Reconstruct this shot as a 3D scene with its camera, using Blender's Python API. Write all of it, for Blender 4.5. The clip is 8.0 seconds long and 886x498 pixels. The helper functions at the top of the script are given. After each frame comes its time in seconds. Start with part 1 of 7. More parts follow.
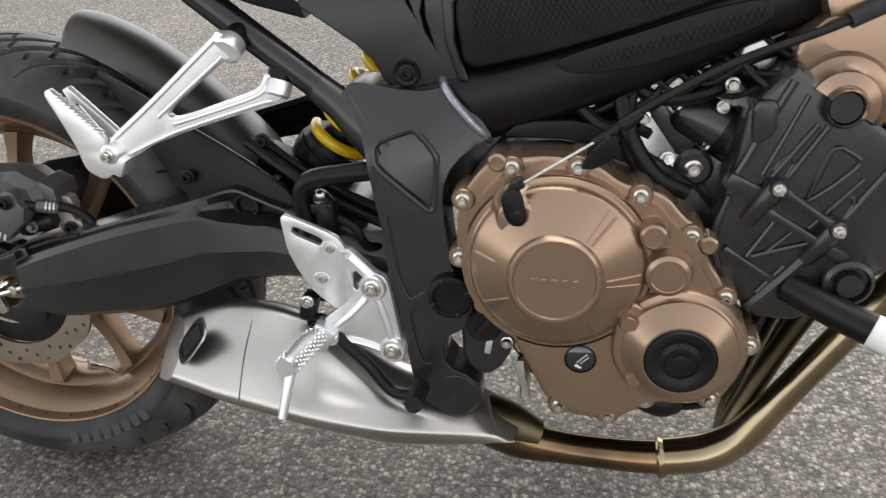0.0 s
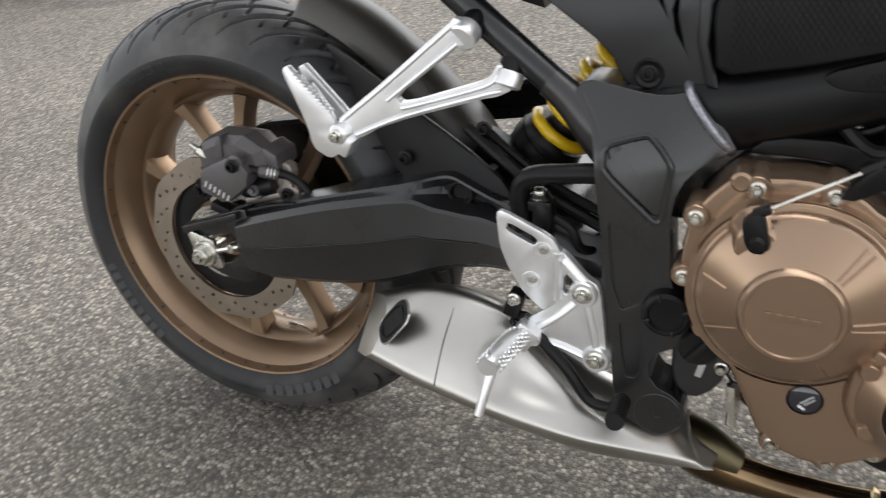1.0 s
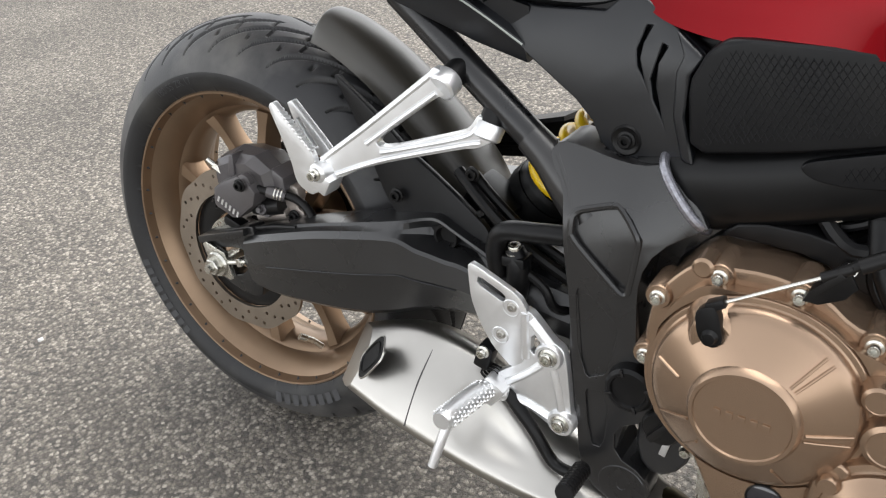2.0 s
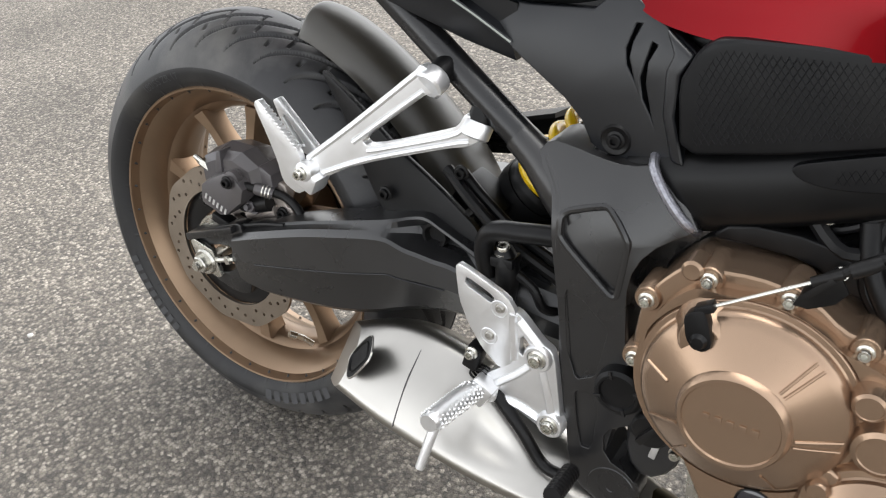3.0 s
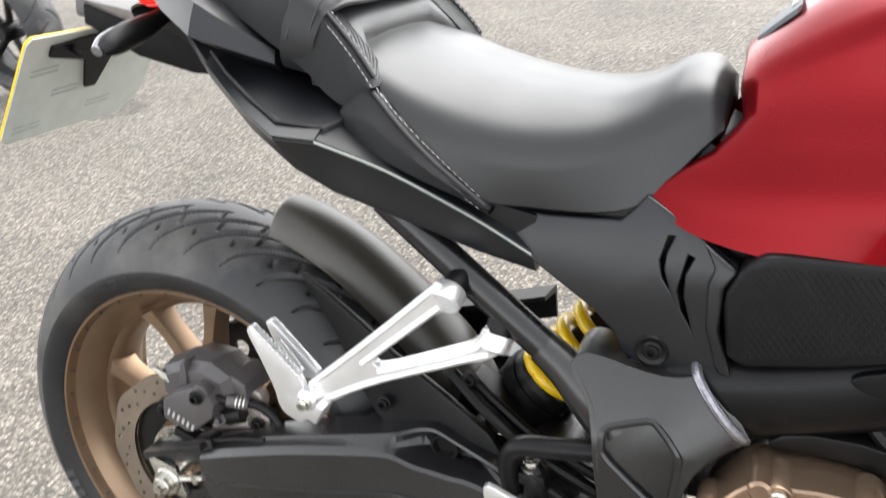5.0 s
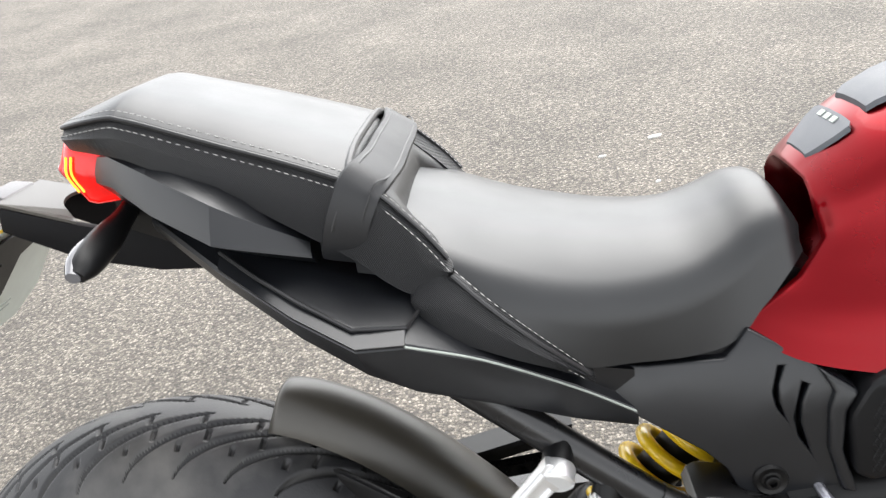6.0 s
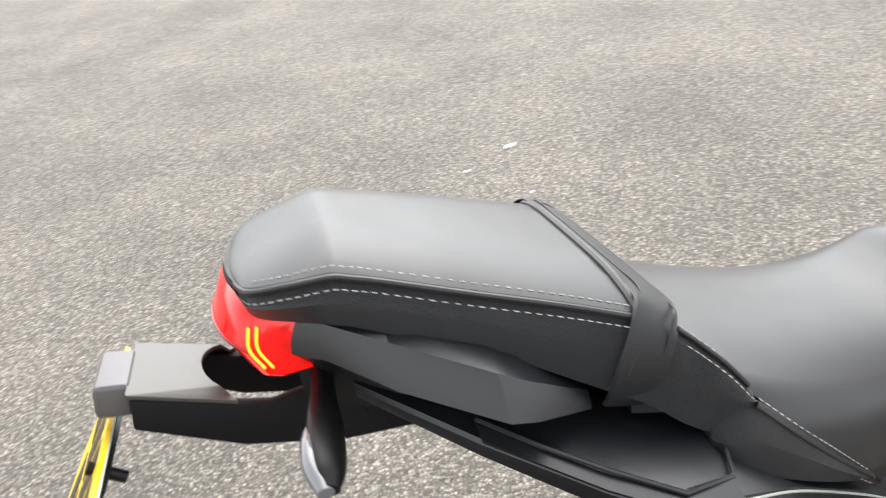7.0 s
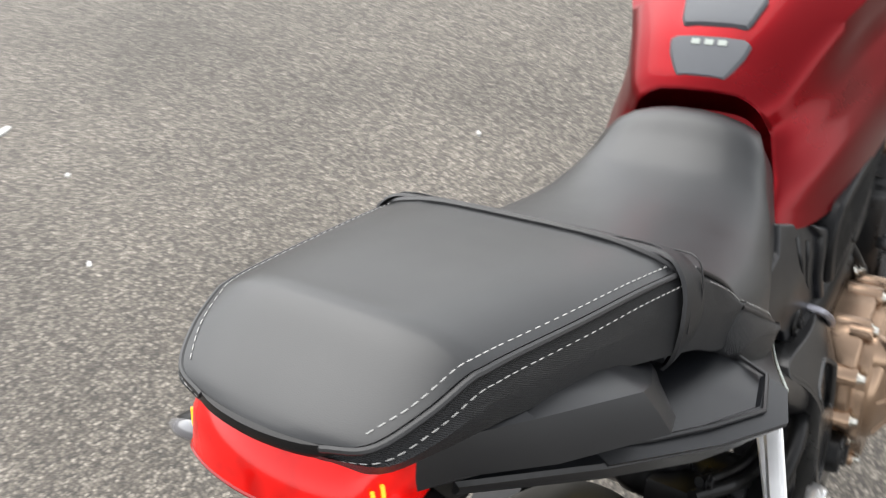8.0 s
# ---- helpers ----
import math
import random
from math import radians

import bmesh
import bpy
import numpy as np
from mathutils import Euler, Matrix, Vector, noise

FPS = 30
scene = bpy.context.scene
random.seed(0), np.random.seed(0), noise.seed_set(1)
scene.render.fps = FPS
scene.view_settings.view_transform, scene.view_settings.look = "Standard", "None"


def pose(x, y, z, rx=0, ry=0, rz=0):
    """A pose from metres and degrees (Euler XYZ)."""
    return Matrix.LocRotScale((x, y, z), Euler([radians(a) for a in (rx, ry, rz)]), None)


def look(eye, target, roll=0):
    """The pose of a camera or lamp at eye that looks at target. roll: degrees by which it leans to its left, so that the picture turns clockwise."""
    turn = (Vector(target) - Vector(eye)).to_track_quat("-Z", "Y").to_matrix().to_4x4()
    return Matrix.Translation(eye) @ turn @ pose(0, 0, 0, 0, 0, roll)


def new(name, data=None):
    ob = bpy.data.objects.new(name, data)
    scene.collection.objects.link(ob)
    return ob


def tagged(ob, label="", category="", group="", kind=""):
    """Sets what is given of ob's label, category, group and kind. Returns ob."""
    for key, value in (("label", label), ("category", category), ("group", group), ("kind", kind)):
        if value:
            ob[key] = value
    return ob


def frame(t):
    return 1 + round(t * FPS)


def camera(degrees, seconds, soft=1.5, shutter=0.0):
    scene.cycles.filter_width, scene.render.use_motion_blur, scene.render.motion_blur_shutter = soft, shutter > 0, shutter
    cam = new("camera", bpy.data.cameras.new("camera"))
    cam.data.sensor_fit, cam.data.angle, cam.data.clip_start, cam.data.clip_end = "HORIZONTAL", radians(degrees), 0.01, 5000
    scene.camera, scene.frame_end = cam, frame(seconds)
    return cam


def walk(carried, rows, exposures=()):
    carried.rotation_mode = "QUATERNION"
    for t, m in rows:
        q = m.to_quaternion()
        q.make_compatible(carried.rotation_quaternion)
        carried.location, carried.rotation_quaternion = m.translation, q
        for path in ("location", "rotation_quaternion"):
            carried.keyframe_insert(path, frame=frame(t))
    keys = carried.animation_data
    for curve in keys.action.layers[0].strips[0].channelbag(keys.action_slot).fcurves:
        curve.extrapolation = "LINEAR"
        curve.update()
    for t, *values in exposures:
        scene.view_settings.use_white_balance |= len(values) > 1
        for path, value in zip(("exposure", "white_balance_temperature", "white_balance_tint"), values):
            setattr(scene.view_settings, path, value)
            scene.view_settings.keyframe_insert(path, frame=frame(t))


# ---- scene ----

# ---- camera and its walk ----
cam = camera(56.1, 8.0, soft=1.2, shutter=0.25)
# seconds, eye and target in metres, roll in degrees
PATH = [
    (0, (0.773, -0.849, 0.881), (0.393, 0.814, -0.163), -6.8),
    (0.5, (0.716, -0.848, 0.909), (0.27, 0.795, -0.142), -7.2),
    (1, (0.709, -0.81, 0.912), (-0.036, 0.688, -0.184), -8.0),
    (1.5, (0.784, -0.722, 0.933), (-0.199, 0.63, -0.165), -6.1),
    (2, (0.827, -0.697, 0.948), (-0.159, 0.648, -0.156), -8.2),
    (3.5, (0.829, -0.675, 0.95), (-0.138, 0.663, -0.179), -7.7),
    (4, (0.833, -0.68, 0.961), (-0.126, 0.676, -0.153), -7.0),
    (4.5, (0.809, -0.67, 0.973), (-0.132, 0.721, -0.113), -6.9),
    (4.8, (0.732, -0.654, 1.015), (-0.098, 0.84, -0.022), -7.1),
    (5, (0.673, -0.642, 1.029), (-0.086, 0.944, 0.076), -7.3),
    (5.2, (0.603, -0.64, 1.057), (-0.028, 1.022, 0.14), -8.3),
    (6.3, (0.319, -0.538, 1.151), (0.2, 1.223, 0.21), -10.6),
    (6.5, (0.255, -0.5, 1.171), (0.189, 1.239, 0.184), -11.7),
    (7, (0.06, -0.409, 1.217), (0.393, 1.286, 0.208), -8.3),
    (7.3, (-0.07, -0.358, 1.255), (0.627, 1.196, 0.206), -7.0),
    (7.5, (-0.116, -0.304, 1.264), (0.784, 1.111, 0.174), -6.4),
    (7.8, (-0.136, -0.192, 1.259), (0.996, 0.955, 0.075), -5.6),
    (8, (-0.143, -0.112, 1.258), (1.089, 0.79, -0.034), -4.7),
]
walk(cam, [(t, look(eye, target, roll)) for t, eye, target, roll in PATH], exposures=[
    (0.0, 1.55), (1.0, 1.50), (2.0, 1.80), (3.5, 1.88), (4.5, 1.88), (5.0, 2.22), (6.5, 2.05), (7.0, 2.05), (7.5, 1.95), (8.0, 1.68)])

# ---- light: bright overcast sky, a broad weak sun ----
SUN_EL, SUN_AZ = radians(54), radians(20)
world = bpy.data.worlds.new("sky")
scene.world = world
world.use_nodes = True
wn = world.node_tree
sky = wn.nodes.new("ShaderNodeTexSky")
sky.sky_type = "NISHITA"
sky.sun_disc = False
sky.sun_elevation, sky.sun_rotation = SUN_EL, SUN_AZ
sky.air_density, sky.dust_density, sky.ozone_density = 1.0, 1.2, 1.0
wash = wn.nodes.new("ShaderNodeHueSaturation")
wash.inputs["Saturation"].default_value = 0.10
wn.links.new(sky.outputs[0], wash.inputs["Color"])
wn.links.new(wash.outputs[0], wn.nodes["Background"].inputs["Color"])
wn.nodes["Background"].inputs["Strength"].default_value = 0.14
sun = new("sun", bpy.data.lights.new("sun", "SUN"))
sun.data.energy, sun.data.angle, sun.data.color = 0.95, radians(68), (1.0, 0.98, 0.945)
sun.matrix_basis = look((0, 0, 0), (-math.sin(SUN_AZ) * math.cos(SUN_EL), -math.cos(SUN_AZ) * math.cos(SUN_EL), -math.sin(SUN_EL)))

# ---- materials ----
def material(name, base, rough=0.5, metal=0.0, vary=0.15, scale=40.0, grain=900.0, bump=0.1, coat=0.0, coat_rough=0.05,
             spec=0.5, aniso=0.0, dirt=None, dirt_amount=0.35, rough_vary=0.12):
    """Base colour with broad and fine variation, uneven gloss and a fine relief."""
    m = bpy.data.materials.new(name)
    m.use_nodes = True
    n, l = m.node_tree.nodes, m.node_tree.links
    b = n["Principled BSDF"]
    tc = n.new("ShaderNodeTexCoord")
    broad, fine = n.new("ShaderNodeTexNoise"), n.new("ShaderNodeTexNoise")
    broad.inputs["Scale"].default_value, broad.inputs["Detail"].default_value = scale, 6
    fine.inputs["Scale"].default_value, fine.inputs["Detail"].default_value = grain, 3
    for x in (broad, fine):
        l.new(tc.outputs["Object"], x.inputs["Vector"])
    ramp = n.new("ShaderNodeMapRange")
    ramp.inputs["From Min"].default_value, ramp.inputs["From Max"].default_value = 0.3, 0.7
    ramp.inputs["To Min"].default_value, ramp.inputs["To Max"].default_value = 1 - vary, 1 + vary
    l.new(broad.outputs["Fac"], ramp.inputs["Value"])
    mix = n.new("ShaderNodeMix")
    mix.data_type, mix.blend_type = "RGBA", "MULTIPLY"
    mix.inputs["Factor"].default_value = 1.0
    mix.inputs["A"].default_value = (*base, 1)
    l.new(ramp.outputs[0], mix.inputs["B"])
    colour = mix.outputs["Result"]
    if dirt:
        spots = n.new("ShaderNodeTexNoise")
        spots.inputs["Scale"].default_value, spots.inputs["Detail"].default_value = scale * 0.6, 9
        l.new(tc.outputs["Object"], spots.inputs["Vector"])
        cut = n.new("ShaderNodeMapRange")
        cut.inputs["From Min"].default_value, cut.inputs["From Max"].default_value = 0.5, 0.75
        cut.inputs["To Max"].default_value = dirt_amount
        l.new(spots.outputs["Fac"], cut.inputs["Value"])
        over = n.new("ShaderNodeMix")
        over.data_type = "RGBA"
        over.inputs["B"].default_value = (*dirt, 1)
        l.new(cut.outputs[0], over.inputs["Factor"])
        l.new(colour, over.inputs["A"])
        colour = over.outputs["Result"]
    l.new(colour, b.inputs["Base Color"])
    rr = n.new("ShaderNodeMapRange")
    rr.inputs["From Min"].default_value, rr.inputs["From Max"].default_value = 0.3, 0.7
    rr.inputs["To Min"].default_value = max(0.03, rough * (1 - rough_vary))
    rr.inputs["To Max"].default_value = min(1.0, rough * (1 + rough_vary))
    l.new(broad.outputs["Fac"], rr.inputs["Value"])
    l.new(rr.outputs[0], b.inputs["Roughness"])
    b.inputs["Metallic"].default_value = metal
    b.inputs["Specular IOR Level"].default_value = spec
    b.inputs["Coat Weight"].default_value, b.inputs["Coat Roughness"].default_value = coat, coat_rough
    b.inputs["Anisotropic"].default_value = aniso
    if bump:
        bp = n.new("ShaderNodeBump")
        bp.inputs["Strength"].default_value, bp.inputs["Distance"].default_value = bump, 0.0006
        l.new(fine.outputs["Fac"], bp.inputs["Height"])
        l.new(bp.outputs[0], b.inputs["Normal"])
    return m


def asphalt():
    m = bpy.data.materials.new("asphalt")
    m.use_nodes = True
    n, l = m.node_tree.nodes, m.node_tree.links
    b = n["Principled BSDF"]
    tc = n.new("ShaderNodeTexCoord")
    jig = n.new("ShaderNodeTexNoise")
    jig.inputs["Scale"].default_value = 180
    l.new(tc.outputs["Object"], jig.inputs["Vector"])
    warp = n.new("ShaderNodeVectorMath")
    warp.operation = "MULTIPLY_ADD"
    warp.inputs[1].default_value = (0.006, 0.006, 0.006)
    l.new(jig.outputs["Color"], warp.inputs[0])
    l.new(tc.outputs["Object"], warp.inputs[2])
    stones = n.new("ShaderNodeTexVoronoi")
    stones.inputs["Scale"].default_value = 140
    l.new(warp.outputs[0], stones.inputs["Vector"])
    pick = n.new("ShaderNodeSeparateColor")
    l.new(stones.outputs["Color"], pick.inputs[0])
    tone = n.new("ShaderNodeValToRGB")
    r = tone.color_ramp
    r.elements[0].position, r.elements[0].color = 0.0, (0.066, 0.061, 0.0545, 1)
    r.elements[1].position, r.elements[1].color = 1.0, (0.368, 0.330, 0.280, 1)
    for at, c in ((0.35, (0.136, 0.120, 0.100)), (0.7, (0.204, 0.181, 0.152)), (0.9, (0.292, 0.263, 0.223))):
        e = r.elements.new(at)
        e.color = (*c, 1)
    l.new(pick.outputs[0], tone.inputs[0])
    # binder shows between the stones
    gap = n.new("ShaderNodeMapRange")
    gap.inputs["From Min"].default_value, gap.inputs["From Max"].default_value = 0.25, 0.75
    gap.inputs["To Min"].default_value, gap.inputs["To Max"].default_value = 0.0, 0.75
    l.new(stones.outputs["Distance"], gap.inputs["Value"])
    bind = n.new("ShaderNodeMix")
    bind.data_type = "RGBA"
    bind.inputs["B"].default_value = (0.0495, 0.045, 0.040, 1)
    l.new(gap.outputs[0], bind.inputs["Factor"])
    l.new(tone.outputs[0], bind.inputs["A"])
    # broad patches of wear and dust, and fine grit
    broad = n.new("ShaderNodeTexNoise")
    broad.inputs["Scale"].default_value, broad.inputs["Detail"].default_value = 1.6, 7
    l.new(tc.outputs["Object"], broad.inputs["Vector"])
    lev = n.new("ShaderNodeMapRange")
    lev.inputs["From Min"].default_value, lev.inputs["From Max"].default_value = 0.3, 0.7
    lev.inputs["To Min"].default_value, lev.inputs["To Max"].default_value = 0.8, 1.25
    l.new(broad.outputs["Fac"], lev.inputs["Value"])
    mul = n.new("ShaderNodeMix")
    mul.data_type, mul.blend_type = "RGBA", "MULTIPLY"
    mul.inputs["Factor"].default_value = 1
    l.new(bind.outputs["Result"], mul.inputs["A"])
    l.new(lev.outputs[0], mul.inputs["B"])
    grit = n.new("ShaderNodeTexNoise")
    grit.inputs["Scale"].default_value, grit.inputs["Detail"].default_value = 420, 4
    l.new(tc.outputs["Object"], grit.inputs["Vector"])
    g2 = n.new("ShaderNodeMapRange")
    g2.inputs["From Min"].default_value, g2.inputs["From Max"].default_value = 0.3, 0.7
    g2.inputs["To Min"].default_value, g2.inputs["To Max"].default_value = 0.65, 1.35
    l.new(grit.outputs["Fac"], g2.inputs["Value"])
    mul2 = n.new("ShaderNodeMix")
    mul2.data_type, mul2.blend_type = "RGBA", "MULTIPLY"
    mul2.inputs["Factor"].default_value = 1
    l.new(mul.outputs["Result"], mul2.inputs["A"])
    l.new(g2.outputs[0], mul2.inputs["B"])
    # one dark oily patch on the ground behind the bike
    away = n.new("ShaderNodeVectorMath")
    away.operation = "MULTIPLY_ADD"
    away.inputs[1].default_value = (3.6, 5.5, 1.0)
    away.inputs[2].default_value = (2.18 * 3.6, -2.0 * 5.5, 0.0)
    l.new(tc.outputs["Object"], away.inputs[0])
    frayed = n.new("ShaderNodeTexNoise")
    frayed.inputs["Scale"].default_value, frayed.inputs["Detail"].default_value = 9, 5
    l.new(tc.outputs["Object"], frayed.inputs["Vector"])
    far = n.new("ShaderNodeVectorMath")
    far.operation = "LENGTH"
    l.new(away.outputs[0], far.inputs[0])
    reach = n.new("ShaderNodeMath")
    l.new(far.outputs["Value"], reach.inputs[0])
    l.new(frayed.outputs["Fac"], reach.inputs[1])
    fade = n.new("ShaderNodeMapRange")
    fade.inputs["From Min"].default_value, fade.inputs["From Max"].default_value = 1.25, 1.6
    fade.inputs["To Min"].default_value, fade.inputs["To Max"].default_value = 0.62, 1.0
    l.new(reach.outputs[0], fade.inputs["Value"])
    oily = n.new("ShaderNodeMix")
    oily.data_type, oily.blend_type = "RGBA", "MULTIPLY"
    oily.inputs["Factor"].default_value = 1
    l.new(mul2.outputs["Result"], oily.inputs["A"])
    l.new(fade.outputs[0], oily.inputs["B"])
    l.new(oily.outputs["Result"], b.inputs["Base Color"])
    b.inputs["Roughness"].default_value = 0.78
    b.inputs["Specular IOR Level"].default_value = 0.4
    inv = n.new("ShaderNodeMath")
    inv.operation = "MULTIPLY_ADD"
    inv.inputs[1].default_value = -1.0
    l.new(stones.outputs["Distance"], inv.inputs[0])
    l.new(grit.outputs["Fac"], inv.inputs[2])
    bp = n.new("ShaderNodeBump")
    bp.inputs["Strength"].default_value, bp.inputs["Distance"].default_value = 0.8, 0.004
    l.new(inv.outputs[0], bp.inputs["Height"])
    l.new(bp.outputs[0], b.inputs["Normal"])
    return m


def woven(name, base, rough, cell, depth):
    """Vinyl or rubber with an embossed diagonal weave of the given cell size in metres."""
    m = material(name, base, rough, vary=0.12, bump=0)
    n, l = m.node_tree.nodes, m.node_tree.links
    tc = n.new("ShaderNodeTexCoord")
    turn = n.new("ShaderNodeMapping")
    turn.inputs["Rotation"].default_value = (0.4, 0.8, 0.3)
    l.new(tc.outputs["Object"], turn.inputs["Vector"])
    sums = []
    for axis in ("X", "Z"):
        w = n.new("ShaderNodeTexWave")
        w.bands_direction = axis
        w.inputs["Scale"].default_value = 0.8 / cell
        l.new(turn.outputs[0], w.inputs["Vector"])
        sums.append(w)
    add = n.new("ShaderNodeMath")
    add.operation = "MULTIPLY"
    l.new(sums[0].outputs["Fac"], add.inputs[0])
    l.new(sums[1].outputs["Fac"], add.inputs[1])
    bp = n.new("ShaderNodeBump")
    bp.inputs["Strength"].default_value, bp.inputs["Distance"].default_value = 0.9, depth
    l.new(add.outputs[0], bp.inputs["Height"])
    l.new(bp.outputs[0], n["Principled BSDF"].inputs["Normal"])
    return m


ASPHALT = asphalt()
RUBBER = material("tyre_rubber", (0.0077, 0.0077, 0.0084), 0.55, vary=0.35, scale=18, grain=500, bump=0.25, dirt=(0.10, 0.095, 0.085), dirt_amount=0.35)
TYRE_MARK = material("tyre_lettering", (0.045, 0.045, 0.047), 0.75, vary=0.2, bump=0.1)
BRONZE = material("bronze_wheel_paint", (0.25, 0.172, 0.112), 0.36, 0.75, vary=0.1, scale=12, grain=1500, bump=0.06, dirt=(0.16, 0.11, 0.07), dirt_amount=0.3)
COVER = material("bronze_engine_paint", (0.34, 0.236, 0.163), 0.25, 0.8, vary=0.03, scale=10, grain=1400, bump=0.015, rough_vary=0.04)
SATIN = material("satin_black_paint", (0.0055, 0.0058, 0.0068), 0.29, 0.0, coat=0.22, coat_rough=0.2, spec=0.5, vary=0.15, scale=14, grain=1600, bump=0.06, dirt=(0.03, 0.027, 0.025), dirt_amount=0.25, rough_vary=0.25)
FRAME = material("satin_graphite_frame_paint", (0.01, 0.01, 0.0107), 0.3, 0.0, coat=0.4, coat_rough=0.24, spec=0.5, vary=0.1, scale=11, grain=1600, bump=0.07, dirt=(0.03, 0.027, 0.025), dirt_amount=0.2, rough_vary=0.25)
PLASTIC = material("matt_black_plastic", (0.0042, 0.0044, 0.0052), 0.40, spec=0.24, vary=0.12, scale=16, grain=1300, bump=0.2, dirt=(0.025, 0.023, 0.021), dirt_amount=0.2)
PANEL = material("grey_black_plastic", (0.0065, 0.0072, 0.009), 0.36, spec=0.42, vary=0.08, scale=12, grain=1500, bump=0.15, coat=0.2, coat_rough=0.26)
DARK = material("black_fittings", (0.0042, 0.0042, 0.0046), 0.38, spec=0.24, vary=0.3, scale=25, grain=800, bump=0.2, dirt=(0.03, 0.027, 0.024), dirt_amount=0.3)
ENGINE = material("black_engine_paint", (0.013, 0.0132, 0.0142), 0.29, 0.0, coat=0.4, coat_rough=0.2, spec=0.5, vary=0.15, scale=20, grain=1200, bump=0.15, dirt=(0.04, 0.036, 0.032), dirt_amount=0.3, rough_vary=0.2)
ALLOY = material("bare_cast_alloy", (0.80, 0.805, 0.81), 0.32, 0.8, vary=0.06, scale=30, grain=1500, bump=0.12)
STEEL = material("brushed_stainless", (0.5, 0.485, 0.455), 0.32, 1.0, vary=0.08, scale=10, grain=1200, bump=0.08)
HEADER = material("heat_tinted_steel", (0.34, 0.275, 0.175), 0.2, 1.0, vary=0.3, scale=7, grain=700, bump=0.05, dirt=(0.36, 0.19, 0.08), dirt_amount=0.35)
MATT = material("matt_black_holder_plastic", (0.007, 0.007, 0.0078), 0.6, spec=0.12, vary=0.12, scale=16, grain=1300, bump=0.2)
OUTLET_BLACK = material("outlet_black", (0.004, 0.004, 0.004), 0.9)
LINK_STEEL = material("browned_link_steel", (0.20, 0.135, 0.075), 0.2, 1.0, vary=0.35, scale=16, grain=700, bump=0.05, dirt=(0.035, 0.030, 0.035), dirt_amount=0.85)
# header steel about three times darker, for the rear pipes and the joint
HEADER_BACK = material("dark_header_steel", (0.10, 0.085, 0.05), 0.32, 1.0, vary=0.3, scale=9, grain=700, bump=0.08)
ZINC = material("zinc_plated_steel", (0.62, 0.61, 0.56), 0.27, 1.0, vary=0.15, scale=60, grain=1500, bump=0.1, dirt=(0.25, 0.23, 0.2), dirt_amount=0.3)
DISC = material("brake_disc_steel", (0.36, 0.31, 0.26), 0.34, 1.0, vary=0.1, scale=20, grain=800, bump=0.1)
CALIPER = material("grey_caliper_paint", (0.075, 0.070, 0.074), 0.38, 0.2, coat=0.2, coat_rough=0.3, vary=0.15, scale=20, grain=1200, bump=0.2, dirt=(0.12, 0.105, 0.09), dirt_amount=0.3)
YELLOW = material("yellow_spring_paint", (0.80, 0.52, 0.01), 0.3, 0.0, vary=0.08, coat=0.5)
RED = material("candy_red_tank_paint", (0.165, 0.001, 0.004), 0.3, 0.85, spec=0.1, vary=0.05, scale=6, grain=3000, bump=0.0, coat=0.22, coat_rough=0.03)
VINYL = material("black_seat_vinyl", (0.014, 0.0148, 0.0158), 0.385, spec=0.5, coat=0.08, coat_rough=0.30, vary=0.08, scale=14, grain=1500, bump=0.14)
STRAP = material("black_strap_vinyl", (0.012, 0.0125, 0.014), 0.5, spec=0.45, vary=0.08, scale=14, grain=1100, bump=0.3)
BEAM = material("satin_black_beam_paint", (0.0038, 0.0039, 0.0042), 0.38, spec=0.24, vary=0.15, scale=14, grain=1600, bump=0.06, dirt=(0.025, 0.023, 0.021), dirt_amount=0.25)
WEAVE = woven("textured_seat_side_vinyl", (0.012, 0.0125, 0.014), 0.40, 0.0026, 0.0014)
THREAD = material("pale_grey_thread", (0.45, 0.445, 0.43), 0.8, vary=0.1, bump=0.1)
GROOVED = material("black_trim_strip", (0.015, 0.015, 0.016), 0.4, vary=0.1)
HUG = material("dusty_brown_black_plastic", (0.04, 0.036, 0.029), 0.40, spec=0.5, coat=0.2, coat_rough=0.34, vary=0.12, scale=10, grain=1500, bump=0.12)
PADRUB = material("grey_rubber_tank_pad", (0.07, 0.075, 0.085), 0.5, vary=0.08, bump=0.2)
REDLENS = material("red_lamp_lens", (0.22, 0.001, 0.001), 0.12, spec=0.35, vary=0.06, coat=0.15, bump=0.0)
AMBER = material("orange_lamp_strip", (0.85, 0.26, 0.02), 0.2, vary=0.06, bump=0.0)
CLEAR = material("pale_lamp_lens", (0.13, 0.13, 0.14), 0.1, vary=0.05, coat=1.0, bump=0.0)
PLATEBACK = material("pale_green_plate_back", (0.56, 0.60, 0.55), 0.35, vary=0.06, bump=0.0)
PLATEYEL = material("yellow_plate_face", (0.85, 0.55, 0.01), 0.3, vary=0.05, bump=0.0)
INK = material("black_print", (0.01, 0.01, 0.01), 0.4, vary=0.1, bump=0.0)
PALEINK = material("grey_print", (0.33, 0.36, 0.33), 0.5, vary=0.1, bump=0.0)
WHITE = material("white_mark", (0.75, 0.75, 0.73), 0.6, vary=0.1)
WELD = material("weld_bead_metal", (0.3, 0.3, 0.335), 0.34, 0.8, vary=0.3, scale=300, grain=900, bump=0.5)
TREAD = material("dusty_tread_rubber", (0.022, 0.0222, 0.024), 0.50, vary=0.35, scale=14, grain=420, bump=0.3, dirt=(0.20, 0.19, 0.175), dirt_amount=0.5)
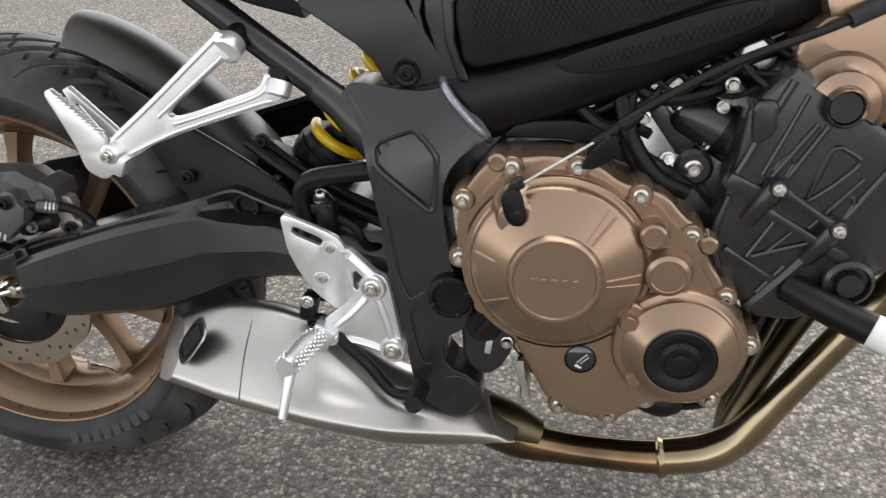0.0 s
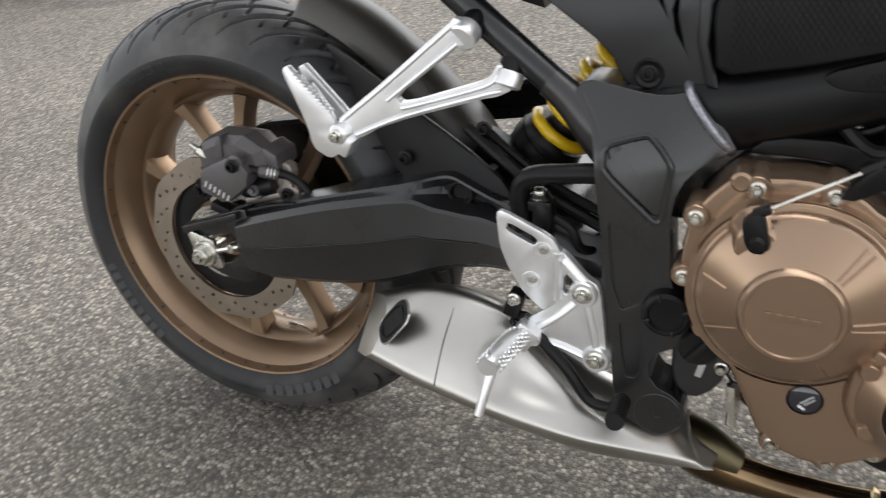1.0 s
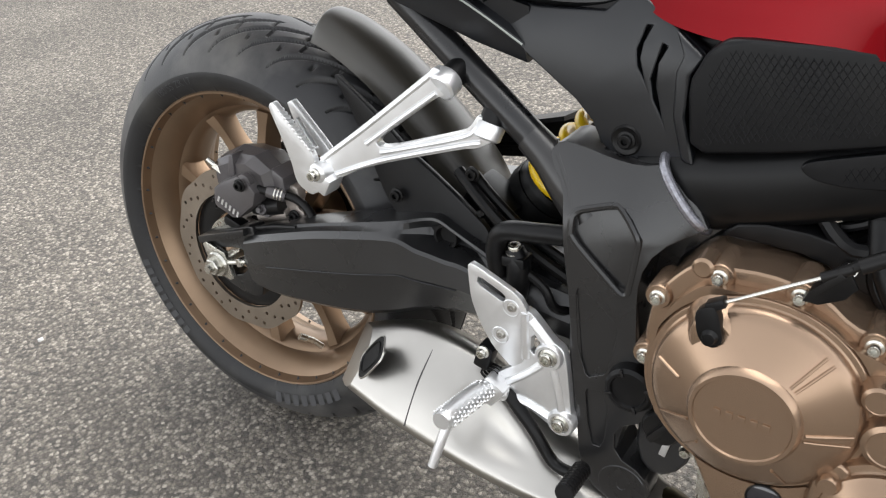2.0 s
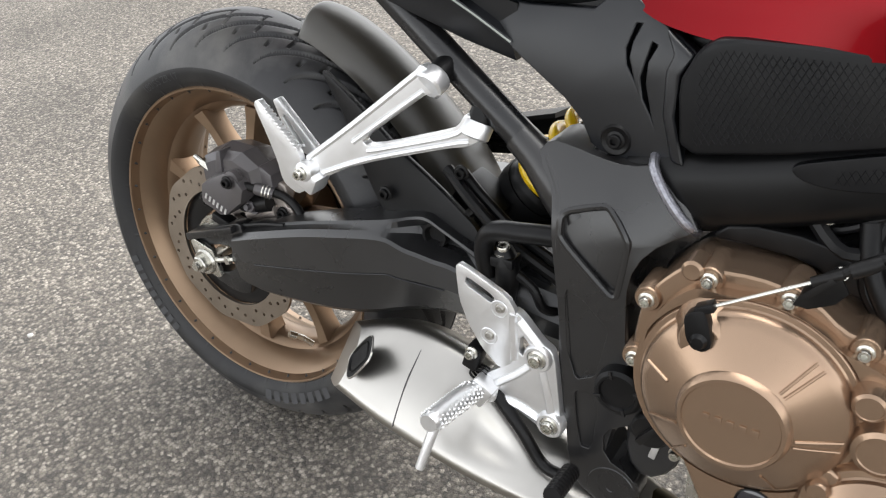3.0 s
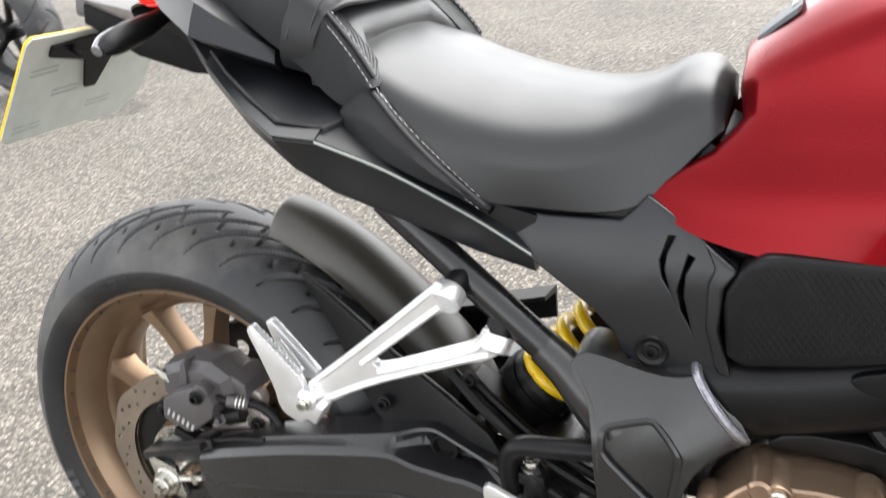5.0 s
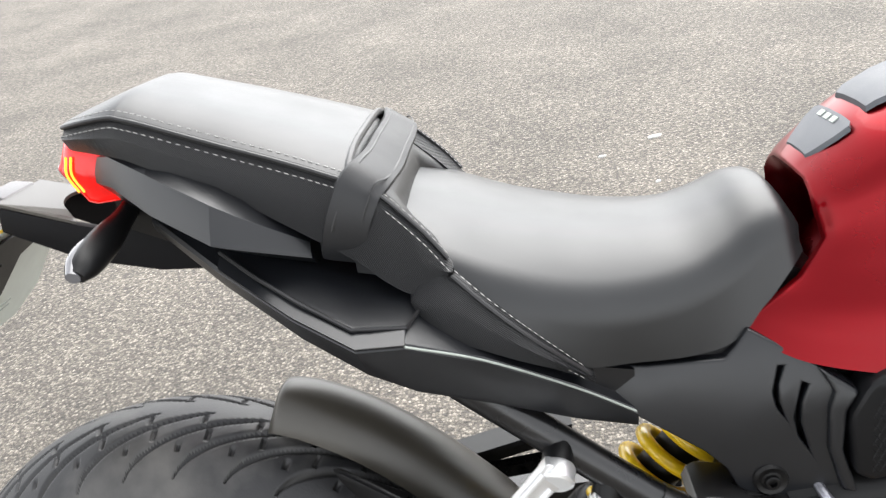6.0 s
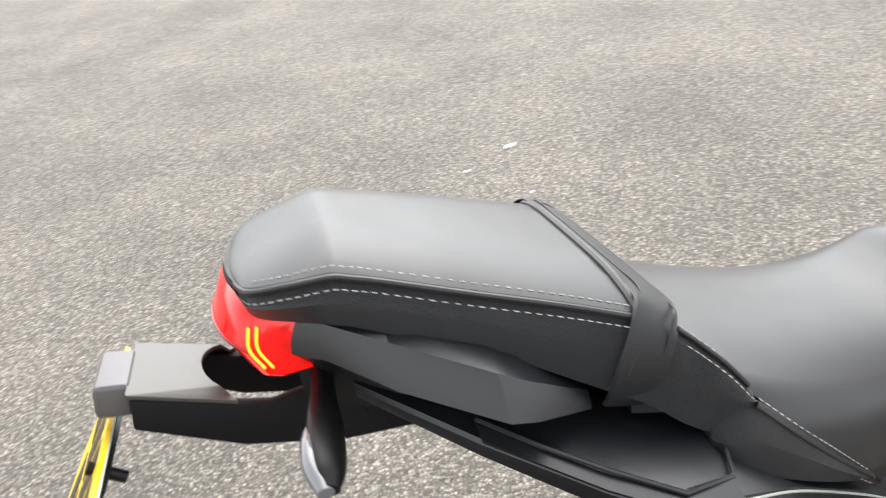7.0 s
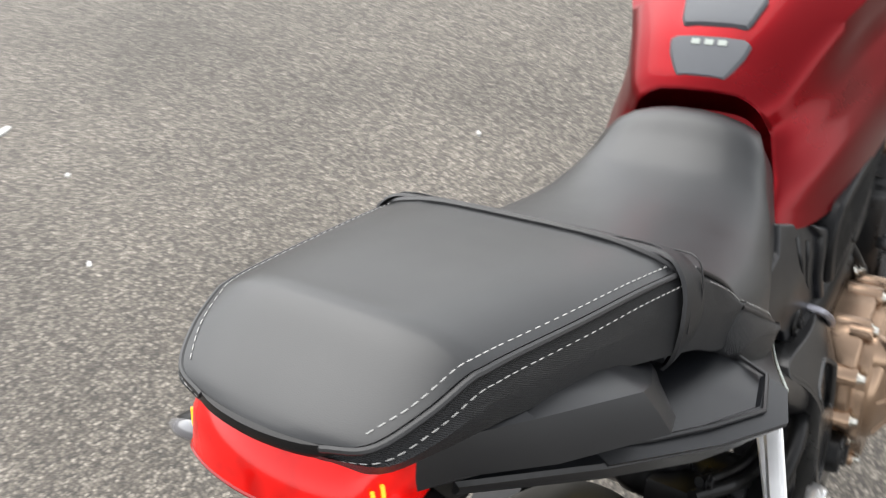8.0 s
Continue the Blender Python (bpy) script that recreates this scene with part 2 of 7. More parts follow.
for lit, colour, power in ((REDLENS, (1.0, 0.006, 0.003), 0.35), (AMBER, (1.0, 0.30, 0.02), 0.6)):
    lit.node_tree.nodes["Principled BSDF"].inputs["Emission Color"].default_value = (*colour, 1)
    lit.node_tree.nodes["Principled BSDF"].inputs["Emission Strength"].default_value = power


def lamp_glow(m):
    """The bulbs' light breaks up on the facets behind the lens."""
    n, l = m.node_tree.nodes, m.node_tree.links
    tc = n.new("ShaderNodeTexCoord")
    cells, soft = n.new("ShaderNodeTexVoronoi"), n.new("ShaderNodeTexNoise")
    cells.inputs["Scale"].default_value, soft.inputs["Scale"].default_value = 70, 28
    for t in (cells, soft):
        l.new(tc.outputs["Object"], t.inputs["Vector"])
    mul = n.new("ShaderNodeMath")
    mul.operation = "MULTIPLY_ADD"
    mul.inputs[1].default_value = 0.25
    l.new(cells.outputs["Distance"], mul.inputs[0])
    l.new(soft.outputs["Fac"], mul.inputs[2])
    rng = n.new("ShaderNodeMapRange")
    rng.inputs["From Min"].default_value, rng.inputs["From Max"].default_value = 0.35, 0.85
    rng.inputs["To Min"].default_value, rng.inputs["To Max"].default_value = 0.03, 0.34
    l.new(mul.outputs[0], rng.inputs["Value"])
    l.new(rng.outputs[0], n["Principled BSDF"].inputs["Emission Strength"])


lamp_glow(REDLENS)

# ---- mesh tools; the motorcycle is built upright, x forward, y to its left, and then leant on its stand ----
LEAN = radians(7.70)
bike = new("motorcycle")
bike.matrix_basis = Matrix.Translation((0, 0, 0.095 * (1 - math.cos(LEAN)))) @ Matrix.Rotation(-LEAN, 4, "X")
tagged(bike, "red and black naked motorcycle with bronze wheel, leaning on its stand", "motorcycle")


def finish(me, mats, smooth=35):
    for m in mats if isinstance(mats, (list, tuple)) else (mats,):
        me.materials.append(m)
    me.shade_smooth()
    me.set_sharp_from_angle(angle=radians(smooth))
    return me


def part(name, bm, mat, parent, label="", smooth=35):
    bmesh.ops.recalc_face_normals(bm, faces=bm.faces)
    me = bpy.data.meshes.new(name)
    bm.to_mesh(me)
    bm.free()
    finish(me, mat, smooth)
    ob = new(name, me)
    ob.parent = parent
    return tagged(ob, label)


def share(name, me, parent, place, toward=(0, -1, 0), spin=0.0):
    """One more object on the mesh me, its local z turned to the given direction."""
    ob = new(name, me)
    ob.parent = parent
    q = Vector(toward).to_track_quat("Z", "X").to_matrix().to_4x4()
    ob.matrix_basis = Matrix.Translation(place) @ q @ Matrix.Rotation(spin, 4, "Z")
    return ob


def soften(pts, times=2, cut=0.25):
    """Cuts the corners of a closed outline."""
    for _ in range(times):
        out = []
        for a, b in zip(pts, pts[1:] + pts[:1]):
            out.append(tuple(p + (q - p) * cut for p, q in zip(a, b)))
            out.append(tuple(q + (p - q) * cut for p, q in zip(a, b)))
        pts = out
    return pts


def smoothline(pts, per=8):
    """A Catmull-Rom line through the points, as Vectors."""
    p = [Vector(a) for a in pts]
    p = [p[0] * 2 - p[1]] + p + [p[-1] * 2 - p[-2]]
    out = []
    for a, b, c, d in zip(p, p[1:], p[2:], p[3:]):
        for i in range(per):
            t = i / per
            out.append(0.5 * (2 * b + (c - a) * t + (2 * a - 5 * b + 4 * c - d) * t * t + (3 * b - a - 3 * c + d) * t ** 3))
    return out + [p[-2]]


def bevel_sharp(bm, width, seg=2, angle=28):
    edges = [e for e in bm.edges if len(e.link_faces) == 2 and e.calc_face_angle(0) > radians(angle)]
    if width and edges:
        bmesh.ops.bevel(bm, geom=edges, offset=width, segments=seg, profile=0.6, affect="EDGES", clamp_overlap=True)


def prism(outline, y0, y1, bevel=0.003, seg=2, holes=(), warp=None):
    """An outline in (x, z), with holes, given thickness from y0 to y1."""
    bm = bmesh.new()
    edges = []
    for loop in (outline, *holes):
        vs = [bm.verts.new((x, y0, z)) for x, z in loop]
        edges += [bm.edges.new((a, b)) for a, b in zip(vs, vs[1:] + vs[:1])]
    if holes:
        bmesh.ops.triangle_fill(bm, use_beauty=True, edges=edges)
    else:
        bm.faces.new([e.verts[0] for e in edges])
    ext = bmesh.ops.extrude_face_region(bm, geom=bm.faces[:])
    bmesh.ops.translate(bm, vec=(0, y1 - y0, 0), verts=[v for v in ext["geom"] if isinstance(v, bmesh.types.BMVert)])
    bmesh.ops.recalc_face_normals(bm, faces=bm.faces)
    bevel_sharp(bm, bevel, seg)
    if warp:
        bmesh.ops.triangulate(bm, faces=[f for f in bm.faces if len(f.verts) > 4])
        for v in bm.verts:
            v.co.y += warp(v.co.x, v.co.z)
    return bm


def loft(rings, close=True, caps=True):
    bm = bmesh.new()
    rows = [[bm.verts.new(p) for p in ring] for ring in rings]
    for a, b in zip(rows, rows[1:]):
        for i in range(len(a) if close else len(a) - 1):
            j = (i + 1) % len(a)
            bm.faces.new((a[i], a[j], b[j], b[i]))
    if caps and close:
        bm.faces.new(rows[0])
        bm.faces.new(rows[-1][::-1])
    return bm


def blend_rings(rings, per=5):
    """More rings between the given ones, on smooth lines."""
    lines = [smoothline([r[i] for r in rings], per) for i in range(len(rings[0]))]
    return [list(r) for r in zip(*lines)]


def sweep(pts, radius, n=12, per=8, flat=1.0, caps=True):
    line = smoothline(pts, per) if per > 1 else [Vector(p) for p in pts]
    if isinstance(radius, (int, float)):
        radius = [radius] * len(pts)
    rad = [v.x for v in smoothline([(r, 0, 0) for r in radius], per)] if per > 1 else list(radius)
    rings, side = [], None
    for i, p in enumerate(line):
        d = (line[min(i + 1, len(line) - 1)] - line[max(i - 1, 0)]).normalized()
        if side is None:
            side = d.orthogonal().normalized()
        side = (side - d * side.dot(d)).normalized()
        up = d.cross(side)
        rings.append([p + (side * math.cos(a) + up * math.sin(a) * flat) * rad[i] for a in (math.tau * k / n for k in range(n))])
    return loft(rings, caps=caps)


def lathe(profile, centre, seg=64, start=0.0, sweep_angle=math.tau, closed=False):
    """Turns (radius, y) round the axle direction through centre (x, z)."""
    bm = bmesh.new()
    full = abs(sweep_angle - math.tau) < 1e-6
    count = seg if full else seg + 1
    rows = []
    for k in range(count):
        a = start + sweep_angle * k / seg
        rows.append([bm.verts.new((centre[0] + r * math.cos(a), y, centre[1] + r * math.sin(a))) for r, y in profile])
    pairs = list(zip(rows, rows[1:])) + ([(rows[-1], rows[0])] if full else [])
    m = len(profile)
    for a, b in pairs:
        for i in range(m if closed else m - 1):
            j = (i + 1) % m
            bm.faces.new((a[i], a[j], b[j], b[i]))
    bmesh.ops.remove_doubles(bm, verts=bm.verts, dist=1e-6)
    return bm


def circle(x, z, r, n=16, start=0.0):
    return [(x + r * math.cos(start + math.tau * k / n), z + r * math.sin(start + math.tau * k / n)) for k in range(n)]


def block(size, bevel=0.003, at=(0, 0, 0), turn=None, seg=2):
    bm = bmesh.new()
    bmesh.ops.create_cube(bm, size=1)
    bmesh.ops.scale(bm, vec=size, verts=bm.verts)
    bevel_sharp(bm, bevel, seg)
    if turn:
        bmesh.ops.rotate(bm, matrix=Euler([radians(a) for a in turn]).to_matrix(), verts=bm.verts)
    bmesh.ops.translate(bm, vec=at, verts=bm.verts)
    return bm


def join(*bms):
    out = bms[0]
    for b in bms[1:]:
        me = bpy.data.meshes.new("t")
        b.to_mesh(me)
        out.from_mesh(me)
        b.free()
        bpy.data.meshes.remove(me)
    return out


def mirror(bm):
    """Adds the mirror image on the other side of the bike."""
    me = bpy.data.meshes.new("t")
    bm.to_mesh(me)
    other = bmesh.new()
    other.from_mesh(me)
    bpy.data.meshes.remove(me)
    for v in other.verts:
        v.co.y = -v.co.y
    return join(bm, other)


def bolt_data(name, r, h, mat, sides=6):
    """A flanged screw head with a socket, its foot at the origin, along z."""
    bm = bmesh.new()
    prof = [(0.0, h * 0.35), (0.36 * r, h * 0.35), (0.36 * r, h), (0.62 * r, h), (0.70 * r, h * 0.86), (0.72 * r, 0.32 * h), (0.98 * r, 0.22 * h), (r, 0.0)]
    n = 18
    rows = [[bm.verts.new((q * math.cos(math.tau * k / n), q * math.sin(math.tau * k / n), z)) for q, z in prof] for k in range(n)]
    for a, b in zip(rows, rows[1:] + rows[:1]):
        for i in range(len(prof) - 1):
            bm.faces.new((a[i], b[i], b[i + 1], a[i + 1]))
    bmesh.ops.remove_doubles(bm, verts=bm.verts, dist=1e-6)
    bmesh.ops.recalc_face_normals(bm, faces=bm.faces)
    me = bpy.data.meshes.new(name)
    bm.to_mesh(me)
    bm.free()
    return finish(me, mat, 30)


def hex_data(name, r, h, mat):
    bm = bmesh.new()
    bmesh.ops.create_cone(bm, cap_ends=True, segments=6, radius1=r, radius2=r, depth=h)
    bevel_sharp(bm, r * 0.12, 1)
    flange = bmesh.new()
    bmesh.ops.create_cone(flange, cap_ends=True, segments=24, radius1=r * 1.45, radius2=r * 1.3, depth=h * 0.3)
    bmesh.ops.translate(flange, vec=(0, 0, -h * 0.45), verts=flange.verts)
    stud = bmesh.new()
    bmesh.ops.create_cone(stud, cap_ends=True, segments=16, radius1=r * 0.5, radius2=r * 0.45, depth=h * 0.7)
    bmesh.ops.translate(stud, vec=(0, 0, h * 0.7), verts=stud.verts)
    bm = join(bm, flange, stud)
    me = bpy.data.meshes.new(name)
    bm.to_mesh(me)
    bm.free()
    return finish(me, mat, 30)


BOLT = bolt_data("bolt", 0.0074, 0.008, ZINC)
BIGBOLT = bolt_data("bolt", 0.0100, 0.009, ZINC)
BLACKBOLT = bolt_data("bolt", 0.009, 0.006, DARK)
NUT = hex_data("nut", 0.013, 0.012, ZINC)

# ---- ground ----
def ground():
    bm = bmesh.new()
    # one sheet: fine squares near the motorcycle, wide ones out to the horizon
    steps = sorted({-600, -150, -40, -12, *[round(-4 + 0.5 * i, 2) for i in range(17)], 12, 40, 150, 600})
    vs = [[bm.verts.new((x, y, 0.004 * noise.noise((x * 0.9, y * 0.9, 0)) * (1 if abs(x) + abs(y) > 1.2 else 0))) for x in steps] for y in steps]
    for a, b in zip(vs, vs[1:]):
        for i in range(len(steps) - 1):
            bm.faces.new((a[i], a[i + 1], b[i + 1], b[i]))
    me = bpy.data.meshes.new("ground")
    bm.to_mesh(me)
    bm.free()
    finish(me, ASPHALT, 60)
    return tagged(new("ground", me), "worn grey asphalt with pale exposed stones", "asphalt", kind="structure")


ground()


# ---- rear wheel ----
AXLE = (0.0, 0.315)
wheel = new("rear_wheel")
wheel.parent = bike
tagged(wheel, "bronze cast rear wheel with a wide road tyre")
wheel.matrix_basis = pose(0, 0, -0.003) @ Matrix.Translation((0, 0, AXLE[1])) @ pose(0, 0, 0, -1.5, 0, -0.5) @ Matrix.Translation((0, 0, -AXLE[1]))


def tyre():
    prof = []
    # bead, sidewall, shoulder, crown, and back
    half = [(0.222, 0.070), (0.228, 0.078), (0.236, 0.0835), (0.246, 0.0875)]
    a0 = math.asin(0.0885 / 0.095)
    crown = [(0.220 + 0.095 * math.cos(a), 0.095 * math.sin(a)) for a in (a0 - 2 * a0 * i / 120 for i in range(121))]
    prof = half + crown + [(r, -y) for r, y in reversed(half)]
    seg = 1400
    bm = bmesh.new()
    rows = []
    pitch = math.tau / 34
    deep = set()
    for k in range(seg):
        ang = math.tau * k / seg
        row = []
        for r, y in prof:
            depth = 0.0
            w = abs(y)
            if 0.006 < w < 0.080:
                # each groove starts across the shoulder and sweeps round into the crown
                turn = ang if y < 0 else ang + 0.5 * pitch
                u = (w - 0.006) / 0.074
                c = (turn + 2.7 * pitch * (1 - u) ** 1.7) % pitch
                slope = 2.7 * pitch * 1.7 * (1 - u) ** 0.7 * r / 0.074
                c = min(c, pitch - c) * r / math.sqrt(1 + slope * slope)
                if 0.05 < u < 0.93:
                    wide = 0.0040 * min(1.0, 0.30 + (0.93 - u) * 3, 0.35 + (u - 0.05) * 4)
                    depth = 0.0046 * min(1.0, max(0.0, 1.7 * (1 - c / wide)))
                # short dashes between them
                for at, half in ((0.20, 0.006), (0.44, 0.008), (0.62, 0.005)):
                    c = (turn + 2.7 * pitch * (1 - at) ** 1.7 + 0.5 * pitch) % pitch
                    reach = max(abs(u - at) * 0.074 / half, min(c, pitch - c) * r / 0.0032)
                    depth = max(depth, 0.0038 * min(1.0, max(0.0, 2.0 * (1 - reach))))
            v = bm.verts.new((AXLE[0] + (r - depth) * math.cos(ang), y, AXLE[1] + (r - depth) * math.sin(ang)))
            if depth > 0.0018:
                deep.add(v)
            row.append(v)
        rows.append(row)
    for a, b in zip(rows, rows[1:] + rows[:1]):
        for i in range(len(prof) - 1):
            f = bm.faces.new((a[i], a[i + 1], b[i + 1], b[i]))
            # groove floors take the dustless, darker rubber, which also paints their shade
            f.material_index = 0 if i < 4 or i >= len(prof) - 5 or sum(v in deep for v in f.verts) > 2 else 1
    return bm


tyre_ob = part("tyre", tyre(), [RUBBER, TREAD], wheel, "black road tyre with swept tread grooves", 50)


def on_sidewall(s, up, base=0.2405):
    """A place on the right sidewall: s metres along it, up metres outwards."""
    a, r = s / base, base + up
    yy = -0.078 - (r - 0.228) * 0.528 if r < 0.246 else -0.0875 - (r - 0.246) * 0.08
    return Vector((AXLE[0] + r * math.cos(a), yy - 0.0018, AXLE[1] + r * math.sin(a)))


def sidewall_text(text, mid, size):
    """Raised writing bent round the sidewall, its middle at the angle mid (degrees)."""
    cu = bpy.data.curves.new("letters", "FONT")
    cu.body, cu.size, cu.extrude, cu.align_x = text, size, 0.0, "CENTER"
    tmp = bpy.data.objects.new("letters", cu)
    scene.collection.objects.link(tmp)
    bpy.context.view_layer.update()
    me = bpy.data.meshes.new_from_object(tmp.evaluated_get(bpy.context.evaluated_depsgraph_get()))
    bpy.data.objects.remove(tmp)
    bm = bmesh.new()
    bm.from_mesh(me)
    bmesh.ops.subdivide_edges(bm, edges=[e for e in bm.edges if e.calc_length() > size * 0.3], cuts=2)
    for v in bm.verts:
        v.co = on_sidewall(radians(mid) * 0.2405 - v.co.x, v.co.y)
    return bm


part("size_marking", sidewall_text("180/55 ZR 17", 112, 0.014), TYRE_MARK, tyre_ob, "raised tyre size marking")


def sidewall_bars(mid, count, wide, tall, step):
    bm = bmesh.new()
    for i in range(count):
        s0 = radians(mid) * 0.2405 + (i - count / 2) * step
        grid = [[bm.verts.new(on_sidewall(s0 + wide * a / 3, tall * b)) for a in range(4)] for b in (0, 1)]
        for a in range(3):
            bm.faces.new((grid[0][a], grid[0][a + 1], grid[1][a + 1], grid[1][a]))
    return bm


part("maker_marking", sidewall_bars(214, 9, 0.010, 0.013, 0.0155), TYRE_MARK, tyre_ob, "grey sidewall marking")
part("maker_marking", sidewall_bars(292, 8, 0.012, 0.016, 0.018), TYRE_MARK, tyre_ob, "grey sidewall marking")


def rim():
    half = [(0.2185, 0.066), (0.2270, 0.0700), (0.2325, 0.0735), (0.2345, 0.0770), (0.2335, 0.0797), (0.2308, 0.0797), (0.2290, 0.0775), (0.2272, 0.0770), (0.2258, 0.0787), (0.2232, 0.0780), (0.2218, 0.0740),
            (0.2190, 0.0610), (0.2120, 0.0470), (0.2030, 0.0370), (0.1930, 0.0290), (0.1860, 0.0210), (0.1830, 0.0120), (0.1815, 0.0000)]
    inner = half[1:]
    prof = [(r, -y) for r, y in inner] + [(r, y) for r, y in reversed(inner[:-1])] + [(0.214, 0.06), (0.195, 0.03), (0.195, -0.03), (0.214, -0.06)]
    return lathe(prof, AXLE, 128, closed=True)


rim_ob = part("rim", rim(), BRONZE, wheel, "bronze painted rim")


def spoke(angle):
    """A forked arm from hub to rim, thicker at its root."""
    bms = []
    for side in (-1, 1):
        pts = []
        for r, off, w, th in ((0.040, 0.010, 0.017, 0.022), (0.085, 0.013, 0.0125, 0.019), (0.125, 0.026, 0.010, 0.016), (0.160, 0.041, 0.0095, 0.015), (0.190, 0.056, 0.013, 0.018)):
            a = angle + side * off / r
            c = Vector((AXLE[0] + r * math.cos(a), -0.014, AXLE[1] + r * math.sin(a)))
            t = Vector((-math.sin(a), 0, math.cos(a)))
            n = Vector((0, 1, 0))
            pts.append([c + t * w * 0.8 - n * th, c + t * w + n * (-th * 0.5), c + t * w + n * th, c - t * w + n * th, c - t * w - n * th * 0.5, c - t * w * 0.8 - n * th])
        bms.append(loft(blend_rings(pts, 4)))
    return join(*bms)


for k in range(5):
    part("spoke", spoke(radians(102.5 + 72 * k)), BRONZE, wheel, smooth=40)
part("hub", lathe([(0.012, -0.085), (0.030, -0.085), (0.034, -0.075), (0.036, -0.04), (0.052, -0.030), (0.056, 0.0), (0.052, 0.03), (0.060, 0.05), (0.060, 0.075), (0.012, 0.075)], AXLE, 48), BRONZE, wheel)
# chain sprocket and cush carrier on the far side
teeth = [(AXLE[0] + (0.104 + (0.006 if k % 2 else 0)) * math.cos(math.tau * k / 84), AXLE[1] + (0.104 + (0.006 if k % 2 else 0)) * math.sin(math.tau * k / 84)) for k in range(84)]
part("sprocket", prism(teeth, 0.082, 0.089, 0, holes=[circle(*AXLE, 0.045, 32)] + [circle(0.078 * math.cos(a), AXLE[1] + 0.078 * math.sin(a), 0.013, 12) for a in (math.tau * k / 6 for k in range(6))]), DARK, wheel, "black chain sprocket")
holes = [circle(*AXLE, 0.088, 48)]
for k in range(48):
    a = math.tau * k / 48
    r = (0.098, 0.106, 0.113)[k % 3]
    holes.append(circle(r * math.cos(a), AXLE[1] + r * math.sin(a), 0.0028, 8))
disc_edge = [((0.1205 + 0.0018 * math.cos(10 * a)) * math.cos(a), AXLE[1] + (0.1205 + 0.0018 * math.cos(10 * a)) * math.sin(a)) for a in (math.tau * k / 120 for k in range(120))]
disc = part("brake_disc", prism(disc_edge, -0.092, -0.097, 0.0, holes=holes), DISC, wheel, "drilled steel brake disc")
part("disc_carrier", prism(circle(*AXLE, 0.089, 48), -0.083, -0.090, 0.001, holes=[circle(*AXLE, 0.058, 32)]), DARK, wheel, "black disc carrier")
ring_holes = [circle(0.0485 * math.cos(a), AXLE[1] + 0.0485 * math.sin(a), 0.0022, 6) for a in (math.tau * k / 50 for k in range(50))]
part("sensor_ring", prism(circle(*AXLE, 0.054, 64), -0.099, -0.101, 0.0, holes=[circle(*AXLE, 0.042, 48)] + ring_holes), ZINC, wheel, "slotted steel wheel speed ring")
valve = part("valve", join(sweep([(0.079, -0.034, 0.146), (0.070, -0.044, 0.160), (0.066, -0.052, 0.166)], [0.005, 0.0045, 0.004], 12, 5), sweep([(0.066, -0.052, 0.166), (0.060, -0.060, 0.172)], [0.0055, 0.0055], 12, 2)), ZINC, wheel, "metal tyre valve")

# ---- swingarm ----
swing = new("swingarm")
swing.parent = bike
tagged(swing, "satin black swingarm")


def swingarm_body():
    """Box beam, deep in the middle; its outer top edge drops away towards the pivot."""
    rows = []
    for x, top, edge, low, out, inn in ((0.055, 0.374, 0.362, 0.287, 0.140, 0.108), (0.100, 0.390, 0.378, 0.286, 0.145, 0.105), (0.187, 0.416, 0.404, 0.294, 0.150, 0.100), (0.255, 0.433, 0.420, 0.306, 0.153, 0.096), (0.300, 0.444, 0.429, 0.320, 0.154, 0.092),
                                        (0.322, 0.450, 0.432, 0.329, 0.155, 0.090), (0.345, 0.455, 0.425, 0.338, 0.156, 0.088), (0.362, 0.456, 0.423, 0.343, 0.156, 0.087), (0.384, 0.446, 0.420, 0.347, 0.156, 0.087), (0.408, 0.436, 0.418, 0.350, 0.156, 0.086), (0.450, 0.424, 0.404, 0.346, 0.154, 0.085), (0.520, 0.405, 0.385, 0.334, 0.149, 0.084), (0.600, 0.395, 0.37, 0.322, 0.140, 0.082)):
        mid = low + (edge - low) * 0.56
        # a pocket under the top edge near the front, its lower lip running level
        rec = min(1.0, max(0.0, (x - 0.318) / 0.030)) * min(1.0, max(0.0, (0.450 - x) / 0.050))
        lip = edge if x < 0.32 else min(edge, 0.431 - (x - 0.32) * 0.12)
        rows.append([Vector((x, -inn, top)), Vector((x, -inn - 0.012, top + 0.0005)), Vector((x, -out + 0.020 + 0.010 * rec, top - 0.002)), Vector((x, -out + 0.017 + 0.012 * rec, top - 0.005)), Vector((x, -out + 0.012 + 0.032 * rec, lip + 0.40 * (top - lip))), Vector((x, -out + 0.009 + 0.030 * rec, lip + 0.004)),
                     Vector((x, -out + 0.0055, lip)), Vector((x, -out + 0.003, lip - 0.004)), Vector((x, -out, mid + 0.002)), Vector((x, -out + 0.0012, mid - 0.001)), Vector((x, -out + 0.009, low + 0.010)), Vector((x, -out + 0.017, low + 0.002)), Vector((x, -inn, low))])
    return loft(blend_rings(rows, 4))


arm = part("beam", swingarm_body(), FRAME, swing, "satin black cast swingarm beam", 14)
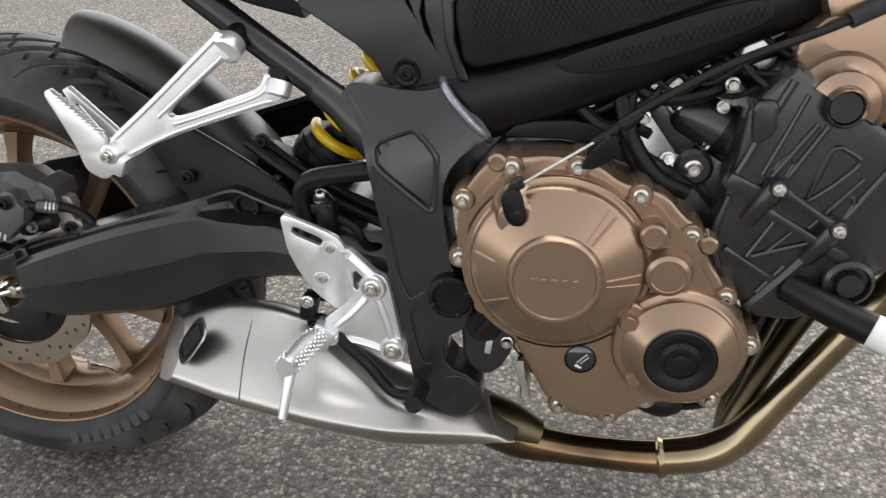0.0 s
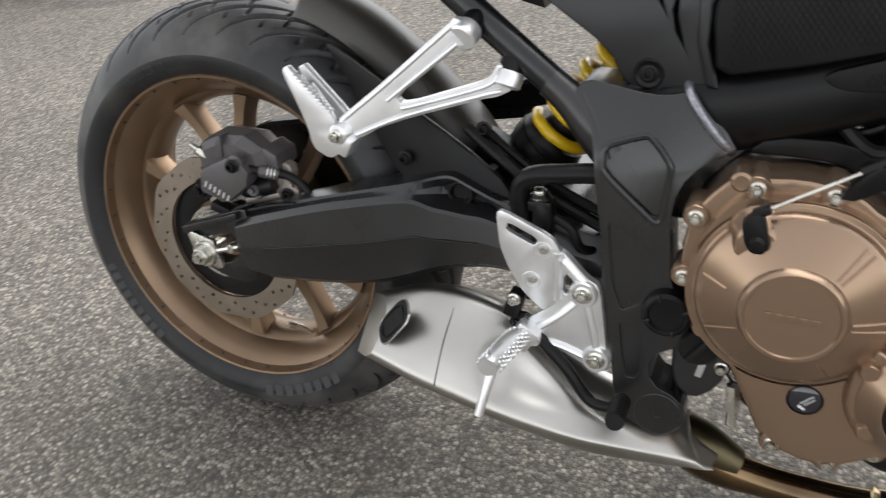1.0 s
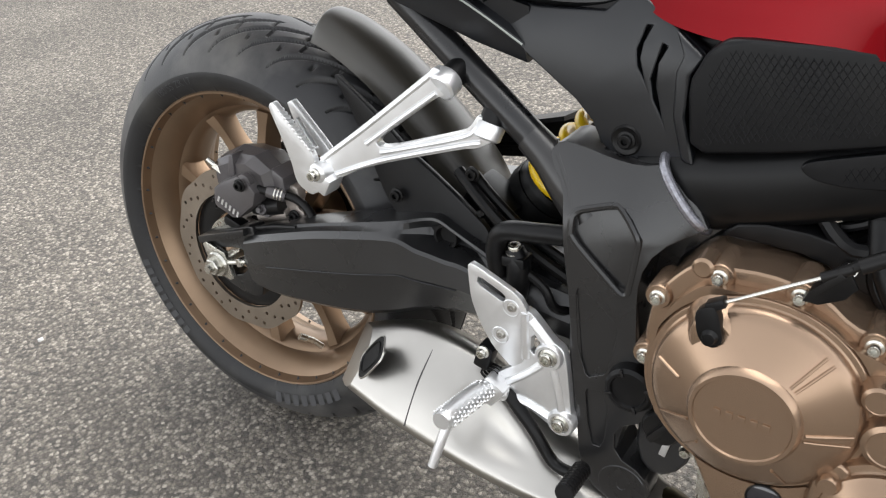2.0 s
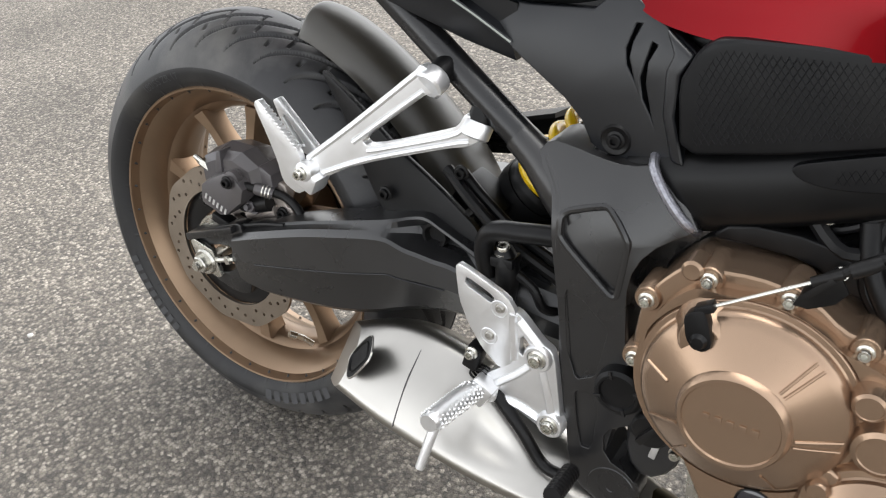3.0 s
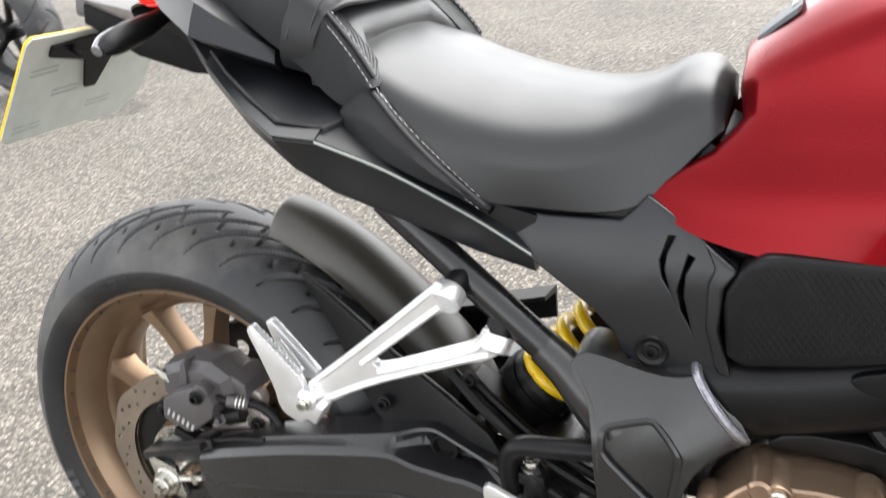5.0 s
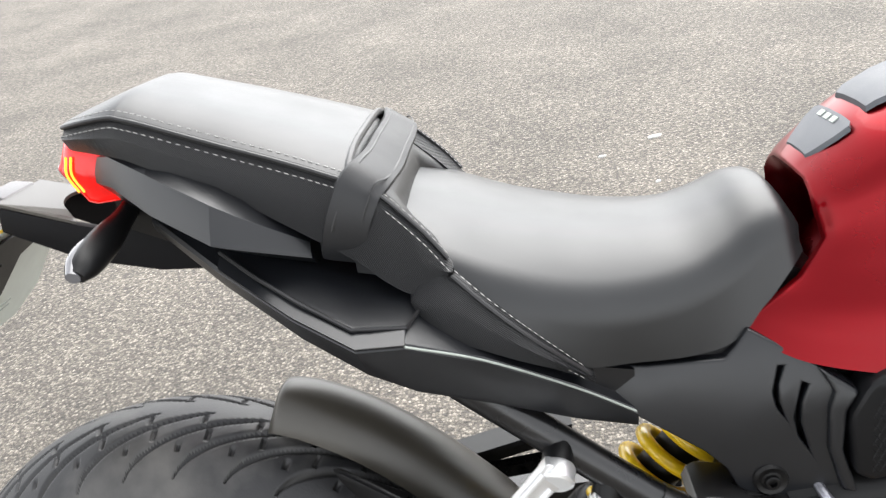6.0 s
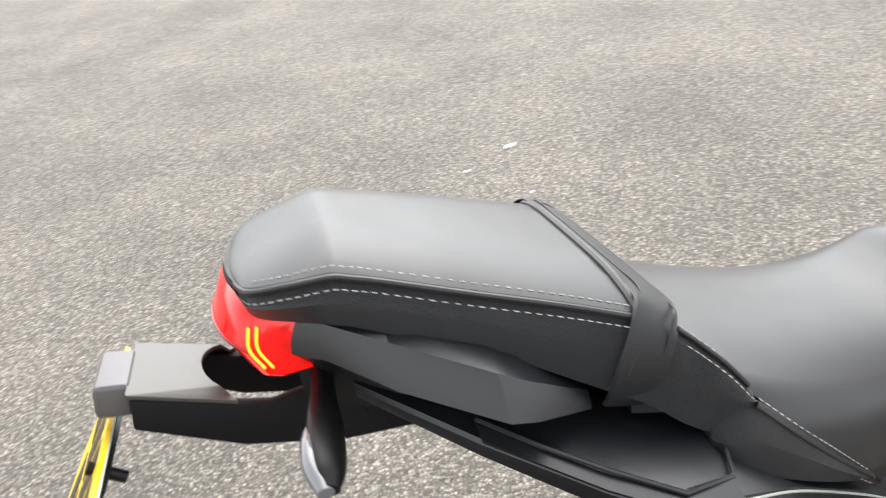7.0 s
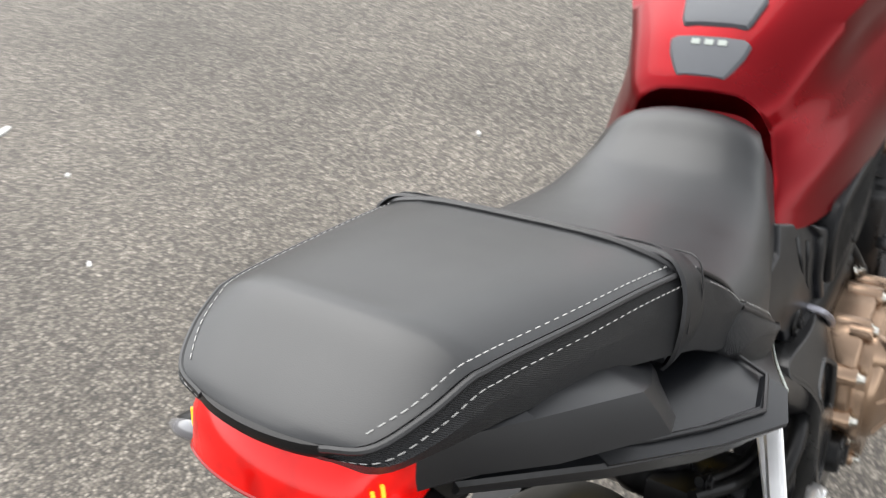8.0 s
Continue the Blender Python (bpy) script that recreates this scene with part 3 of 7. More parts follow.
# end plate round the axle slot
plate = [(-0.030, 0.352), (0.062, 0.384), (0.075, 0.384), (0.078, 0.282), (0.045, 0.272), (0.000, 0.288), (-0.022, 0.303), (-0.030, 0.325)]
slot = [(-0.016, 0.333), (0.052, 0.350), (0.054, 0.318), (0.030, 0.300), (-0.010, 0.306)]
part("axle_plate", prism(soften(plate, 1), -0.108, -0.132, 0.003, holes=[soften(slot, 2)]), SATIN, swing, "black axle end plate")
part("top_lip", prism([(-0.030, 0.352), (0.063, 0.382), (0.063, 0.372), (0.040, 0.364), (-0.028, 0.342)], -0.105, -0.141, 0.002), SATIN, swing)
adj = part("chain_adjuster", prism([(-0.024, 0.342), (-0.016, 0.346), (0.016, 0.336), (0.026, 0.298), (0.018, 0.294), (-0.014, 0.304)], -0.132, -0.139, 0.0015), ZINC, swing, "bright metal chain adjuster plate")
share("axle_nut", NUT, adj, (0.0, -0.147, 0.3155))
part("adjuster_bolt", sweep([(0.02, -0.137, 0.322), (0.058, -0.139, 0.333)], 0.004, 8, 2), ZINC, adj)
part("lock_nut", block((0.008, 0.012, 0.012), 0.001, (0.046, -0.138, 0.33), (0, -16, 0)), ZINC, adj)
part("axle", sweep([(0, -0.145, 0.315), (0, 0.13, 0.315)], 0.010, 16, 2), ZINC, swing)
# recess and small bracket near the front of the beam
part("beam_socket", lathe([(0.016, -0.112), (0.015, -0.126), (0.012, -0.126), (0.010, -0.119), (0.0, -0.1185)], (0.370, 0.434), 28), DARK, swing, "round recess in the beam")
part("hose_bracket", join(block((0.022, 0.012, 0.024), 0.002, (0.392, -0.104, 0.440), (0, 20, 0)), block((0.010, 0.014, 0.018), 0.002, (0.400, -0.102, 0.453), (0, 20, 0))), DARK, swing, "small black hose bracket")
part("beam_seam", sweep([(0.100, -0.1452, 0.3380), (0.187, -0.1502, 0.3560), (0.255, -0.1532, 0.3705), (0.30, -0.1542, 0.3815), (0.322, -0.1552, 0.3870), (0.345, -0.1562, 0.3870), (0.40, -0.1562, 0.3885)], 0.0009, 6, 5), PANEL, swing)
part("cross_member", sweep([(0.47, -0.12, 0.40), (0.47, 0.12, 0.40)], 0.04, 20, 2), SATIN, swing)
part("far_beam", join(loft([[Vector((x, y, z)) for y, z in ((0.10, t), (0.135, t), (0.135, l), (0.10, l))] for x, t, l in ((0.0, 0.345, 0.285), (0.2, 0.41, 0.32), (0.55, 0.43, 0.34))])), SATIN, swing)

# ---- rear brake ----
caliper = new("rear_caliper")
caliper.parent = bike
tagged(caliper, "dark grey two-bolt brake caliper")
lower_cal = [(0.009, 0.404), (0.013, 0.431), (0.028, 0.441), (0.060, 0.455), (0.078, 0.452), (0.090, 0.436), (0.083, 0.417), (0.053, 0.394), (0.040, 0.391), (0.030, 0.397)]
cal_body = part("body", prism(lower_cal, -0.085, -0.135, 0.006, 2), CALIPER, caliper, "dark grey cast caliper body", 22)
# faceted upper bridge, sloping back over the disc
bridge = []
for y, pts in ((-0.118, ((0.006, 0.430), (0.006, 0.452), (0.030, 0.462), (0.062, 0.466), (0.088, 0.455), (0.092, 0.436), (0.060, 0.425))),
               (-0.108, ((0.000, 0.430), (0.002, 0.460), (0.034, 0.474), (0.072, 0.476), (0.098, 0.460), (0.100, 0.434), (0.060, 0.422))),
               (-0.088, ((0.000, 0.428), (0.002, 0.464), (0.036, 0.480), (0.078, 0.478), (0.102, 0.458), (0.100, 0.432), (0.060, 0.420))),
               (-0.055, ((0.004, 0.425), (0.006, 0.456), (0.036, 0.470), (0.074, 0.466), (0.094, 0.448), (0.094, 0.428), (0.060, 0.416)))):
    bridge.append([Vector((x, y, z)) for x, z in pts])
bm_bridge = loft(bridge)
bevel_sharp(bm_bridge, 0.0025, 2, 20)
part("upper_bridge", bm_bridge, CALIPER, caliper, "faceted caliper bridge", 20)
part("ridge", prism([(0.030, 0.446), (0.038, 0.476), (0.046, 0.478), (0.044, 0.448)], -0.10, -0.1215, 0.003, 2), CALIPER, caliper)
part("end_block", prism([(0.088, 0.436), (0.084, 0.456), (0.098, 0.462), (0.116, 0.452), (0.117, 0.434), (0.104, 0.426)], -0.060, -0.108, 0.004, 2), CALIPER, caliper, smooth=20)
part("inner_half", prism(soften([(x * 0.95, z) for x, z in lower_cal], 1), -0.045, -0.075, 0.005, 2), CALIPER, caliper)
bleed = part("bleed_nipple", join(sweep([(0.012, -0.112, 0.446), (0.003, -0.117, 0.456)], [0.0065, 0.0065], 6, 1), sweep([(0.003, -0.117, 0.456), (-0.004, -0.121, 0.464)], [0.0042, 0.0034], 10, 2)), ZINC, caliper, "bright bleed nipple")
share("bolt", hex_data("pin_head", 0.0105, 0.010, DARK), caliper, (-0.016, -0.104, 0.392))
share("bolt", hex_data("pin_head", 0.0085, 0.010, CALIPER), caliper, (0.0815, -0.116, 0.406), (0, -1, 0.2))
banjo = part("banjo", join(lathe([(0.0, -0.139), (0.0075, -0.139), (0.0075, -0.133), (0.012, -0.132), (0.0125, -0.124), (0.010, -0.120), (0.010, -0.110)], (0.070, 0.446), 20)), CALIPER, caliper, "hose banjo joint")
share("bolt", BLACKBOLT, banjo, (0.070, -0.139, 0.446))
part("slider_boot", sweep([(0.060, -0.106, 0.404), (0.078, -0.106, 0.406), (0.106, -0.104, 0.412)], [0.013, 0.0135, 0.012], 16, 4), DARK, caliper, "rubber slider boot")
for i in range(6):
    part("mark_bar", block((0.0030, 0.0010, 0.0085), 0.0, (0.0215 + 0.0062 * i, -0.1353, 0.4165 - 0.0033 * i), (0, 27, 0)), ALLOY, caliper)
part("brake_hose", sweep([(0.078, -0.126, 0.440), (0.094, -0.116, 0.433), (0.125, -0.103, 0.425), (0.150, -0.104, 0.412), (0.168, -0.112, 0.392), (0.178, -0.118, 0.375)], 0.0058, 12, 8), DARK, caliper, "black rubber brake hose")
part("hose_ferrule", sweep([(0.093, -0.1165, 0.4335), (0.098, -0.114, 0.432), (0.111, -0.109, 0.4285), (0.116, -0.107, 0.427)], [0.0072, 0.0080, 0.0080, 0.0072], 14, 3), CALIPER, caliper, "crimped hose ferrule")
for k in range(3):
    part("crimp_ring", sweep([(0.103 + 0.004 * k, -0.1123 + 0.0016 * k, 0.4306 - 0.0011 * k), (0.1045 + 0.004 * k, -0.1117 + 0.0016 * k, 0.4302 - 0.0011 * k)], [0.0086, 0.0086], 14, 1), ZINC, caliper)
brk = [(-0.010, 0.385), (0.030, 0.390), (0.062, 0.397), (0.100, 0.414), (0.104, 0.436), (0.126, 0.440), (0.130, 0.424), (0.122, 0.408), (0.136, 0.405), (0.134, 0.388), (0.060, 0.360), (-0.010, 0.352)]
BRACKET = material("caliper_bracket_alloy", (0.36, 0.32, 0.29), 0.45, 0.6, vary=0.15, scale=30, bump=0.2)
bracket = part("mounting_bracket", prism(soften(brk, 1), -0.082, -0.098, 0.004, 3, holes=[soften([(0.020, 0.372), (0.050, 0.384), (0.046, 0.366)], 1)]), BRACKET, caliper, "bare metal caliper bracket")
part("bracket_rib", sweep([(0.055, -0.098, 0.382), (0.085, -0.100, 0.392), (0.112, -0.100, 0.399)], [0.006, 0.0075, 0.0085], 12, 5), BRACKET, bracket)
share("bolt", BLACKBOLT, bracket, (0.120, -0.100, 0.397))
part("speed_sensor", block((0.030, 0.018, 0.013), 0.003, (0.028, -0.118, 0.377), (0, 20, 0)), DARK, caliper, "black wheel speed sensor")
part("lead", sweep([(0.04, -0.12, 0.374), (0.07, -0.125, 0.380), (0.11, -0.128, 0.392), (0.15, -0.13, 0.400)], 0.003, 8, 6), DARK, caliper)

# ---- hugger over the tyre ----
hug = new("rear_hugger")
hug.parent = bike
tagged(hug, "dusty black plastic wheel hugger")


def hugger():
    rings = []
    for a, r, half in ((68.5, 0.350, 0.026), (67, 0.359, 0.036), (61, 0.365, 0.042), (52, 0.369, 0.045), (42, 0.374, 0.048), (32, 0.383, 0.051), (24, 0.394, 0.054), (15, 0.402, 0.056)):
        a = radians(a)
        d, c = Vector((math.cos(a), 0, math.sin(a))), Vector((AXLE[0], 0.004, AXLE[1]))
        ring = []
        for k in range(-8, 9):
            u = k / 8
            y = half * math.sin(u * 1.3) / math.sin(1.3)
            ring.append(c + d * (r - 0.040 * abs(u) ** 2.3) + Vector((0, y, 0)))
        rings.append(ring + [p - d * 0.004 * (1 if abs(i - 8) < 8 else 0.3) for i, p in reversed(list(enumerate(ring)))])
    return loft(blend_rings(rings, 5))


part("shell", hugger(), HUG, hug, "curved matt mudguard shell", 50)
flank = [(0.180, 0.585), (0.200, 0.580), (0.290, 0.535), (0.370, 0.485), (0.430, 0.440), (0.430, 0.40), (0.330, 0.420), (0.290, 0.440), (0.262, 0.470), (0.225, 0.530)]
part("flank", prism(soften(flank, 1), -0.060, -0.070, 0.004, 2, warp=lambda x, z: -0.30 * max(0.0, min(0.12, x - 0.19)) - 0.10 * max(0.0, 0.53 - z)), PLASTIC, hug, "black hugger side panel")
share("bolt", BLACKBOLT, hug, (0.298, -0.1125, 0.466))
part("chain_guard", loft(blend_rings([[Vector((x, y, z)) for y, z in ((0.075, t), (0.125, t - 0.006), (0.130, t - 0.05), (0.124, t - 0.05), (0.119, t - 0.014), (0.075, t - 0.006))] for x, t in ((-0.02, 0.43), (0.15, 0.455), (0.30, 0.49), (0.42, 0.52))], 3)), PLASTIC, hug, "black chain guard on the far side")

# ---- drive chain round the sprocket ----
chain = new("drive_chain")
chain.parent = bike
tagged(chain, "dark oily roller chain on the far side")
eye = circle(-0.0079, 0, 0.0072, 10, math.pi / 2)[:6] + circle(0.0079, 0, 0.0072, 10, -math.pi / 2)[:6]
link_bm = join(prism(eye, -0.0085, -0.0065, 0.0), prism(eye, 0.0065, 0.0085, 0.0), lathe([(0.0, -0.0095), (0.0035, -0.0095), (0.0045, 0.0), (0.0035, 0.0095), (0.0, 0.0095)], (0.0079, 0), 8), lathe([(0.0, -0.0095), (0.0035, -0.0095), (0.0045, 0.0), (0.0035, 0.0095), (0.0, 0.0095)], (-0.0079, 0), 8))
bmesh.ops.recalc_face_normals(link_bm, faces=link_bm.faces)
LINK = bpy.data.meshes.new("link")
link_bm.to_mesh(LINK)
finish(LINK, DARK, 40)
spots = []
for k in range(24):
    a = radians(262 - 7.6 * 24 + 7.6 * k)
    spots.append((AXLE[0] + 0.1075 * math.cos(a), AXLE[1] + 0.1075 * math.sin(a), a + math.pi / 2))
for k in range(24):
    spots.append((0.020 + 0.0158 * k, 0.4215 + 0.0020 * k, 0.13))
    spots.append((0.000 + 0.0158 * k, 0.2080 + 0.0052 * k, 0.32))
for x, z, a in spots:
    ob = new("link", LINK)
    ob.parent = chain
    ob.matrix_basis = Matrix.Translation((x, 0.0855, z)) @ Matrix.Rotation(-a, 4, "Y")

# ---- frame ----
fr = new("main_frame")
fr.parent = bike
tagged(fr, "satin graphite steel frame")


def bulge(x, z):
    """The plate leans out towards the foot rests."""
    t = min(1.0, max(0.0, (0.575 - z) / 0.07))
    shrink = 0.020 * min(1.0, max(0.0, (x - 0.600) / 0.045)) * min(1.0, max(0.0, (z - 0.465) / 0.040)) * t
    return 0.034 * (1 - t) + shrink - 0.006 * min(1.0, max(0.0, (0.45 - z) / 0.2))


side = [(0.504, 0.561), (0.526, 0.536), (0.532, 0.508), (0.535, 0.470), (0.541, 0.428), (0.548, 0.350), (0.554, 0.303), (0.560, 0.236), (0.572, 0.210), (0.592, 0.198), (0.610, 0.192), (0.626, 0.200),
        (0.637, 0.222), (0.630, 0.244), (0.598, 0.258), (0.596, 0.292), (0.628, 0.310), (0.636, 0.342), (0.614, 0.372), (0.610, 0.420), (0.609, 0.465), (0.622, 0.494), (0.653, 0.511),
        (0.664, 0.519), (0.618, 0.568), (0.594, 0.563), (0.565, 0.566), (0.538, 0.572), (0.515, 0.575)]
inset = soften([(0.540, 0.492), (0.540, 0.513), (0.547, 0.519), (0.583, 0.529), (0.607, 0.503), (0.600, 0.446), (0.592, 0.443)], 1, 0.16)
cx, cz = sum(p[0] for p in inset) / len(inset), sum(p[1] for p in inset) / len(inset)
low1 = soften([(0.548, 0.441), (0.566, 0.434), (0.594, 0.408), (0.588, 0.372), (0.583, 0.352), (0.564, 0.342), (0.553, 0.375)], 1, 0.12)
low2 = soften([(0.563, 0.328), (0.582, 0.331), (0.588, 0.312), (0.586, 0.272), (0.582, 0.262), (0.573, 0.262), (0.567, 0.290)], 1, 0.12)
plate_ob = part("pivot_plate", prism(soften(side, 1), -0.120, -0.172, 0.0075, 4, holes=[inset, low1, low2], warp=bulge), FRAME, fr, "pressed steel pivot plate", 50)
part("recessed_panel", prism([(cx + (x - cx) * 1.15, cz + (z - cz) * 1.12) for x, z in inset], -0.150, -0.1655, 0.0, 2, warp=bulge), FRAME, fr, "recessed flat of the pivot plate", 50)
part("lower_panel", prism([(0.535 + (x - 0.540) * 1.15, z) for x, z in ((0.545, 0.450), (0.600, 0.450), (0.606, 0.335), (0.594, 0.255), (0.562, 0.250), (0.548, 0.335))], -0.150, -0.1688, 0.0, 2, warp=bulge), FRAME, fr, "recessed lower flat of the pivot plate", 50)
for loop, r in ((inset, 0.0038),):
    part("recess_rim", sweep([(x, -0.1697 + bulge(x, z), z) for x, z in loop + [loop[0]]], r, 8, 2), FRAME, fr)
part("edge_flange", sweep([(x, -0.1672 + bulge(x, z), z) for x, z in ((0.514, 0.560), (0.533, 0.530), (0.5385, 0.500), (0.541, 0.465), (0.546, 0.425), (0.554, 0.350), (0.560, 0.303), (0.565, 0.255))], 0.0048, 10, 5), FRAME, fr)
part("edge_flange", sweep([(x, -0.1668 + bulge(x, z), z) for x, z in ((0.648, 0.515), (0.618, 0.500), (0.604, 0.468), (0.606, 0.430), (0.611, 0.390))], 0.0045, 10, 5), FRAME, fr)
cap = part("pivot_cap", lathe([(0.0, -0.186), (0.017, -0.186), (0.0185, -0.189), (0.021, -0.189), (0.0245, -0.186), (0.026, -0.170)], (0.612, 0.350), 40), DARK, fr, "round black pivot cap")
for k in range(4):
    a = radians(20 + 90 * k)
    part("notch", block((0.008, 0.003, 0.003), 0.0008, (0.612 + 0.021 * math.cos(a), -0.1888, 0.350 + 0.021 * math.sin(a)), (0, -math.degrees(a), 0)), SATIN, cap)
part("lower_lug", lathe([(0.0, -0.1775), (0.004, -0.1775), (0.005, -0.179), (0.025, -0.179), (0.029, -0.174), (0.029, -0.150)], (0.608, 0.221), 36), FRAME, fr)


def beam():
    rows = []
    for x, top, low, out in ((0.600, 0.570, 0.502, 0.142), (0.640, 0.578, 0.506, 0.146), (0.700, 0.590, 0.523, 0.149), (0.800, 0.618, 0.555, 0.148), (0.900, 0.652, 0.592, 0.140), (0.990, 0.690, 0.622, 0.122), (1.070, 0.730, 0.660, 0.090)):
        # an oval pipe section
        ring = []
        for k in range(20):
            a = math.tau * k / 20
            c, s = math.cos(a), math.sin(a)
            e = 0.75
            ring.append(Vector((x + 0.03 * (0.5 - (s + 1) / 2), -(out - 0.028) - 0.028 * math.copysign(abs(c) ** e, c), (top + low) / 2 + (top - low) / 2 * math.copysign(abs(s) ** e, s))))
        rows.append(ring)
    return loft(blend_rings(rows, 4))


part("main_beam", beam(), BEAM, fr, "satin black oval beam", 50)
part("weld_bead", sweep([(0.612, -0.128, 0.573), (0.617, -0.1450, 0.566), (0.630, -0.1525, 0.548), (0.645, -0.1520, 0.528), (0.655, -0.1460, 0.516), (0.656, -0.132, 0.508)], 0.0046, 10, 8), WELD, fr, "grey weld bead round the beam")
part("subframe_tube", sweep([(0.325, -0.119, 0.696), (0.412, -0.1235, 0.623), (0.495, -0.128, 0.5555), (0.512, -0.128, 0.541)], 0.0155, 18, 8), SATIN, fr, "black subframe tube")
part("weld_bead", sweep([(0.4945 + 0.0158 * math.cos(a) * 0.63, -0.128 + 0.0158 * math.sin(a), 0.556 + 0.0158 * math.cos(a) * 0.77) for a in (math.tau * k / 10 for k in range(11))], 0.0022, 6, 3), FRAME, fr)
part("tube_root", sweep([(0.478, -0.1285, 0.569), (0.500, -0.1310, 0.551), (0.524, -0.1335, 0.528), (0.548, -0.1350, 0.503)], [0.0165, 0.0185, 0.0235, 0.0270], 24, 6), FRAME, fr, "flared root of the subframe tube")
part("pad_stay", sweep([(0.335, 0.122, 0.690), (0.375, 0.125, 0.648), (0.436, 0.131, 0.599), (0.520, 0.140, 0.556)], 0.0155, 14, 8), FRAME, fr)
part("cross_tube", sweep([(0.56, -0.13, 0.55), (0.56, 0.13, 0.55)], 0.018, 14, 2), FRAME, fr)
# knee pad on the beam with its raised diamond pattern
pad = [(0.722, 0.588), (0.748, 0.598), (0.905, 0.640), (0.930, 0.628), (0.922, 0.612), (0.822, 0.583), (0.748, 0.574)]


def pad_y(x, z):
    return 0.002 + 0.10 * max(0.0, x - 0.80)


knee = part("beam_pad", prism(soften(pad, 2), -0.140, -0.154, 0.004, 3, warp=pad_y), PLASTIC, fr, "black rubber frame pad with diamond pattern")


def lattice(rows, y_of, parent, tall):
    """Raised diamond lattice between an upper and a lower line."""
    x0, x1, low, top, cell = rows
    bm = bmesh.new()
    h = 0.0007
    nx = int((x1 - x0) / cell)
    for lean in (-1, 1):
        for i in range(-12, nx + 12):
            prev = None
            x = x0 + i * cell
            for k in range(61):
                z = min(low(x0), low(x1)) + k * (max(top(x0), top((x0 + x1) / 2), top(x1)) - min(low(x0), low(x1))) / 60
                xx = x + (z - low(x0)) * (0.45 if lean > 0 else -0.75)
                ok = x0 < xx < x1 and low(xx) < z < top(xx)
                cur = (xx, z) if ok else None
                if prev and cur:
                    ya, yb = y_of(*prev), y_of(*cur)
                    vs = [bm.verts.new(p) for p in ((prev[0] - h, ya, prev[1]), (prev[0], ya - tall, prev[1]), (prev[0] + h, ya, prev[1]), (cur[0] + h, yb, cur[1]), (cur[0], yb - tall, cur[1]), (cur[0] - h, yb, cur[1]))]
                    bm.faces.new((vs[0], vs[1], vs[4], vs[5]))
                    bm.faces.new((vs[1], vs[2], vs[3], vs[4]))
                prev = cur
    return part("diamond_relief", bm, PLASTIC, parent, "raised diamond pattern", 60)


lattice((0.760, 0.918, lambda x: 0.580 + (x - 0.76) * 0.22, lambda x: 0.592 + (x - 0.76) * 0.24, 0.0062), lambda x, z: -0.1515 + 0.10 * max(0.0, x - 0.80), knee, 0.0009)

# ---- foot rest hanger and pedal ----
hanger = new("footrest_hanger")
hanger.parent = bike
tagged(hanger, "bare cast alloy rider foot rest hanger")
heel = [(0.434, 0.443), (0.440, 0.447), (0.493, 0.422), (0.502, 0.408), (0.502, 0.400), (0.498, 0.345), (0.484, 0.333), (0.462, 0.353), (0.446, 0.380), (0.437, 0.405)]
heel_slot = soften([(0.444, 0.425), (0.447, 0.434), (0.478, 0.419), (0.477, 0.409)], 1, 0.15)
hp = part("heel_plate", prism(soften(heel, 1, 0.15), -0.178, -0.185, 0.0015, 2, holes=[heel_slot]), ALLOY, hanger, "cast alloy heel guard with a slot")
arm_out = [(0.497, 0.408), (0.507, 0.404), (0.530, 0.378), (0.541, 0.372), (0.545, 0.358), (0.552, 0.290), (0.556, 0.278), (0.547, 0.267), (0.532, 0.270), (0.500, 0.286), (0.474, 0.293), (0.458, 0.288), (0.451, 0.296), (0.456, 0.312), (0.498, 0.345)]
tri_hole = soften([(0.506, 0.384), (0.520, 0.368), (0.504, 0.352)], 1)
part("arm", prism(soften(arm_out, 1, 0.18), -0.172, -0.183, 0.0025, 3, holes=[tri_hole]), ALLOY, hanger, "cast alloy triangular arm")
for pts in ([(0.462, 0.300), (0.500, 0.330), (0.527, 0.358)], [(0.530, 0.352), (0.538, 0.318), (0.543, 0.288)], [(0.468, 0.296), (0.500, 0.294), (0.540, 0.280)], [(0.500, 0.350), (0.499, 0.395), (0.500, 0.404)], [(0.506, 0.398), (0.530, 0.372)]):
    part("rib", sweep([(x, -0.183, z) for x, z in pts], 0.0052, 10, 5, flat=0.7), ALLOY, hanger)
for (x, z), rr in (((0.527, 0.361), 0.0155), ((0.5415, 0.283), 0.0155)):
    part("boss", lathe([(0.0, -0.186), (0.010, -0.186), (0.0105, -0.189), (rr - 0.002, -0.189), (rr, -0.186), (rr, -0.172)], (x, z), 32), ALLOY, hanger)
    share("bolt", BIGBOLT, hanger, (x, -0.186, z))
for x, z in ((0.484, 0.406), (0.471, 0.370)):
    part("countersink", lathe([(0.0, -0.1836), (0.0080, -0.1836), (0.0092, -0.1858), (0.0100, -0.1852)], (x, z), 28), ALLOY, hanger)
    share("bolt", bolt_data("bolt", 0.0062, 0.004, STEEL), hanger, (x + 0.001, -0.184, z + 0.001))
peg = part("foot_peg", sweep([(0.462, -0.194, 0.308), (0.456, -0.222, 0.310), (0.452, -0.262, 0.312), (0.451, -0.274, 0.312)], [0.011, 0.0128, 0.0128, 0.011], 16, 6, flat=0.85), ALLOY, hanger, "knurled alloy foot peg")
studs = bmesh.new()
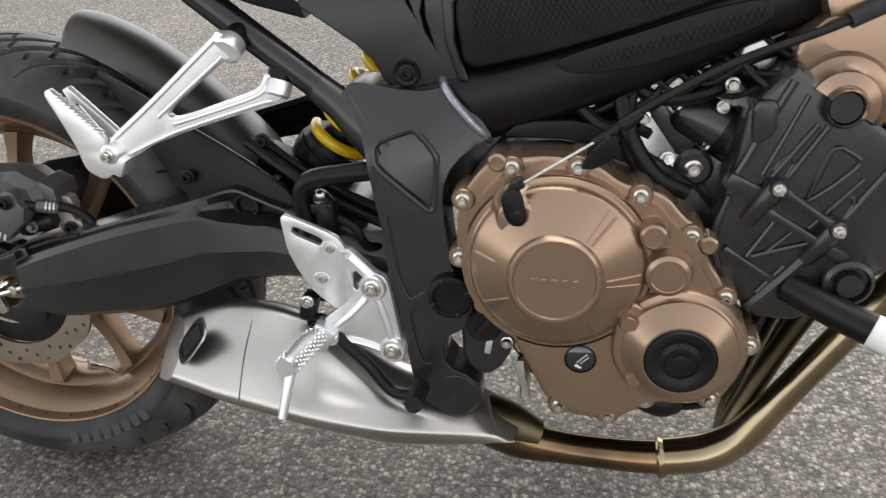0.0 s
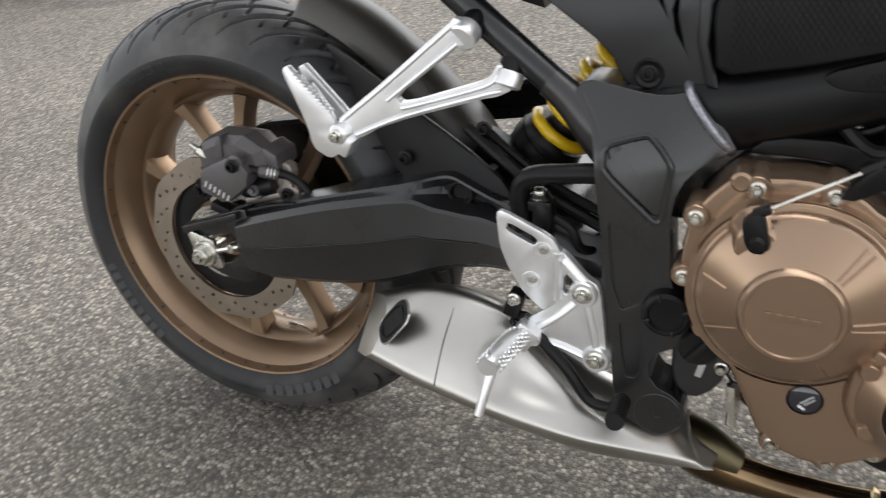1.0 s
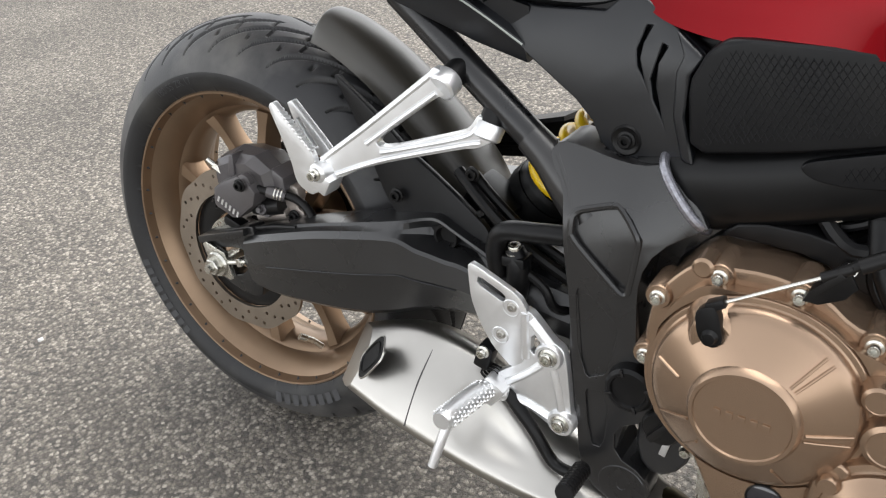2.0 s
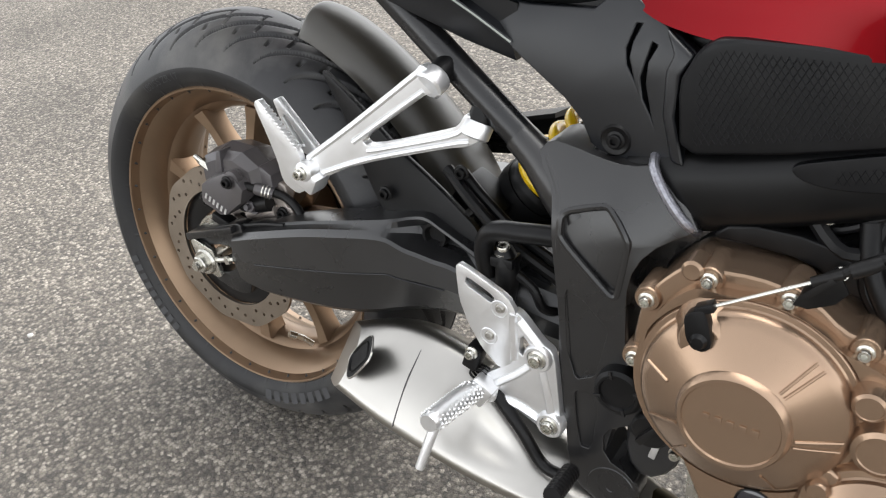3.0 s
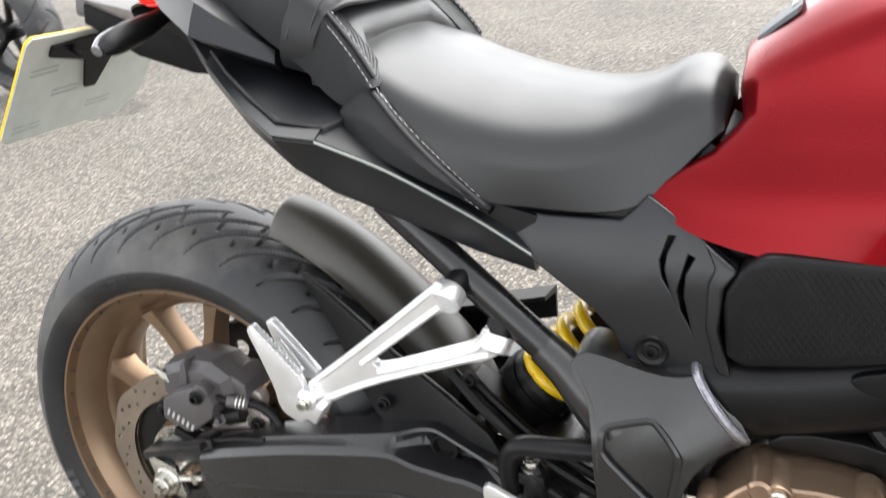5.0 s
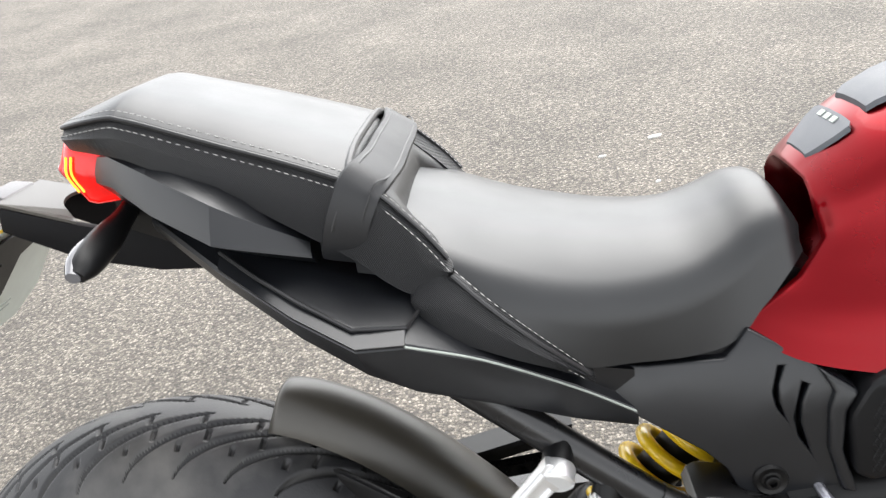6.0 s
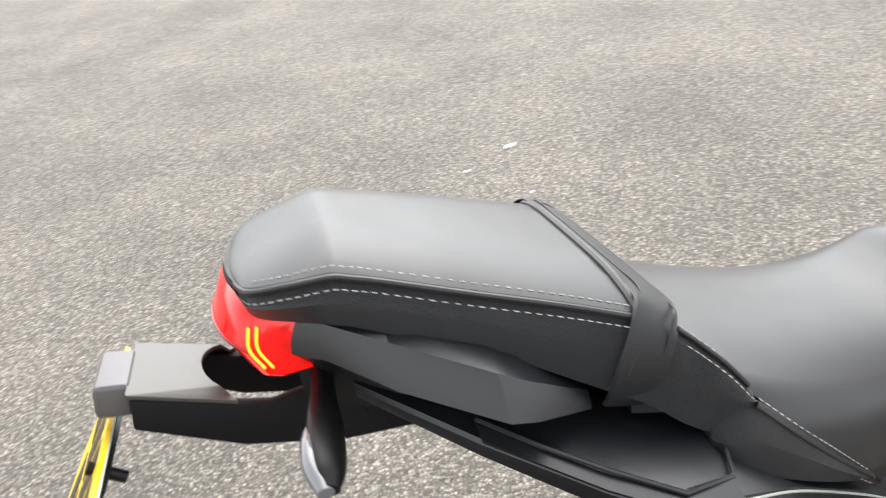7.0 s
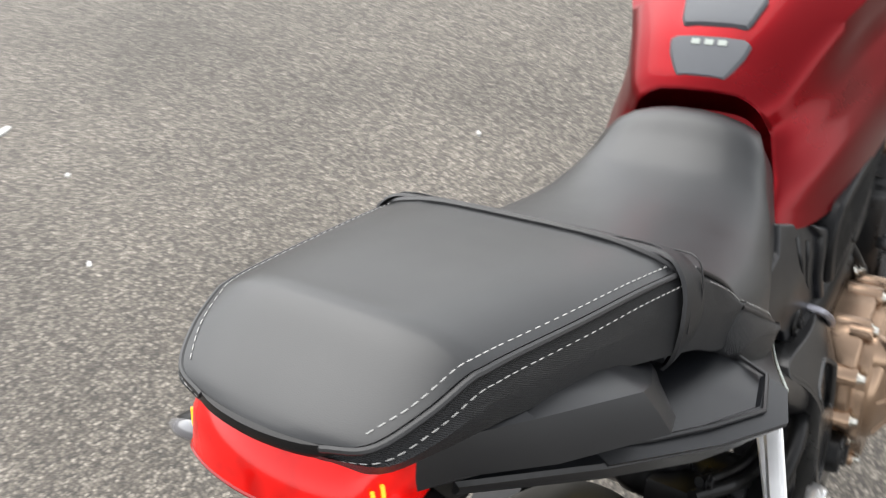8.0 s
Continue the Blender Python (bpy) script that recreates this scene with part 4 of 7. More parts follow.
for i in range(13):
    for j in range(11):
        a = radians(-40 + 24 * j + (12 if i % 2 else 0))
        p = Vector((0.460, -0.204, 0.3085)).lerp(Vector((0.452, -0.268, 0.312)), i / 12)
        d = Vector((math.cos(a), 0, math.sin(a) * 0.85))
        s = Vector((-math.sin(a), 0, math.cos(a)))
        at = p + Vector((math.cos(a) * 0.0126, 0, math.sin(a) * 0.0106))
        ring = [studs.verts.new(at + s * u + Vector((0, v, 0))) for u, v in ((-0.0024, 0), (0, -0.0024), (0.0024, 0), (0, 0.0024))]
        tip = studs.verts.new(at + d * 0.0020)
        for k in range(4):
            studs.faces.new((ring[k], ring[(k + 1) % 4], tip))
part("tread", studs, ALLOY, peg)
part("peg_feeler", sweep([(0.452, -0.262, 0.303), (0.448, -0.270, 0.285), (0.441, -0.280, 0.255)], [0.0058, 0.0055, 0.0048], 12, 5), ALLOY, peg, "alloy feeler pin under the peg")
part("peg_clevis", join(block((0.026, 0.026, 0.030), 0.004, (0.464, -0.188, 0.304), (0, 35, 0)), lathe([(0, -0.1945), (0.006, -0.1945), (0.009, -0.192), (0.009, -0.18)], (0.473, 0.300), 20)), ALLOY, hanger)
part("peg_spring", sweep([(0.458 + 0.012 * math.cos(a), -0.186 + 0.0008 * a, 0.314 + 0.008 * math.sin(a)) for a in (0.8 * k for k in range(22))], 0.0014, 6, 2), DARK, hanger)
# brake pedal below the hanger, bent round the pivot plate
ped = new("brake_pedal")
ped.parent = bike
tagged(ped, "black steel brake pedal")
part("lever_arm", sweep([(0.468, -0.176, 0.304), (0.487, -0.186, 0.291), (0.512, -0.190, 0.266), (0.536, -0.193, 0.235), (0.560, -0.199, 0.234), (0.574, -0.205, 0.247)], [0.008, 0.0075, 0.0070, 0.0068, 0.0068, 0.0075], 12, 8), DARK, ped)
pad_line = [Vector((0.5738, -0.2020, 0.2476)).lerp(Vector((0.5766, -0.2530, 0.2578)), k / 18) for k in range(19)]
part("pedal_pad", sweep(pad_line, [0.0102 if k % 2 else 0.0094 for k in range(19)], 16, 1), DARK, ped, "ribbed black rubber pedal tip", 20)
mc = new("rear_master_cylinder")
mc.parent = bike
tagged(mc, "black rear brake master cylinder with hose")
part("cylinder", sweep([(0.470, -0.150, 0.455), (0.476, -0.152, 0.435), (0.470, -0.150, 0.390), (0.455, -0.152, 0.330)], [0.010, 0.013, 0.011, 0.008], 14, 6), DARK, mc)
share("banjo_bolt", BIGBOLT, mc, (0.472, -0.152, 0.452), (0, -0.2, 1))
part("union", block((0.026, 0.022, 0.012), 0.003, (0.474, -0.152, 0.444)), DARK, mc)
part("reservoir_hose", sweep([(0.452, -0.150, 0.420), (0.449, -0.152, 0.452), (0.462, -0.155, 0.474), (0.500, -0.156, 0.481), (0.545, -0.150, 0.483)], 0.0105, 14, 8), DARK, mc, "thick black rubber hose")
part("switch_lead", sweep([(0.480, -0.150, 0.432), (0.505, -0.152, 0.418), (0.515, -0.148, 0.395), (0.530, -0.13, 0.385)], 0.005, 10, 6), DARK, mc)
part("push_rod", block((0.018, 0.018, 0.030), 0.003, (0.450, -0.178, 0.335), (0, 18, 0)), DARK, mc)
share("bolt", BOLT, mc, (0.452, -0.188, 0.345))

# ---- pillion foot rest ----
pil = new("pillion_footrest")
pil.parent = bike
tagged(pil, "polished alloy pillion foot rest bracket with folding peg")


def bracket_y(x, z=0.0):
    """The bracket stands out further towards its foot."""
    return -0.203 + 0.42 * (x - 0.285)


fork = [(0.272, 0.538), (0.319, 0.575), (0.384, 0.630), (0.390, 0.637), (0.405, 0.625), (0.404, 0.610), (0.390, 0.606), (0.357, 0.581), (0.336, 0.565), (0.331, 0.559), (0.335, 0.554), (0.351, 0.556), (0.413, 0.571), (0.422, 0.578), (0.428, 0.589), (0.444, 0.575),
        (0.440, 0.560), (0.426, 0.554), (0.413, 0.553), (0.346, 0.539), (0.314, 0.530), (0.294, 0.520), (0.278, 0.519), (0.268, 0.525)]
casting = part("bracket", prism(soften(fork, 1, 0.15), 0.010, -0.002, 0.0025, 3, warp=bracket_y), ALLOY, pil, "forked cast alloy bracket", 30)
for line, r in ((((0.277, 0.540), (0.322, 0.575), (0.386, 0.628)), 0.0032), (((0.322, 0.558), (0.358, 0.586), (0.391, 0.611)), 0.0030), (((0.335, 0.549), (0.352, 0.552), (0.414, 0.566), (0.428, 0.577)), 0.0030), (((0.290, 0.524), (0.316, 0.534), (0.346, 0.543), (0.413, 0.5575), (0.430, 0.560)), 0.0032)):
    part("rib", sweep([(x, bracket_y(x) - 0.002, z) for x, z in line], r, 10, 5), ALLOY, casting)
for (x, z), (tx, tz) in (((0.397, 0.619), (0.402, 0.632)), ((0.435, 0.571), (0.442, 0.599))):
    c, tube_at = Vector((x, bracket_y(x) + 0.004, z)), Vector((tx, -0.124, tz))
    d = (tube_at - c).normalized()
    part("rubber_mount", sweep([c + d * 0.006, tube_at], [0.0130, 0.0130], 20, 2), DARK, pil, "black mounting stub")
    part("collar", sweep([c - d * 0.009, c - d * 0.007, c + d * 0.006, c + d * 0.008], [0.0125, 0.0150, 0.0155, 0.0145], 24, 1), ALLOY, pil)
knuckle = part("peg_knuckle", join(lathe([(0.0, -0.222), (0.0075, -0.222), (0.0105, -0.219), (0.0105, -0.190)], (0.277, 0.528), 24), block((0.028, 0.026, 0.022), 0.004, (0.276, -0.206, 0.518), (0, 30, 0))), ALLOY, pil)
share("bolt", BOLT, knuckle, (0.277, -0.222, 0.528))
# folded peg: a toothed blade and its slotted guard
blade = [(0.219, 0.590), (0.221, 0.595), (0.226, 0.597), (0.230, 0.592), (0.250, 0.570), (0.270, 0.550), (0.274, 0.540), (0.270, 0.531), (0.276, 0.522), (0.288, 0.517), (0.276, 0.507), (0.263, 0.500), (0.247, 0.509), (0.243, 0.518), (0.241, 0.533), (0.231, 0.561)]
blade_ob = part("peg", prism(soften(blade, 1, 0.2), -0.2165, -0.2085, 0.002, 2), ALLOY, pil, "folded alloy pillion peg")
for i in range(11):
    part("tooth", block((0.0032, 0.0085, 0.0032), 0.0007, (0.2325 + 0.0036 * i, -0.2125, 0.5885 - 0.0037 * i), (0, 45, 0)), ALLOY, blade_ob)
guard_out = [(0.226, 0.591), (0.233, 0.594), (0.278, 0.545), (0.268, 0.536), (0.253, 0.539), (0.233, 0.571)]
guard_in = [(0.2365, 0.574), (0.2405, 0.577), (0.263, 0.546), (0.256, 0.545)]
part("peg_guard", prism(guard_out, -0.196, -0.187, 0.0015, 2, holes=[guard_in]), ALLOY, pil)

# ---- shock absorber ----
shock = new("shock_absorber")
shock.parent = bike
tagged(shock, "rear shock absorber with a yellow coil spring")
top, foot = Vector((0.597, -0.022, 0.628)), Vector((0.407, -0.018, 0.424))
ax = (foot - top).normalized()
s1 = ax.orthogonal().normalized()
s2 = ax.cross(s1)
coil = []
for k in range(6 * 16 + 1):
    a, t = math.tau * k / 16 + 0.6, k / 96
    coil.append(top.lerp(foot, 0.16 + 0.58 * t) + (s1 * math.cos(a) + s2 * math.sin(a)) * 0.0345)
part("coil_spring", sweep(coil, 0.0072, 12, 2), YELLOW, shock, "yellow painted coil spring")
part("damper_body", sweep([top, top.lerp(foot, 0.5), top.lerp(foot, 0.8)], [0.022, 0.022, 0.024], 20, 3), DARK, shock)
part("lower_perch", sweep([top.lerp(foot, 0.745), top.lerp(foot, 0.79), top.lerp(foot, 0.95), foot], [0.037, 0.041, 0.039, 0.026], 28, 4), DARK, shock, "black spring perch")
part("adjuster_collar", sweep([top.lerp(foot, 0.80), top.lerp(foot, 0.86)], [0.0430, 0.0430], 24, 2), DARK, shock)
part("upper_mount", sweep([top, top - ax * 0.03], [0.03, 0.02], 20, 2), DARK, shock)
part("linkage", join(block((0.06, 0.05, 0.03), 0.006, (0.40, -0.06, 0.46), (0, 30, 0)), sweep([(0.39, -0.09, 0.50), (0.42, -0.10, 0.48), (0.47, -0.11, 0.45), (0.53, -0.11, 0.42)], 0.006, 10, 5)), DARK, shock)
share("bolt", BLACKBOLT, shock, (0.392, -0.098, 0.503))
part("hose", sweep([(0.37, -0.09, 0.50), (0.42, -0.115, 0.475), (0.47, -0.12, 0.44), (0.55, -0.12, 0.40)], 0.007, 10, 6), DARK, shock)

# ---- engine ----
eng = new("engine")
eng.parent = bike
tagged(eng, "four-cylinder engine with bronze painted covers and black cylinder block")
crank = [(0.630, 0.470), (0.680, 0.520), (0.800, 0.500), (0.870, 0.450), (0.905, 0.400), (0.915, 0.300), (0.900, 0.245), (0.860, 0.200), (0.740, 0.185), (0.690, 0.215), (0.640, 0.300), (0.615, 0.400)]
part("crankcase", prism(crank, -0.130, 0.150, 0.012, 3), ENGINE, eng, "black crankcase")
part("sump", prism([(0.70, 0.24), (0.88, 0.23), (0.87, 0.170), (0.80, 0.150), (0.72, 0.160)], -0.10, 0.10, 0.012, 3), ENGINE, eng)
rim_pts = [(0.633, 0.468), (0.650, 0.490), (0.668, 0.506), (0.690, 0.504), (0.720, 0.506), (0.751, 0.501), (0.769, 0.494), (0.790, 0.476), (0.808, 0.472), (0.833, 0.463), (0.850, 0.440), (0.862, 0.432), (0.874, 0.419), (0.872, 0.398),
           (0.890, 0.368), (0.897, 0.345), (0.916, 0.314), (0.924, 0.300), (0.914, 0.265), (0.890, 0.224), (0.862, 0.232), (0.816, 0.220), (0.778, 0.197), (0.735, 0.207), (0.712, 0.220), (0.692, 0.268), (0.668, 0.318), (0.648, 0.338), (0.643, 0.372), (0.622, 0.398), (0.625, 0.441)]
cover = part("clutch_cover", prism(soften(rim_pts, 1), -0.125, -0.186, 0.005, 3), COVER, eng, "bronze painted clutch cover")
mx, mz = 0.775, 0.36
# wide dome with its raised round cap
HUBC = (0.7260, 0.3955)
part("raised_land", prism(soften([(mx + (x - mx) * 0.915, mz + (z - mz) * 0.905) for x, z in rim_pts], 3), -0.18, -0.199, 0.009, 5, holes=[circle(*HUBC, 0.0965, 72)]), COVER, cover, smooth=50)
part("dome", lathe([(0.0960, -0.186), (0.0955, -0.1970), (0.0935, -0.1995), (0.0895, -0.2000), (0.0880, -0.2012), (0.0868, -0.2070), (0.0835, -0.2110), (0.0780, -0.2140), (0.060, -0.2248), (0.0475, -0.2315), (0.0455, -0.2365), (0.0435, -0.239), (0.0405, -0.239), (0.0395, -0.2372), (0.0, -0.2372)], HUBC, 72), COVER, cover, "domed clutch cover centre", 30)
for i in range(5):
    part("mark_bar", block((0.0060, 0.0016, 0.0072), 0.0005, (HUBC[0] - 0.0200 + 0.0100 * i, -0.2379, HUBC[1] + 0.001 - 0.0006 * i), (0, 2, 0)), COVER, cover)
def cone(r):
    """Height of the dome's slope at a radius."""
    return -0.2315 + (r - 0.0475) * 0.536 if r < 0.060 else -0.2248 + (r - 0.060) * 0.600


for ang, r0, r1, w in ((50, 0.050, 0.090, 0.0018), (44, 0.050, 0.090, 0.0018), (-3, 0.047, 0.092, 0.002), (-10, 0.047, 0.092, 0.0018), (205, 0.05, 0.088, 0.0018), (165, 0.06, 0.088, 0.002), (-62, 0.06, 0.09, 0.0018), (232, 0.06, 0.088, 0.0015)):
    a = radians(ang)
    pts = [(HUBC[0] + r * math.cos(a), cone(r) - 0.0003, HUBC[1] + r * math.sin(a)) for r in (max(r0, 0.049), 0.060, 0.069, min(r1, 0.082))]
    part("dome_rib", sweep(pts, w * 0.75, 8, 3), COVER, cover)
# lower round cover and its black plug
CAPC = (0.8475, 0.3040)
low_cover = part("lower_cover", lathe([(0.069, -0.186), (0.068, -0.2000), (0.065, -0.2050), (0.0595, -0.2062), (0.0580, -0.2078), (0.0570, -0.2115), (0.053, -0.2145), (0.043, -0.2245), (0.038, -0.2290), (0.036, -0.2290), (0.0355, -0.224)], CAPC, 72), COVER, cover, "stepped round bronze cover", 28)
part("plug", lathe([(0.0355, -0.222), (0.0355, -0.2285), (0.0335, -0.2315), (0.0305, -0.2320), (0.024, -0.2292), (0.0205, -0.2282), (0.0155, -0.2305), (0.0145, -0.2325), (0.0, -0.2325)], CAPC, 56), DARK, cover, "black plastic plug")
part("plug_hexagon", prism(circle(*CAPC, 0.0115, 6, 0.5), -0.2315, -0.2345, 0.0012), DARK, cover)
part("saddle", prism(soften([(0.786, 0.345), (0.800, 0.362), (0.815, 0.350), (0.812, 0.270), (0.800, 0.262), (0.785, 0.285), (0.782, 0.300)], 1), -0.19, -0.2095, 0.005, 3), COVER, cover)
for x, z, r, top in ((0.820, 0.431, 0.0145, -0.2125), (0.8345, 0.389, 0.0240, -0.2105)):
    part("boss", lathe([(r + 0.003, -0.195), (r, -0.204), (r * 0.9, top), (r * 0.72, top - 0.002), (r * 0.68, top - 0.001), (0.0, top - 0.001)], (x, z), 32), COVER, cover)
for x, z in ((0.797, 0.338), (0.803, 0.272)):
    part("lug", lathe([(0.010, -0.20), (0.0095, -0.214), (0.0075, -0.217), (0.0, -0.217)], (x, z), 20), COVER, cover)
part("lever_boss", loft(blend_rings([[Vector((0.690 + r * math.cos(a), -y, 0.452 + 1.15 * r * math.sin(a))) for a in (math.tau * k / 20 for k in range(20))] for r, y in ((0.030, 0.196), (0.024, 0.207), (0.019, 0.217), (0.0165, 0.2195))], 3)), COVER, cover)
badge = part("inspection_plug", lathe([(0.0172, -0.192), (0.0168, -0.2000), (0.0158, -0.2008), (0.0152, -0.1995), (0.0, -0.1995)], (0.7485, 0.286), 36), DARK, cover, "round oil sight glass with a thin black rim")
part("glass", lathe([(0.0151, -0.1996), (0.012, -0.2012), (0.0, -0.2018)], (0.7485, 0.286), 32), material("dark_sight_glass", (0.012, 0.012, 0.018), 0.06, coat=1.0, bump=0.0), badge)
for x, z, w, h, turn in ((0.7505, 0.2885, 0.0150, 0.0008, -42), (0.7530, 0.2860, 0.0120, 0.0007, -42), (0.7450, 0.2795, 0.0040, 0.0030, 20), (0.7480, 0.2775, 0.0030, 0.0022, -30)):
    part("glass_mark", block((w, 0.0006, h), 0.0, (x, -0.2021, z), (0, turn, 0)), WHITE, badge)
for x, z in ((0.634, 0.463), (0.685, 0.496), (0.626, 0.399), (0.649, 0.344), (0.749, 0.495), (0.808, 0.465), (0.857, 0.422), (0.892, 0.355), (0.918, 0.300), (0.882, 0.234), (0.816, 0.231), (0.777, 0.209), (0.724, 0.220)):
    part("bolt_lug", lathe([(0.0125, -0.15), (0.0122, -0.188), (0.0108, -0.190), (0.0, -0.190)], (x, z), 20), COVER, cover)
    share("bolt", BOLT, cover, (x, -0.190, z))
for x, z in ((0.671, 0.502), (0.873, 0.413)):
    part("dowel_lug", lathe([(0.0095, -0.17), (0.0095, -0.192), (0.007, -0.1945), (0.0, -0.194)], (x, z), 20), COVER, cover)
# clutch arm, its bracket and cable
clutch = new("clutch_linkage")
clutch.parent = bike
tagged(clutch, "black clutch arm and cable")
part("arm", join(prism(soften([(0.6808, 0.4833), (0.6911, 0.4877), (0.6961, 0.4791), (0.7016, 0.4560), (0.6949, 0.4484), (0.6856, 0.4491), (0.6795, 0.4579), (0.6761, 0.4771)], 1, 0.18), -0.214, -0.2255, 0.002, 2), lathe([(0.0, -0.2300), (0.0050, -0.2295), (0.0062, -0.2270), (0.0085, -0.2240), (0.0095, -0.205)], (0.6904, 0.4584), 24)), DARK, clutch, "black clutch lever arm", 30)
part("clevis", block((0.016, 0.012, 0.008), 0.002, (0.6917, -0.219, 0.4876), (0, -28, 0)), DARK, clutch)
part("inner_cable", sweep([(0.6947, -0.219, 0.4886), (0.765, -0.212, 0.527)], 0.0016, 8, 2), ZINC, clutch, "bare steel inner cable")
part("outer_cable", sweep([(0.775, -0.211, 0.533), (0.815, -0.200, 0.557), (0.890, -0.178, 0.588), (0.975, -0.165, 0.614), (1.04, -0.150, 0.640)], 0.0042, 10, 8), DARK, clutch, "black outer cable")
part("cable_adjuster", sweep([(0.764, -0.2120, 0.5268), (0.784, -0.210, 0.538)], [0.0042, 0.0042], 12, 3), DARK, clutch)
part("rubber_boot", sweep([(0.788, -0.209, 0.5405), (0.800, -0.206, 0.547), (0.806, -0.204, 0.551)], [0.0062, 0.0062, 0.0050], 14, 4), DARK, clutch)
part("cable_bracket", join(prism([(0.7607, 0.5190), (0.7777, 0.5370), (0.7891, 0.5167), (0.7814, 0.5054), (0.7632, 0.4962), (0.7516, 0.4970)], -0.1965, -0.2005, 0.001), prism([(0.757, 0.514), (0.776, 0.535), (0.781, 0.532), (0.762, 0.511)], -0.200, -0.215, 0.001)), DARK, clutch, "folded black cable bracket")
part("sheath", sweep([(0.985, -0.163, 0.617), (1.015, -0.157, 0.629), (1.06, -0.146, 0.648)], [0.0075, 0.0080, 0.0080], 12, 6), material("braided_sheath", (0.02, 0.02, 0.021), 0.8, bump=0.9, grain=700), clutch, "braided black sleeve")

# ---- cylinder block and head ----
top_end = part("cylinder_block", prism([(0.872, 0.380), (0.892, 0.475), (0.905, 0.540), (0.946, 0.582), (1.030, 0.514), (1.095, 0.46), (1.06, 0.38), (0.965, 0.315), (0.925, 0.318)], -0.165, 0.16, 0.010, 3), ENGINE, eng, "black cylinder block with cast ribs")
def rib_on(pts, r, parent, y=-0.1655, name="rib"):
    return part(name, sweep([(x, y, z) for x, z in pts], r, 8, 4 if len(pts) > 2 else 2), ENGINE, parent)


for pts, r in ((((0.977, 0.522), (0.939, 0.463)), 0.0032), (((0.968, 0.524), (0.931, 0.474)), 0.0032), (((1.031, 0.473), (0.984, 0.406)), 0.0034), (((1.014, 0.470), (0.969, 0.420)), 0.0030), (((1.045, 0.495), (1.012, 0.448)), 0.0032),
               (((0.938, 0.430), (0.913, 0.390)), 0.0030), (((0.977, 0.406), (0.945, 0.398), (0.917, 0.390)), 0.0032), (((0.955, 0.418), (0.925, 0.389)), 0.0024), (((0.944, 0.566), (0.919, 0.518), (0.897, 0.474)), 0.0042),
               (((0.957, 0.552), (0.938, 0.510), (0.922, 0.476)), 0.0026), (((0.893, 0.455), (0.880, 0.412), (0.887, 0.378)), 0.0038), (((0.950, 0.380), (0.925, 0.350)), 0.003)):
    rib_on(pts, r, top_end)
rib_on(((0.986, 0.408), (0.950, 0.366), (0.916, 0.331)), 0.0075, top_end, -0.163)
# outlined triangle and two slotted pockets
for pts in (((0.985, 0.505), (1.011, 0.488), (0.988, 0.465), (0.963, 0.447), (0.974, 0.478)),):
    loop = soften(list(pts), 1, 0.2)
    rib_on(loop + [loop[0]], 0.0026, top_end)
for a, b in (((0.945, 0.489), (0.937, 0.476)), ((1.002, 0.447), (0.993, 0.432))):
    d = Vector((b[0] - a[0], b[1] - a[1])).normalized() * 0.0055
    loop = [(a[0] - d.y, a[1] + d.x), (a[0] - d.x, a[1] - d.y), (a[0] + d.y, a[1] - d.x), (b[0] + d.y, b[1] - d.x), (b[0] - d.y, b[1] + d.x), (a[0] - d.y, a[1] + d.x)]
    rib_on(loop, 0.0022, top_end, name="slot_rim")


def bar(a, b, w, deep, waist=1.0, y0=-0.155):
    """A straight cast bar, slimmer in the middle."""
    a, b = Vector(a), Vector(b)
    n = Vector((-(b - a).y, (b - a).x)).normalized() * w
    return prism([tuple(p) for p in (a + n, a.lerp(b, 0.25) + n * waist, a.lerp(b, 0.75) + n * waist, b + n, b - n, a.lerp(b, 0.75) - n * waist, a.lerp(b, 0.25) - n * waist, a - n)], y0, -deep, 0.003, 2)


part("flange_bar", bar((0.930, 0.471), (0.997, 0.420), 0.0090, 0.180, 0.45), ENGINE, top_end, "cast joint flange", 30)
part("flange_bar", bar((0.920, 0.446), (1.004, 0.390), 0.0060, 0.176, 0.8), ENGINE, top_end, "cast joint flange", 30)
part("flange_bar", bar((0.890, 0.401), (0.938, 0.366), 0.0045, 0.172, 0.8), ENGINE, top_end, smooth=30)
part("flange_collar", bar((0.889, 0.474), (0.918, 0.458), 0.0085, 0.174, 1.0), ENGINE, top_end, smooth=30)
for (x, z), (x2, z2) in (((0.935, 0.467), (0.911, 0.430)), ((0.992, 0.424), (0.969, 0.387))):
    part("stud_boss", sweep([(x, -0.172, z), ((x + x2) / 2, -0.170, (z + z2) / 2), (x2, -0.164, z2)], [0.0115, 0.0105, 0.009], 16, 4), ENGINE, top_end)
    part("stud_seat", lathe([(0.0092, -0.165), (0.0090, -0.181), (0.0076, -0.183), (0.0, -0.183)], (x, z), 20), ENGINE, top_end)
    share("bolt", hex_data("nut", 0.0047, 0.008, ZINC), top_end, (x, -0.187, z))
part("side_boss", prism(soften([(0.908, 0.550), (0.932, 0.549), (0.930, 0.516), (0.909, 0.506)], 1, 0.18), -0.14, -0.172, 0.006, 3), ENGINE, top_end)
part("core_plug", lathe([(0.0150, -0.160), (0.0150, -0.174), (0.0140, -0.1765), (0.0, -0.1765)], (0.987, 0.542), 40), ENGINE, top_end, "round black camshaft end plug")
